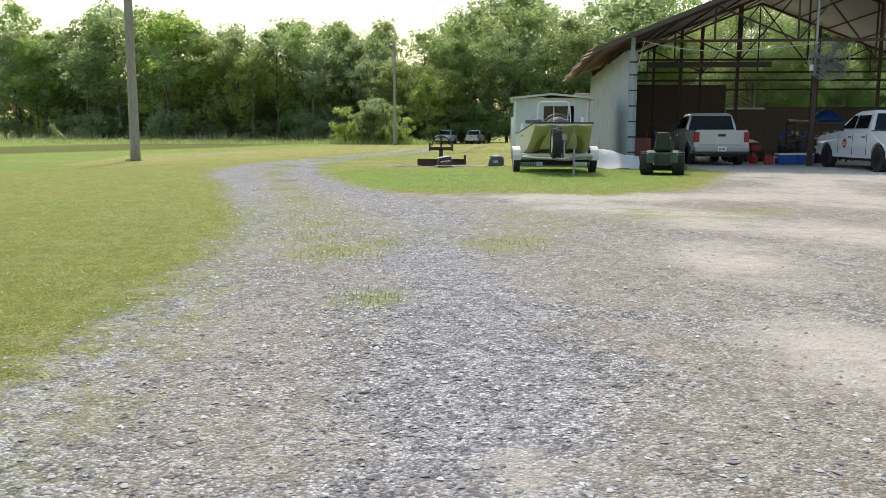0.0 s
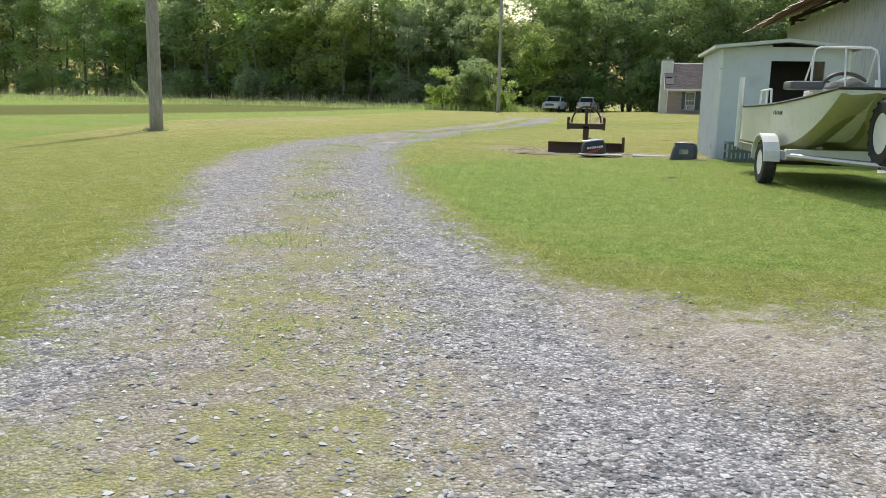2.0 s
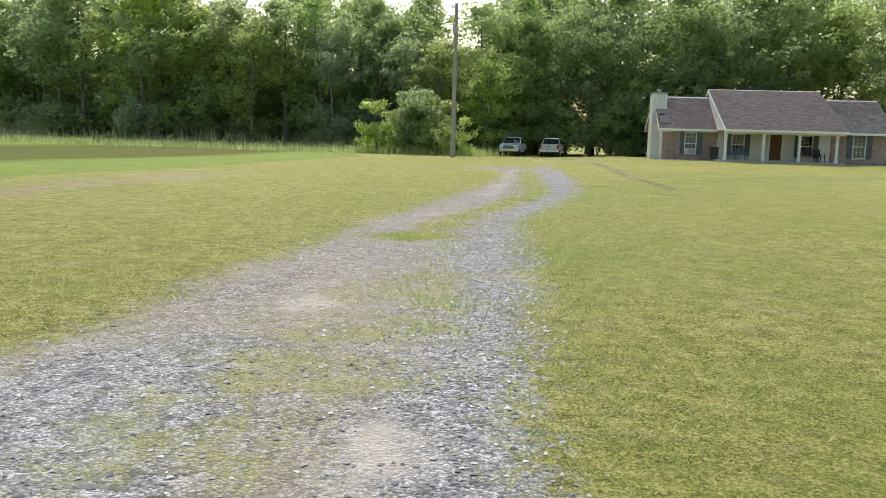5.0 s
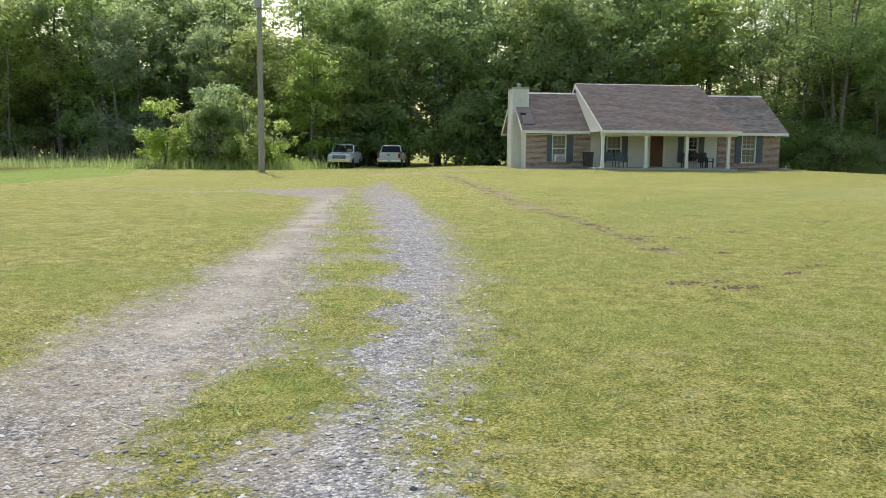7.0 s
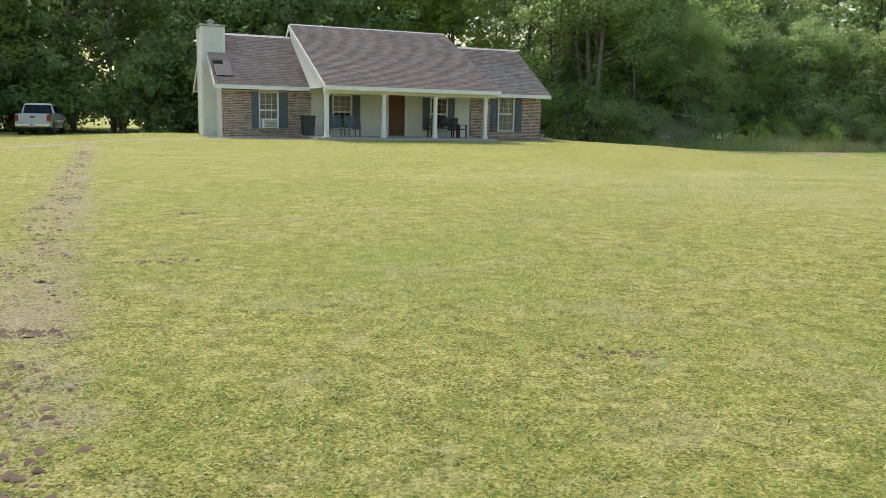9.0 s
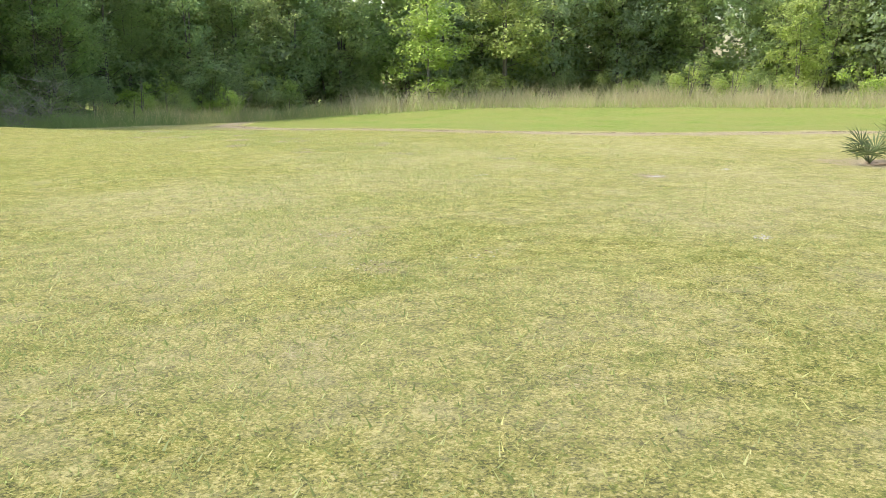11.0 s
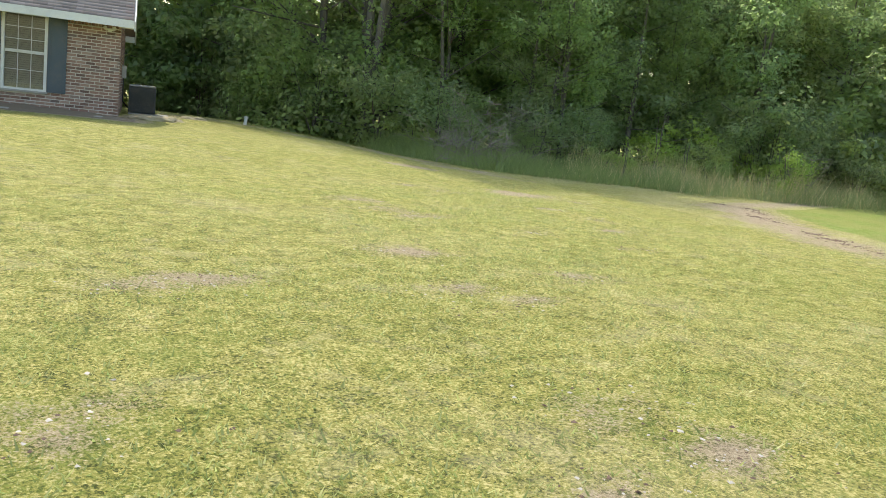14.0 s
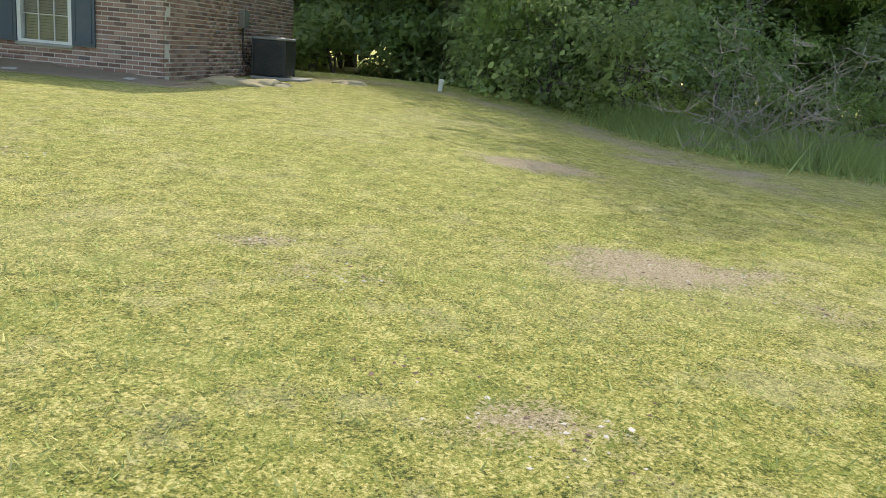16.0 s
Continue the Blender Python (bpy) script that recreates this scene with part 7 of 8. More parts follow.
# ---- things on the grass by the shed ----
def build_grader():
    t = thing("grader_blade", "rusty tractor grader blade with a three-point hitch", "implement", pose(-21.7, -59.2, flat_z(-21.4, -61.2)) @ Matrix.Diagonal((1.04, 1.04, 1.15, 1)))
    bm = bmesh.new()
    prof = [(-0.06 + 0.09 * math.cos(a), 0.13 + 0.13 * math.sin(a)) for a in np.linspace(-1.45, 1.45, 9)]
    prism(bm, prof + [(y - 0.02, z) for y, z in reversed(prof)], 0, -0.93, 0.95)
    part("blade", bm, M_RUST, t, "curved rusty mouldboard")
    part("end_plate", boxed(0.90, 0.97, -0.24, 0.12, 0.0, 0.40, 0.01), M_RUST, t)
    bm = bmesh.new()
    box(bm, -0.07, 0.07, -0.10, 0.06, 0.22, 0.62)
    box(bm, -0.035, 0.035, -0.06, 0.0, 0.6, 1.06)
    part("mast", bm, M_RUST, t)
    part("cross_bar", boxed(-0.45, 0.45, -0.10, 0.03, 0.56, 0.68, 0.01), M_RUST, t)
    for s in (-1, 1):
        part("hitch_lug", boxed(s * 0.44 - 0.035, s * 0.44 + 0.035, -0.12, 0.05, 0.54, 0.82, 0.01), M_RUST, t)
        bm = bmesh.new()
        rod(bm, (s * 0.40, -0.16, 0.72), (s * 0.40, 0.10, 0.72), 0.03)
        part("hitch_pin", bm, M_STEEL, t)
    bm = bmesh.new()
    arc = [(0.36 * math.cos(a), -0.03, 0.70 + 0.36 * math.sin(a)) for a in np.linspace(0, math.pi, 17)]
    tube(bm, arc, 0.024, 6)
    part("arch", bm, M_RUST, t, "bent steel hitch arch")
    bm = bmesh.new()
    for i in range(9):
        z = 0.98 - i * 0.045
        tube(bm, [(0.09 + 0.012 * math.cos(a) * (i % 2), -0.09 + 0.012 * math.cos(a) * ((i + 1) % 2), z + 0.026 * math.sin(a)) for a in np.linspace(0, 6.283, 8, False)], 0.005, 4, True)
    part("chain", bm, M_STEEL, t)
    bm = bmesh.new()
    rod(bm, (-0.0, 0.0, 0.34), (0.2, 1.0, 0.25), 0.05)
    part("draw_beam", bm, M_RUST, t)


def cowl(label, at, shell, lid, stripe=None, bars=False, number=""):
    """The cover of an outboard motor."""
    t = thing("outboard_cowl", label, "motor cover", at, "outboard motor covers")
    bm = bmesh.new()
    levels = [(0.0, 0.30, 0.22), (0.06, 0.31, 0.23), (0.28, 0.29, 0.22), (0.38, 0.25, 0.19), (0.43, 0.17, 0.13), (0.45, 0.06, 0.05)]
    rings = []
    for z, a, b in levels:
        rings.append([bm.verts.new((a * math.copysign(abs(math.cos(u)) ** 0.55, math.cos(u)) + 0.1 * z, b * math.copysign(abs(math.sin(u)) ** 0.55, math.sin(u)), z)) for u in np.linspace(0, 6.283, 24, False)])
    for p, q in zip(rings, rings[1:]):
        for i in range(24):
            bm.faces.new((p[i], p[(i + 1) % 24], q[(i + 1) % 24], q[i]))
    bm.faces.new(rings[-1])
    bm.faces.new(rings[0][::-1])
    s = part("shell", bm, shell, t, smooth=True)
    bm = bmesh.new()
    box(bm, -0.22, 0.24, -0.17, 0.17, 0.385, 0.425, 0.015)
    part("lid", bm, lid, t)
    part("band", boxed(-0.31, 0.32, -0.235, 0.235, 0.03, 0.06, 0.008), lid, t)
    if stripe:
        bm = bmesh.new()
        prism(bm, [(-0.28, 0.09), (0.05, 0.13), (0.2, 0.22), (0.02, 0.18), (-0.28, 0.13)], 1, -0.243, -0.222)
        part("stripe", bm, stripe, t, "red stripe")
    if bars:
        bm = bmesh.new()
        for i in range(7):
            x = -0.17 + i * 0.058
            prism(bm, [(x, 0.215), (x + 0.036, 0.22), (x + 0.046, 0.272), (x + 0.01, 0.267)], 1, -0.236, -0.215)
        part("lettering_bar", bm, M_WHITE, t, "pale raised lettering bars")
    if number:
        cu = bpy.data.curves.new("number", "FONT")
        cu.body, cu.size, cu.extrude, cu.align_x = number, 0.15, 0.004, "CENTER"
        dg = new("lettering_tmp", cu)
        me = bpy.data.meshes.new_from_object(dg.evaluated_get(bpy.context.evaluated_depsgraph_get()))
        bpy.data.objects.remove(dg)
        me.materials.append(M_WHITE)
        o = new("number_lettering", me)
        o.parent = t
        o.matrix_local = pose(0, -0.237, 0.17, 90)


build_grader()
M_CHARCOAL = paint("charcoal_cowl", (0.06, 0.065, 0.07), 0.4, amount=0.4)
cowl("black outboard motor cover with a white top and red stripe", pose(-21.45, -60.3, flat_z(-21.2, -62.7), 0, -8, 12), M_BLACK, M_WHITE, M_RED, True)
cowl("grey outboard motor cover marked 150", pose(-19.42, -62.0, flat_z(-19.3, -62.7), 0, 0, -6) @ Matrix.Scale(0.94, 4), M_CHARCOAL, M_CHARCOAL, number="150")


# ---- clutter in the barn ----
def cooler(at, body, label):
    t = thing("cooler", label, "cooler", at, "coolers")
    part("body", boxed(-0.32, 0.32, -0.2, 0.2, 0, 0.34, 0.03), body, t)
    part("lid", boxed(-0.335, 0.335, -0.215, 0.215, 0.34, 0.42, 0.025), M_WHITE, t, "white lid")
    for s in (-1, 1):
        part("handle", boxed(s * 0.335 - 0.02, s * 0.335 + 0.02, -0.1, 0.1, 0.24, 0.28, 0.008), M_WHITE, t)


M_BLUE = paint("blue_plastic", (0.02, 0.085, 0.34), 0.4, amount=0.25)
cooler(pose(-8.75, -60.9, BASE + 0.03, 0, 0, 5), M_BLUE, "blue picnic cooler with a white lid")
cooler(pose(-8.05, -60.7, BASE + 0.03, 0, 0, -4), M_BLUE, "second blue cooler on the barn floor")


def red_can(at):
    t = thing("fuel_can", "red plastic fuel can on the barn floor", "fuel can", at, "fuel cans")
    part("body", boxed(-0.16, 0.16, -0.1, 0.1, 0, 0.3, 0.035), M_RED, t)
    bm = bmesh.new()
    tube(bm, [(-0.1, 0, 0.29), (-0.08, 0, 0.37), (0.06, 0, 0.37), (0.1, 0, 0.29)], 0.02, 6)
    part("handle", bm, M_RED, t)
    bm = bmesh.new()
    rod(bm, (0.12, 0, 0.3), (0.17, 0, 0.4), 0.022)
    part("cap", bm, M_BLACK, t)


red_can(pose(-9.35, -60.9, BASE + 0.03))
red_can(pose(-9.7, -60.2, BASE + 0.03, 0, 0, 40))


def work_bench(x, y, wide, label):
    t = thing("work_bench", label, "bench", pose(x, y, BASE + 0.03))
    part("top", boxed(-wide / 2, wide / 2, -0.3, 0.3, 0.84, 0.9, 0.008), M_BROWN, t)
    part("shelf", boxed(-wide / 2 + 0.05, wide / 2 - 0.05, -0.26, 0.26, 0.25, 0.29), M_BROWN, t)
    for sx in (-1, 1):
        for sy in (-1, 1):
            part("leg", boxed(sx * (wide / 2 - 0.06) - 0.04, sx * (wide / 2 - 0.06) + 0.04, sy * 0.24 - 0.04, sy * 0.24 + 0.04, 0, 0.84), M_BROWN, t)
    return t


rb = random.Random(5)
for bx, by, bw in ((-6.0, -55.2, 2.6), (-3.2, -55.4, 2.4), (-8.8, -49.0, 2.4), (-12.6, -48.6, 2.6)):
    work_bench(bx, by, bw, "rough wooden work bench against the barn wall")
    for k in range(6):
        w, h = rb.uniform(0.12, 0.3), rb.uniform(0.12, 0.45)
        x = bx - bw / 2 + 0.2 + k * (bw - 0.4) / 5
        o = part("tool_box", boxed(-w / 2, w / 2, -0.12, 0.12, 0, h, 0.015), rb.choice([M_RED, M_STEEL, M_BLACK, M_BOARD, M_BLUE]))
        o.matrix_world = pose(x, by + rb.uniform(-0.1, 0.1), BASE + 0.93, 0, 0, rb.uniform(-20, 20))
        tagged(o, "small box of tools on the work bench", "box", "boxes on the bench")


def tarp():
    bm = bmesh.new()
    g = []
    for j in range(9):
        r = []
        for i in range(13):
            u, v = i / 12 - 0.5, j / 8 - 0.5
            z = 0.55 * max(0, 1 - (abs(u) * 1.9) ** 2) * max(0, 1 - (abs(v) * 1.95) ** 2) + 0.05 * math.sin(i * 2.1) * math.cos(j * 1.7)
            r.append(bm.verts.new((u * 2.2, v * 1.2, z + 0.02)))
        g.append(r)
    for j in range(8):
        for i in range(12):
            bm.faces.new((g[j][i], g[j][i + 1], g[j + 1][i + 1], g[j + 1][i]))
    bmesh.ops.solidify(bm, geom=bm.faces[:], thickness=0.012)
    return bm


rack = thing("storage_rack", "dark steel storage rack in the barn", "rack", pose(-6.3, -56.9, BASE + 0.03))
for sx in (-1, 1):
    for sy in (-1, 1):
        part("upright", boxed(sx * 1.05 - 0.03, sx * 1.05 + 0.03, sy * 0.5 - 0.03, sy * 0.5 + 0.03, 0, 1.6), M_RUST, rack)
for z in (0.4, 1.0, 1.55):
    part("shelf", boxed(-1.08, 1.08, -0.53, 0.53, z, z + 0.05), M_BROWN, rack)
tp = tagged(part("blue_tarp", tarp(), M_BLUE, None, smooth=True), "crumpled blue tarpaulin heaped on a rack", "tarpaulin")
tp.matrix_world = pose(-5.95, -56.9, BASE + 1.63) @ Matrix.Diagonal((0.62, 0.8, 0.9, 1))
poles = thing("folded_canopy_frame", "pale folded canopy poles lying across the rack", "canopy frame", pose(-6.7, -57.1, BASE + 1.64))
for k, (a, b) in enumerate((((-0.9, -0.2, 0.1), (0.5, 0.1, 0.02)), ((-0.75, 0.1, 0.02), (0.6, -0.15, 0.12)), ((-0.8, -0.05, 0.05), (0.4, 0.2, 0.04)))):
    bm = bmesh.new()
    rod(bm, a, b, 0.022)
    part("pole", bm, M_BOARD, poles)
for x, y, r, h in ((-9.9, -58.4, 0.3, 0.62), (-7.5, -59.0, 0.29, 0.86), (-6.9, -59.4, 0.29, 0.86)):
    drum = thing("steel_drum", "dark steel drum standing on the barn floor", "drum", pose(x, y, BASE + 0.03), "drums")
    bm = bmesh.new()
    lathe(bm, [(0, 0), (r, 0), (r, h * 0.32), (r + 0.012, h * 0.33), (r, h * 0.34), (r, h * 0.66), (r + 0.012, h * 0.67), (r, h * 0.68), (r, h), (r - 0.02, h), (r - 0.02, h - 0.02), (0, h - 0.02)], 20)
    part("drum_body", bm, M_BLACK if h > 0.7 else M_RUST, drum)
    bm = bmesh.new()
    lathe(bm, [(0, h - 0.02), (0.035, h - 0.02), (0.035, h + 0.005), (0, h + 0.005)], 10, pose(r * 0.55, 0, 0))
    part("bung", bm, M_STEEL, drum)

# the yard's things, set down on the rise
YARD_EYE = Vector((-19.9, -86.2, 0.88))
YARD = Matrix.Translation(YARD_EYE) @ Matrix.Scale(0.89, 4) @ Matrix.Translation(-YARD_EYE)
YARD_Z = (YARD @ Vector((-15.0, -60.0, BASE))).z
for ob in [o for o in bpy.data.objects if o not in BEFORE_YARD and o.parent is None]:
    if ob.matrix_world.translation.y > 1:
        continue
    ob.matrix_world = YARD @ ob.matrix_world
    x, y, _ = ob.matrix_world.translation
    if y < -64.6 or (x < -15.5 and y < -60):
        ob.matrix_world = Matrix.Translation((0, 0, ground_z(x, y) - YARD_Z)) @ ob.matrix_world

# ---- far open shelter ----
shelter = thing("open_shelter", "small open shelter with a pale metal roof by woods", "shelter", pose(-105.0, 8.0, ground_z(-105.0, 8.0)))
bm = bmesh.new()
prism(bm, [(-2.6, 2.0), (0, 2.5), (2.6, 2.0), (2.6, 2.08), (0, 2.6), (-2.6, 2.08)], 1, -2.0, 2.0)
part("roof", bm, M_WHITE, shelter, "pale metal roof")
for sx in (-2.3, 2.3):
    for sy in (-1.8, 1.8):
        part("post", boxed(sx - 0.06, sx + 0.06, sy - 0.06, sy + 0.06, -0.1, 2.08), M_BOARD, shelter)

# ---- poles ----
def utility_pole(x, y, tall, r, label, lamp=False):
    t = thing("utility_pole", label, "pole", pose(x, y, ground_z(x, y)))
    bm = bmesh.new()
    lathe(bm, [(r * (1 - 0.3 * i / 12), -0.3 + (tall + 0.3) * i / 12) for i in range(13)], 18)
    part("shaft", bm, M_POLE, t, "weathered grey timber shaft", True)
    if lamp:
        part("transformer_box", boxed(-0.2, 0.12, -0.42, -0.13, tall - 2.1, tall - 1.45, 0.03), M_STEEL, t, "grey box near the top")
        bm = bmesh.new()
        tube(bm, [(0, -0.1, tall - 0.6), (-0.1, -0.5, tall - 0.35), (-0.15, -1.0, tall - 0.3)], 0.03, 6)
        part("lamp_arm", bm, M_STEEL, t)
        bm = bmesh.new()
        lathe(bm, [(0.06, 0.16), (0.1, 0.1), (0.2, 0.0), (0.0, -0.02)], 14, pose(-0.16, -1.05, tall - 0.42))
        part("lamp_head", bm, M_WHITE, t)
    else:
        bm = bmesh.new()
        box(bm, r * 0.7, r * 0.7 + 0.03, -0.02, 0.02, 0.2, tall - 1)
        part("conduit", bm, M_POLE, t)
    return t


utility_pole(-34.55, -58.75, 10.5, 0.205, "thick weathered timber utility pole on the lawn")
utility_pole(-31.5, -5.6, 10.6, 0.17, "far timber utility pole with a small box", True)



def lump(name, at, size, material, label, category, flat=0.6):
    bm = bmesh.new()
    bmesh.ops.create_icosphere(bm, subdivisions=4 if size > 0.3 else 2, radius=1)
    for v in bm.verts:
        v.co *= 1 + 0.26 * noise.noise(v.co * 1.7 + Vector(at) * 3) + 0.14 * noise.noise(v.co * 5.3 + Vector(at)) + 0.07 * noise.noise(v.co * 14.0)
        v.co = Vector((v.co.x * size, v.co.y * size * 0.8, v.co.z * size * flat))
    o = part(name, bm, material, None, smooth=True)
    o.location = at
    return tagged(o, label, category)


M_SOIL = paint("dark_soil", (0.24, 0.18, 0.12), 0.95, dirt=(0.35, 0.28, 0.195), amount=0.5, scale=8, bump=0.01)
M_LITTER = paint("soil_and_litter", (0.36, 0.30, 0.20), 0.95, dirt=(0.20, 0.15, 0.10), amount=0.7, scale=9, bump=0.02)
M_ROCK = paint("pale_rock", (0.48, 0.44, 0.385), 0.9, scale=6, bump=0.006)
for x, y, s in ((-34.75, -58.95, 0.15), (-34.62, -59.03, 0.11)):
    lump("soil_mound", (x, y, ground_z(x, y) + 0.02), s, M_SOIL, "dark lump of soil at the foot of the pole", "soil")
for x, y, s in ((-22.75, -63.0, 0.34), (-22.3, -63.05, 0.3), (-23.2, -61.6, 0.22), (-20.5, -62.7, 0.2), (-19.15, -65.0, 0.16)):
    lump("soil_mound", (x, y, ground_z(x, y) - 0.01), s, M_LITTER, "low heap of soil and litter by the grader blade", "soil", 0.24)
for x, y, s, f in ((-2.25, -0.42, 0.17, 0.2), (-1.35, -0.34, 0.12, 0.2), (-3.9, -0.75, 0.2, 0.3), (-4.35, -0.9, 0.22, 0.75), (-0.25, -0.3, 0.14, 0.25)):
    lump("rock", (x, y, ground_z(x, y) + 0.02), s, M_ROCK, "pale flat rock in front of the brick wall" if y > -2 else "pale flat stone lying in the lawn", "rock", f)

# ---- bare soil banked against the front wall ----
def soil_bank(x0, x1, deep, tall, seed):
    rng = random.Random(seed)
    bm = bmesh.new()
    nx, ny = int((x1 - x0) / 0.14), 7
    grid = []
    for i in range(nx + 1):
        x = x0 + (x1 - x0) * i / nx
        fade = min(1, 4 * min(i, nx - i) / nx)
        line = []
        for j in range(ny + 1):
            y = -deep * j / ny * (0.85 + 0.3 * noise.noise(Vector((x * 0.9, seed, 0)))) + 0.008
            lift = tall * (1 - j / ny) ** 1.2 * fade * (0.75 + 0.6 * noise.noise(Vector((x * 1.7, y * 3, seed)))) + rng.uniform(0, 0.02)
            line.append(bm.verts.new((x, y, ground_z(x, y) + (lift if j < ny else -0.03))))
        grid.append(line)
    for a, b in zip(grid, grid[1:]):
        for j in range(ny):
            bm.faces.new((a[j], b[j], b[j + 1], a[j + 1]))
    return tagged(part("soil_bank", bm, M_SOIL, None, smooth=True), "bare brown soil banked against the brick wall", "soil")


soil_bank(-5.5, 0.55, 0.75, 0.17, 3)
M_STRAW = paint("straw_and_soil", (0.42, 0.35, 0.21), 0.95, dirt=(0.55, 0.47, 0.30), amount=0.7, scale=12, bump=0.02)
for x, y, s in ((0.95, 1.0, 0.55), (1.35, 1.7, 0.45), (2.2, 4.6, 0.4)):
    lump("soil_mound", (x, y, ground_z(x, y) - 0.02), s, M_STRAW, "low mound of soil and dry straw by the wall", "soil", 0.26)

# white drain pipe standing in the lawn
pipe = thing("drain_pipe", "short white plastic drain pipe standing in the grass", "pipe", pose(3.95, 6.4, ground_z(3.95, 6.4), 4, 6))
bm = bmesh.new()
lathe(bm, [(0.055, -0.1), (0.055, 0.2), (0.066, 0.2), (0.066, 0.27), (0.03, 0.28), (0.0, 0.28)], 14)
part("pipe_body", bm, M_WHITE, pipe)


# ---- palmettos on a root mound ----
def palmetto(x, y, seed, tall, label):
    rng = random.Random(seed)
    t = thing("palmetto", label, "palm", pose(x, y, ground_z(x, y)), "palmettos")
    for k in range(7):
        az, el = 51.4 * k + rng.uniform(0, 50), rng.uniform(32, 72)
        ln = tall * rng.uniform(0.3, 0.5)
        d = Vector((math.cos(math.radians(az)) * math.cos(math.radians(el)), math.sin(math.radians(az)) * math.cos(math.radians(el)), math.sin(math.radians(el))))
        tip = d * ln
        bm = bmesh.new()
        tube(bm, [(0, 0, 0.03), d * ln * 0.5 + Vector((0, 0, 0.05)), tip], lambda s: 0.012 - 0.005 * s, 5)
        part("stalk", bm, M_PALM, t)
        vs, fs = [], []
        side = d.cross(Vector((0, 0, 1))).normalized()
        up = side.cross(d).normalized()
        for i in range(14):
            a = math.radians(-105 + 210 * i / 13)
            q = (d * math.cos(a) + side * math.sin(a) + up * 0.12 * rng.uniform(-1, 1)).normalized()
            w = q.cross(up).normalized() * 0.016
            r = tall * rng.uniform(0.42, 0.55) * (1 - 0.25 * abs(a) / 1.9)
            j = len(vs)
            mid = tip + q * r * 0.5 + up * 0.015
            vs += [tip - w * 0.3, tip + w * 0.3, mid + w, tip + q * r - Vector((0, 0, 0.06 * r)), mid - w]
            fs += [(j, j + 1, j + 2, j + 4), (j + 2, j + 3, j + 4, j + 4)]
        fs = [f if len(set(f)) == 4 else f[:3] for f in fs]
        part("fan_leaf", mesh_from("fan_leaf", vs, fs), M_PALM, t, "stiff dark green fan leaf")


M_PALM = leaf_material("palmetto_leaves", (0.028, 0.048, 0.014), (0.10, 0.13, 0.04), 0.2)
for i, (x, y, tall) in enumerate(((1.1, -29.15, 0.85), (2.0, -29.75, 1.1), (2.7, -30.4, 1.15), (1.9, -30.7, 1.1))):
    palmetto(x, y, 20 + i, tall, "dark green palmetto with stiff fan leaves")
for node in M_PALM.node_tree.nodes:
    if node.type == "BSDF_PRINCIPLED":
        node.inputs["Specular IOR Level"].default_value = 0.3
lump("soil_mound", (1.9, -30.0, ground_z(1.9, -30.0) + 0.02), 0.62, M_SOIL, "brown root mound behind the palmettos", "soil", 0.3)
for x, y, s in ((1.35, -29.4, 0.38), (2.3, -30.3, 0.42)):
    lump("soil_mound", (x, y, ground_z(x, y)), s, M_SOIL, "low mound of bare soil under the palmettos", "soil", 0.16)


# ---- on the porch ----
def porch_chair(x, y, turn, material, label):
    t = thing("porch_chair", label, "chair", pose(x, y, 0.09, 0, 0, turn), "porch chairs")
    part("seat", boxed(-0.27, 0.27, -0.26, 0.26, 0.38, 0.43, 0.02), material, t)
    for i in range(5):
        bm = boxed(-0.26 + i * 0.107, -0.26 + i * 0.107 + 0.09, 0, 0.02, 0, 0.55, 0.006)
        part("back_slat", bm, material, t).matrix_local = pose(0, 0.24, 0.42, -12)
    for s in (-1, 1):
        part("arm_rest", boxed(s * 0.29 - 0.045, s * 0.29 + 0.045, -0.28, 0.28, 0.6, 0.63, 0.01), material, t)
        for y2 in (-0.24, 0.22):
            part("leg", boxed(s * 0.27 - 0.025, s * 0.27 + 0.025, y2 - 0.025, y2 + 0.025, 0, 0.6), material, t)


M_BLUEGREY = paint("blue_grey_plastic", (0.10, 0.14, 0.18), 0.5)
porch_chair(-10.6, -1.6, 10, M_BLUEGREY, "blue-grey plastic chair on the porch")
porch_chair(-11.2, -0.9, -15, M_BLUEGREY, "second blue-grey chair near the porch window")
porch_chair(-5.0, -1.0, 20, M_BLACK, "dark chair by the porch post")
bench = thing("porch_bench", "dark wooden bench against the porch wall", "bench", pose(-5.75, -0.75, 0.09))
part("seat", boxed(-0.75, 0.75, -0.25, 0.2, 0.4, 0.45, 0.01), M_BROWN, bench)
for i in range(3):
    part("back_slat", boxed(-0.75, 0.75, 0.2, 0.23, 0.52 + i * 0.14, 0.62 + i * 0.14, 0.006), M_BROWN, bench)
for s in (-1, 1):
    for y2 in (-0.2, 0.2):
        part("leg", boxed(s * 0.68 - 0.035, s * 0.68 + 0.035, y2 - 0.03, y2 + 0.03, 0, 0.9 if y2 > 0 else 0.4), M_BROWN, bench)
grill = thing("grill", "black kettle grill on the porch", "grill", pose(-6.25, -1.9, 0.09))
bm = bmesh.new()
lathe(bm, [(0.0, 0.52), (0.18, 0.55), (0.28, 0.68), (0.29, 0.78), (0.27, 0.9), (0.15, 1.0), (0.0, 1.02)], 20)
part("bowl", bm, M_BLACK, grill, smooth=True)
for k in range(3):
    a = math.radians(120 * k + 20)
    bm = bmesh.new()
    rod(bm, (0.15 * math.cos(a), 0.15 * math.sin(a), 0.58), (0.3 * math.cos(a), 0.3 * math.sin(a), 0.0), 0.014)
    part("leg", bm, M_STEEL, grill)
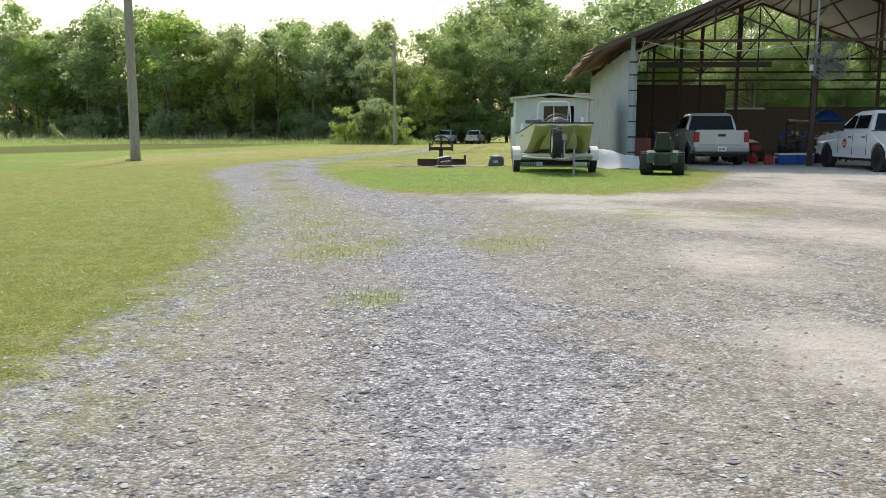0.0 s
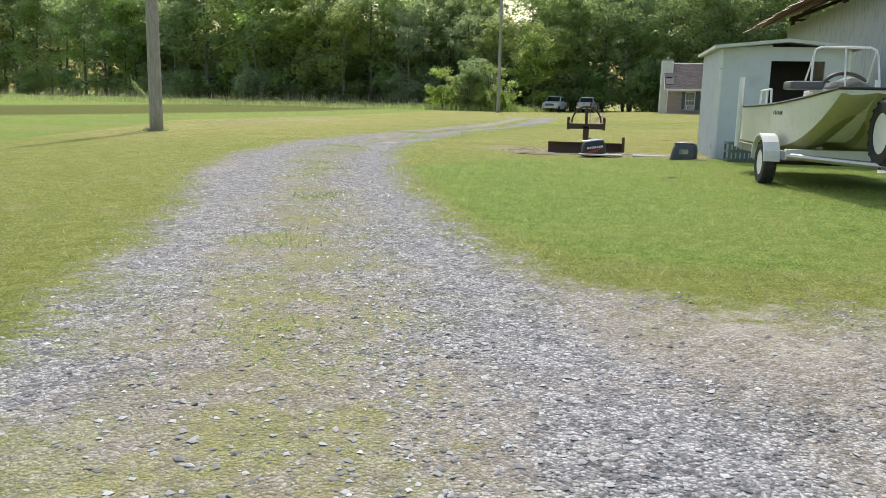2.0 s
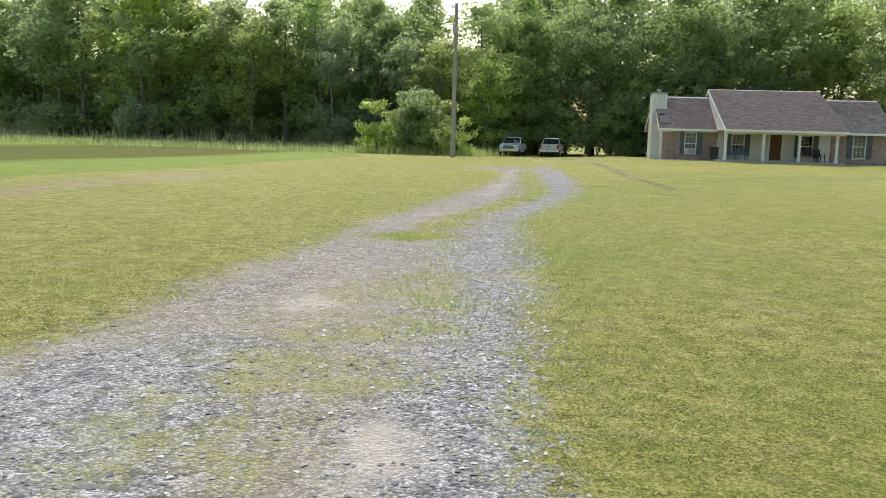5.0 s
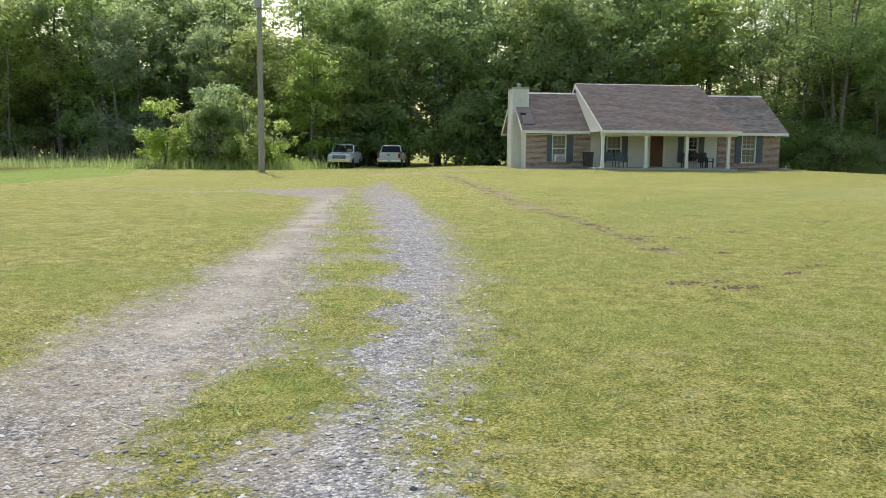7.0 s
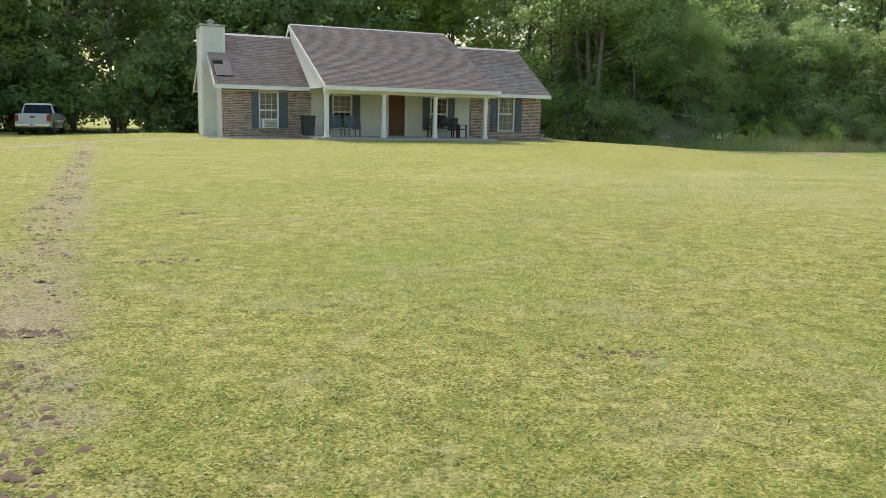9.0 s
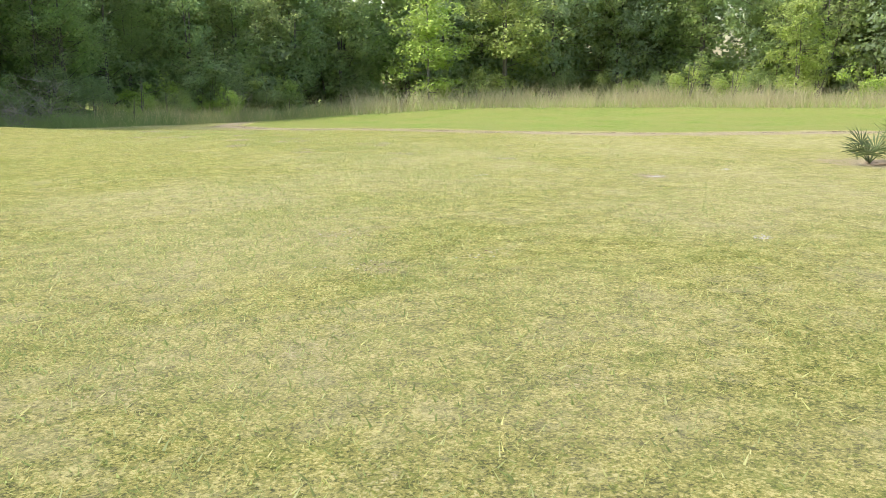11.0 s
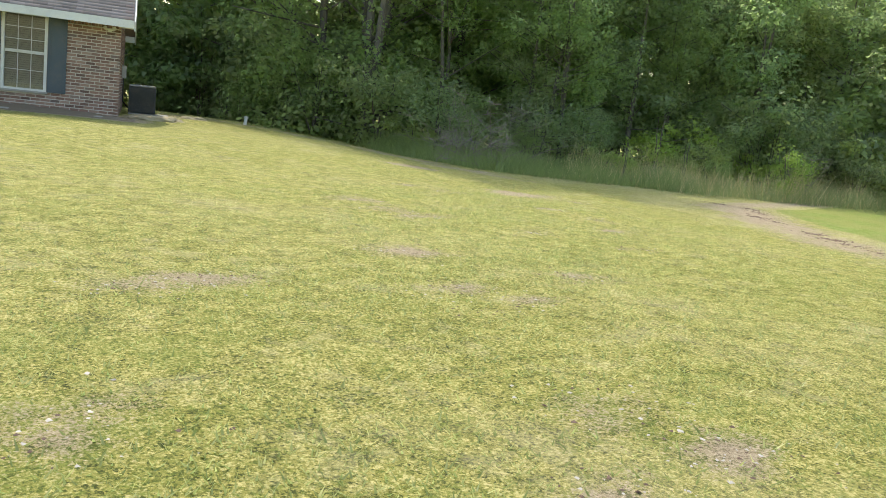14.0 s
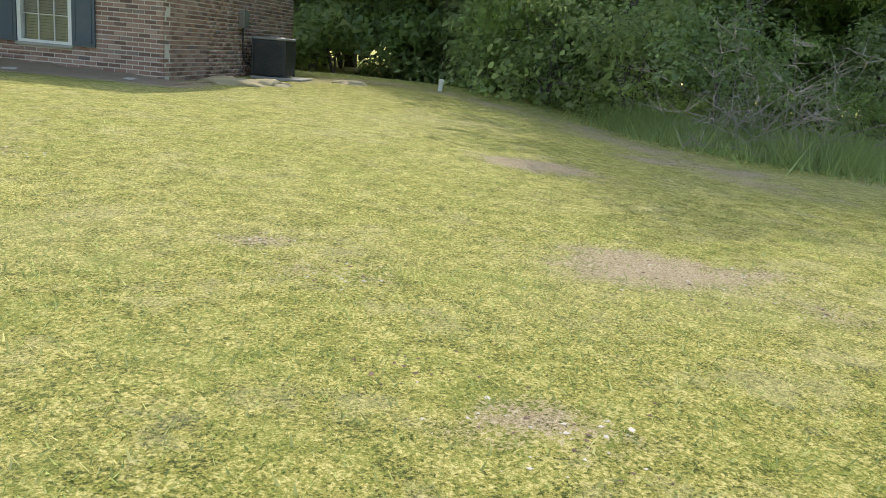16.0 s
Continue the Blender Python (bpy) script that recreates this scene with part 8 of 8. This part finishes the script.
bin_ = thing("rubbish_bin", "dark wheeled rubbish bin beside the porch", "bin", pose(-12.55, -1.2, 0.09))
bm = bmesh.new()
prism(bm, [(-0.22, 0.03), (0.22, 0.03), (0.28, 0.85), (-0.28, 0.85)], 1, -0.26, 0.26)
part("body", bm, M_BLACK, bin_)
part("lid", boxed(-0.3, 0.3, -0.3, 0.3, 0.85, 0.92, 0.03), M_BLACK, bin_)
tagged(part("walkway", boxed(-16.9, -12.7, -1.15, -0.35, -0.5, -0.005, 0.02), M_CONCRETE), "narrow pale concrete walk before the brick wing", "walkway", kind="structure")

# ---- grass, reeds, stones and clods ----
def blade_field(rng, x, y, tall, wide, lean=0.5):
    """One slim bent blade at each place, as two triangles' worth of a pointed strip."""
    n = len(x)
    z = height(x, y)
    ang = rng.random(n) * 6.283
    tip = rng.random(n) * 6.283
    h = tall * (0.35 + 1.0 * rng.random(n))
    w = wide * (0.6 + 0.8 * rng.random(n)) * 0.5
    off = h * lean * (0.3 + 0.7 * rng.random(n))
    base = np.stack([x, y, z - 0.01], 1)
    side = np.stack([np.cos(ang) * w, np.sin(ang) * w, 0 * w], 1)
    top = base + np.stack([np.cos(tip) * off, np.sin(tip) * off, h], 1)
    v = np.stack([base - side, base + side, top], 1).reshape(-1, 3)
    return v, np.arange(3 * n).reshape(n, 3)


def near_path(rng, count, lo, hi, pts):
    """Random places beside a line, between lo and hi metres off, thicker towards it."""
    pts = np.array(pts)
    seg = np.hypot(*np.diff(pts, axis=0).T)
    k = rng.choice(len(seg), count, p=seg / seg.sum())
    f = rng.random(count)[:, None]
    p = pts[k] * (1 - f) + pts[k + 1] * f
    d = lo + (hi - lo) * rng.random(count) ** 1.15
    a = rng.random(count) * 6.283
    return p[:, 0] + d * np.cos(a), p[:, 1] + d * np.sin(a)


ROUTE = [(-18.8, -92), (-21.5, -79), (-25, -70), (-26.4, -62), (-25.4, -48), (-23.5, -40), (-17, -29.5), (-9, -24.3), (-1, -22), (4, -15), (7, -8)]


def build_lawn_blades():
    rng = np.random.default_rng(11)
    x, y = near_path(rng, 640000, 0.3, 6.8, ROUTE)
    lush, bare, sand, weedy = zones(x, y)
    road = road_amount(x, y)
    keep = (road < -0.1 + 0.5 * rng.random(len(x)) * (weedy > 0.4)) & (rng.random(len(x)) > bare * 0.9)
    keep &= (np.hypot(np.maximum(np.maximum(-16.2 - x, x - 0.2), 0), np.maximum(np.maximum(-3.1 - y, y - 7.0), 0)) > 0.05)
    patch = np.sin(x * 1.9 + np.sin(y * 1.3) * 2) + np.sin(y * 2.3 + np.sin(x * 0.9) * 2)
    keep &= rng.random(len(x)) < 0.62 + 0.22 * patch
    x, y, lush = x[keep], y[keep], lush[keep]
    for rich, material, label in ((False, M_BLADE, "short mown grass with pale dry blades and clover"), (True, M_BLADE_RICH, "lush green grass beside the gravel")):
        k = (lush > 0.45) == rich
        v, f = blade_field(rng, x[k], y[k], 0.034 + 0.018 * lush[k], 0.012, 1.6)
        tagged(part("lawn_grass", fast_mesh("lawn_grass", v, f), material), label, "grass", kind="stuff")


def build_tall_grass():
    rng = np.random.default_rng(12)

    def strip(count, pts, wide, tall, blade, name, material, label, lean=0.35):
        pts = np.array(pts, float)
        seg = np.hypot(*np.diff(pts, axis=0).T)
        k = rng.choice(len(seg), count, p=seg / seg.sum())
        f = rng.random(count)[:, None]
        p = pts[k] * (1 - f) + pts[k + 1] * f + rng.normal(scale=wide, size=(count, 2))
        clump = 0.5 + 0.5 * np.sin(p[:, 0] * 1.9 + np.sin(p[:, 1] * 1.3) * 2) * np.sin(p[:, 1] * 2.3 + np.sin(p[:, 0] * 0.7) * 2)
        if name == "reeds":
            bed = 0.5 + 0.5 * np.sin(p[:, 0] * 0.45 + 1.3 * np.sin(p[:, 1] * 0.31)) * np.sin(p[:, 1] * 0.52 + 2)
            k = rng.random(count) < 0.25 + 0.75 * bed
            p, clump = p[k], clump[k]
        v, fc = blade_field(rng, p[:, 0], p[:, 1], tall * (0.45 + 0.75 * clump), blade, lean)
        tagged(part(name, fast_mesh(name, v, fc), material), label, "grass", kind="stuff")

    far = [(27.5, -3.0), (31.5, -7.5), (34.5, -14), (36.5, -22), (35.0, -32), (36, -45), (38, -75)]
    close = [(8.6, 4.6), (10.2, 2.0), (12.5, 0.6), (16, -0.3), (21, -1.0), (27.5, -3.0)]
    strip(42000, far, 1.2, 1.25, 0.03, "reeds", M_REED, "dry straw-coloured reeds at the field edge", 0.9)
    strip(18000, far, 1.5, 0.5, 0.036, "tall_grass", M_TALL, "tall green grass among dry reeds", 1.0)
    strip(15000, close[:4], 0.7, 0.6, 0.018, "tall_grass", M_TALL_SHADED, "tall grass before the thicket, toned darker for its shade", 1.1)
    strip(12000, close[3:], 0.7, 0.65, 0.018, "tall_grass", M_TALL, "tall yellow-green grass in the sun before the wood", 1.1)
    strip(6000, close[2:], 0.6, 1.0, 0.014, "reeds", M_REED, "thin dry stalks in front of the thicket", 0.6)
    west = [(-120, 12), (-90, 6), (-71, 11), (-54, 13), (-40, 11)]
    strip(30000, west, 4.5, 0.55, 0.12, "tall_grass", M_TALL, "tall yellow-green grass along the far field edge")
    strip(5000, [(-120, 36), (-80, 24), (-62, 19.5), (-47, 18.5), (-38, 18)], 1.2, 1.5, 0.10, "reeds", M_REED, "dry brush at the foot of the woods")
    strip(2500, [(-40, 2), (-31, 3), (-30.4, 10)], 1.0, 0.7, 0.06, "tall_grass", M_TALL, "tall grass under the bushes")
    # tufts along the drive and round the poles
    strip(2600, [(-26.9, -58), (-27.0, -52), (-26.1, -42), (-26.3, -28)], 0.2, 0.06, 0.016, "grass_tuft", M_TALL, "ragged grass between the wheel tracks", 0.9)
    for sx, sy, r in WEED_SPOTS:
        strip(170, [(sx, sy - r * 0.5), (sx, sy + r * 0.5)], r * 0.5, 0.05, 0.014, "grass_tuft", M_BLADE_RICH, "thin grass growing through the crushed stone", 1.2)
    strip(1500, [(-23.4, -62.4), (-22.3, -63.1), (-20.6, -62.8), (-19.2, -64.6)], 0.22, 0.05, 0.02, "dry_litter", M_REED, "dry straw and twigs on the bare soil", 1.6)
    strip(500, [(-34.8, -58.95), (-34.4, -58.7)], 0.14, 0.16, 0.02, "grass_tuft", M_TALL, "ragged grass at the foot of the pole", 0.8)


def stone_field(rng, x, y, size, name, material, label, flat=0.5, sink=0.3):
    """Small broken stones: bent octahedra."""
    n = len(x)
    z = height(x, y)
    base = np.array([(1, 0, 0), (0, 1, 0), (-1, 0, 0), (0, -1, 0), (0, 0, 1), (0, 0, -1)], float)
    v = base[None] * (0.55 + 0.7 * rng.random((n, 6, 1))) + rng.normal(scale=0.18, size=(n, 6, 3))
    s = size * (0.5 + 1.0 * rng.random(n) ** 2)
    v *= s[:, None, None] * [1, 1, flat]
    a = rng.random(n) * 6.283
    c, sn = np.cos(a)[:, None], np.sin(a)[:, None]
    vx, vy = v[..., 0] * c - v[..., 1] * sn, v[..., 0] * sn + v[..., 1] * c
    v = np.stack([vx + x[:, None], vy + y[:, None], v[..., 2] + (z + s * flat * sink)[:, None]], -1).reshape(-1, 3)
    f = np.array([(0, 1, 4), (1, 2, 4), (2, 3, 4), (3, 0, 4)])
    f = (f[None] + np.arange(n)[:, None, None] * 6).reshape(-1, 3)
    return tagged(part(name, fast_mesh(name, v, f), material), label, "gravel" if name == "gravel" else "soil", kind="stuff")


def stone_material():
    n = Nodes("crushed_stone")
    r = n.add("NewGeometry").outputs["Random Per Island"]
    f = n.noise(n.position(), 90.0, 3, 0.7)
    c = n.ramp(r, [(0.0, (0.09, 0.09, 0.095)), (0.35, (0.24, 0.238, 0.25)), (0.7, (0.40, 0.395, 0.40)), (1.0, (0.70, 0.69, 0.68))])
    return n.surface(n.mix(n.math("MULTIPLY", f, 0.5), c, (0.40, 0.375, 0.34)), 0.9, 0.0, None, Specular_IOR_Level=0.2)


def build_gravel():
    rng = np.random.default_rng(13)
    x, y = near_path(rng, 140000, 0.0, 6.0, ROUTE[:6])
    lush, bare, sand, weedy = zones(x, y)
    road = road_amount(x, y)
    keep = (road > -0.25 * rng.random(len(x))) & (rng.random(len(x)) > 0.75 * sand) & (rng.random(len(x)) > 0.45 * weedy) & (y < -14)
    stone_field(rng, x[keep], y[keep], 0.0135, "gravel", stone_material(), "grey-white crushed stone on the drive")


def build_clods():
    rng = np.random.default_rng(14)
    soil = paint("dark_clods", (0.125, 0.08, 0.055), 0.95, dirt=(0.28, 0.19, 0.13), amount=0.5, scale=9)
    xs, ys = [], []

    def heap(x, y, k, rx, ry):
        xs.extend(x + rng.normal(scale=rx, size=k))
        ys.extend(y + rng.normal(scale=ry, size=k))

    for yy in np.arange(-41, -9, 0.5):
        if rng.random() < 0.75:
            heap(np.interp(yy, [-41, -30, -5], [-22.0, -22.1, -21.8]) + rng.normal(scale=0.1), yy, int(rng.integers(8, 30)), 0.12, 0.2)
    for x, y, k in ((-22.98, -43.13, 14), (-22.72, -43.13, 20), (-22.5, -43.06, 14), (-22.5, -43.4, 34), (-22.3, -43.35, 20), (-22.15, -40.42, 32), (-22.0, -40.35, 18), (-21.6, -38.8, 24), (-21.45, -42.5, 26), (-20.95, -42.0, 16), (-21.35, -40.8, 20),
                    (-22.1, -38.57, 30), (-21.95, -39.05, 30), (-21.24, -39.04, 20), (-20.7, -27.65, 34), (-22.1, -33.1, 60), (-22.0, -36.7, 40), (-18.87, -56.14, 40), (-19.32, -56.5, 30), (-20.02, -69.21, 26)):
        heap(x, y, k, 0.09, 0.05)
    for x, y in ((-20.0, -38), (-17.5, -36), (-19.2, -34.5), (-21.2, -31.0)):
        heap(x, y, 34, 0.15, 0.1)
    for yy in np.arange(-38, -4, 0.9):
        ex = np.interp(yy, [-36, -31, -24, -18, -12, -5], [16.7, 13.9, 10.8, 10.4, 11.6, 15.0]) - 0.5
        if rng.random() < 0.75:
            heap(ex + rng.normal(scale=0.25), yy, int(rng.integers(30, 80)), 0.13, 0.2)
    for k in range(26):
        cx = rng.uniform(-23.2, -19)
        heap(cx, -61.7 - 0.45 * (cx + 23.2) + rng.normal(0, 0.35), 20, 0.2, 0.1)
    stone_field(rng, np.array(xs), np.array(ys), 0.024, "soil_clods", soil, "dark crumbled soil thrown up on the lawn", 0.5, 0.1)
    xs, ys = [], []
    for x, y, k in ((8.3, -6.5, 9), (9.0, -5.0, 8), (6.5, -1.0, 8), (7.4, -8.6, 10), (3.0, -9.5, 7), (5.5, -5.2, 7), (1.0, -14, 7), (-1.5, -17.5, 8), (2.5, -17.0, 8), (6.0, -10.2, 10), (-3.5, -21, 6), (0.5, -11.5, 6), (9.8, -9.6, 8)):
        heap(x, y, k * 4, 0.2, 0.13)
    stone_field(rng, np.array(xs), np.array(ys), 0.009, "soil_clods", soil, "small crumbs of soil in the lawn", 0.5, 0.1)
    xs, ys = [], []
    for x, y, r, k in BARE_SPOTS:
        heap(x, y, int(26 * k), r * 0.55, r * 0.45)
    stone_field(rng, np.array(xs), np.array(ys), 0.011, "soil_clods", soil, "dark crumbs on the bare spots", 0.5, 0.1)
    xs, ys = [], []
    for x, y, r, k in BARE_SPOTS:
        heap(x, y, int(34 * k), r * 0.6, r * 0.45)
    for x, y in ((-3.07, -23.92), (-2.44, -26.36), (-2.5, -26.3), (-7.05, -28.0), (-0.8, -27.1)):
        heap(x, y, 70, 0.055, 0.035)
    stone_field(rng, np.array(xs), np.array(ys), 0.010, "soil_clods", M_ROCK, "pale sandy crumbs lying in the lawn", 0.45, 0.1)


build_lawn_blades()
build_tall_grass()
build_gravel()
build_clods()
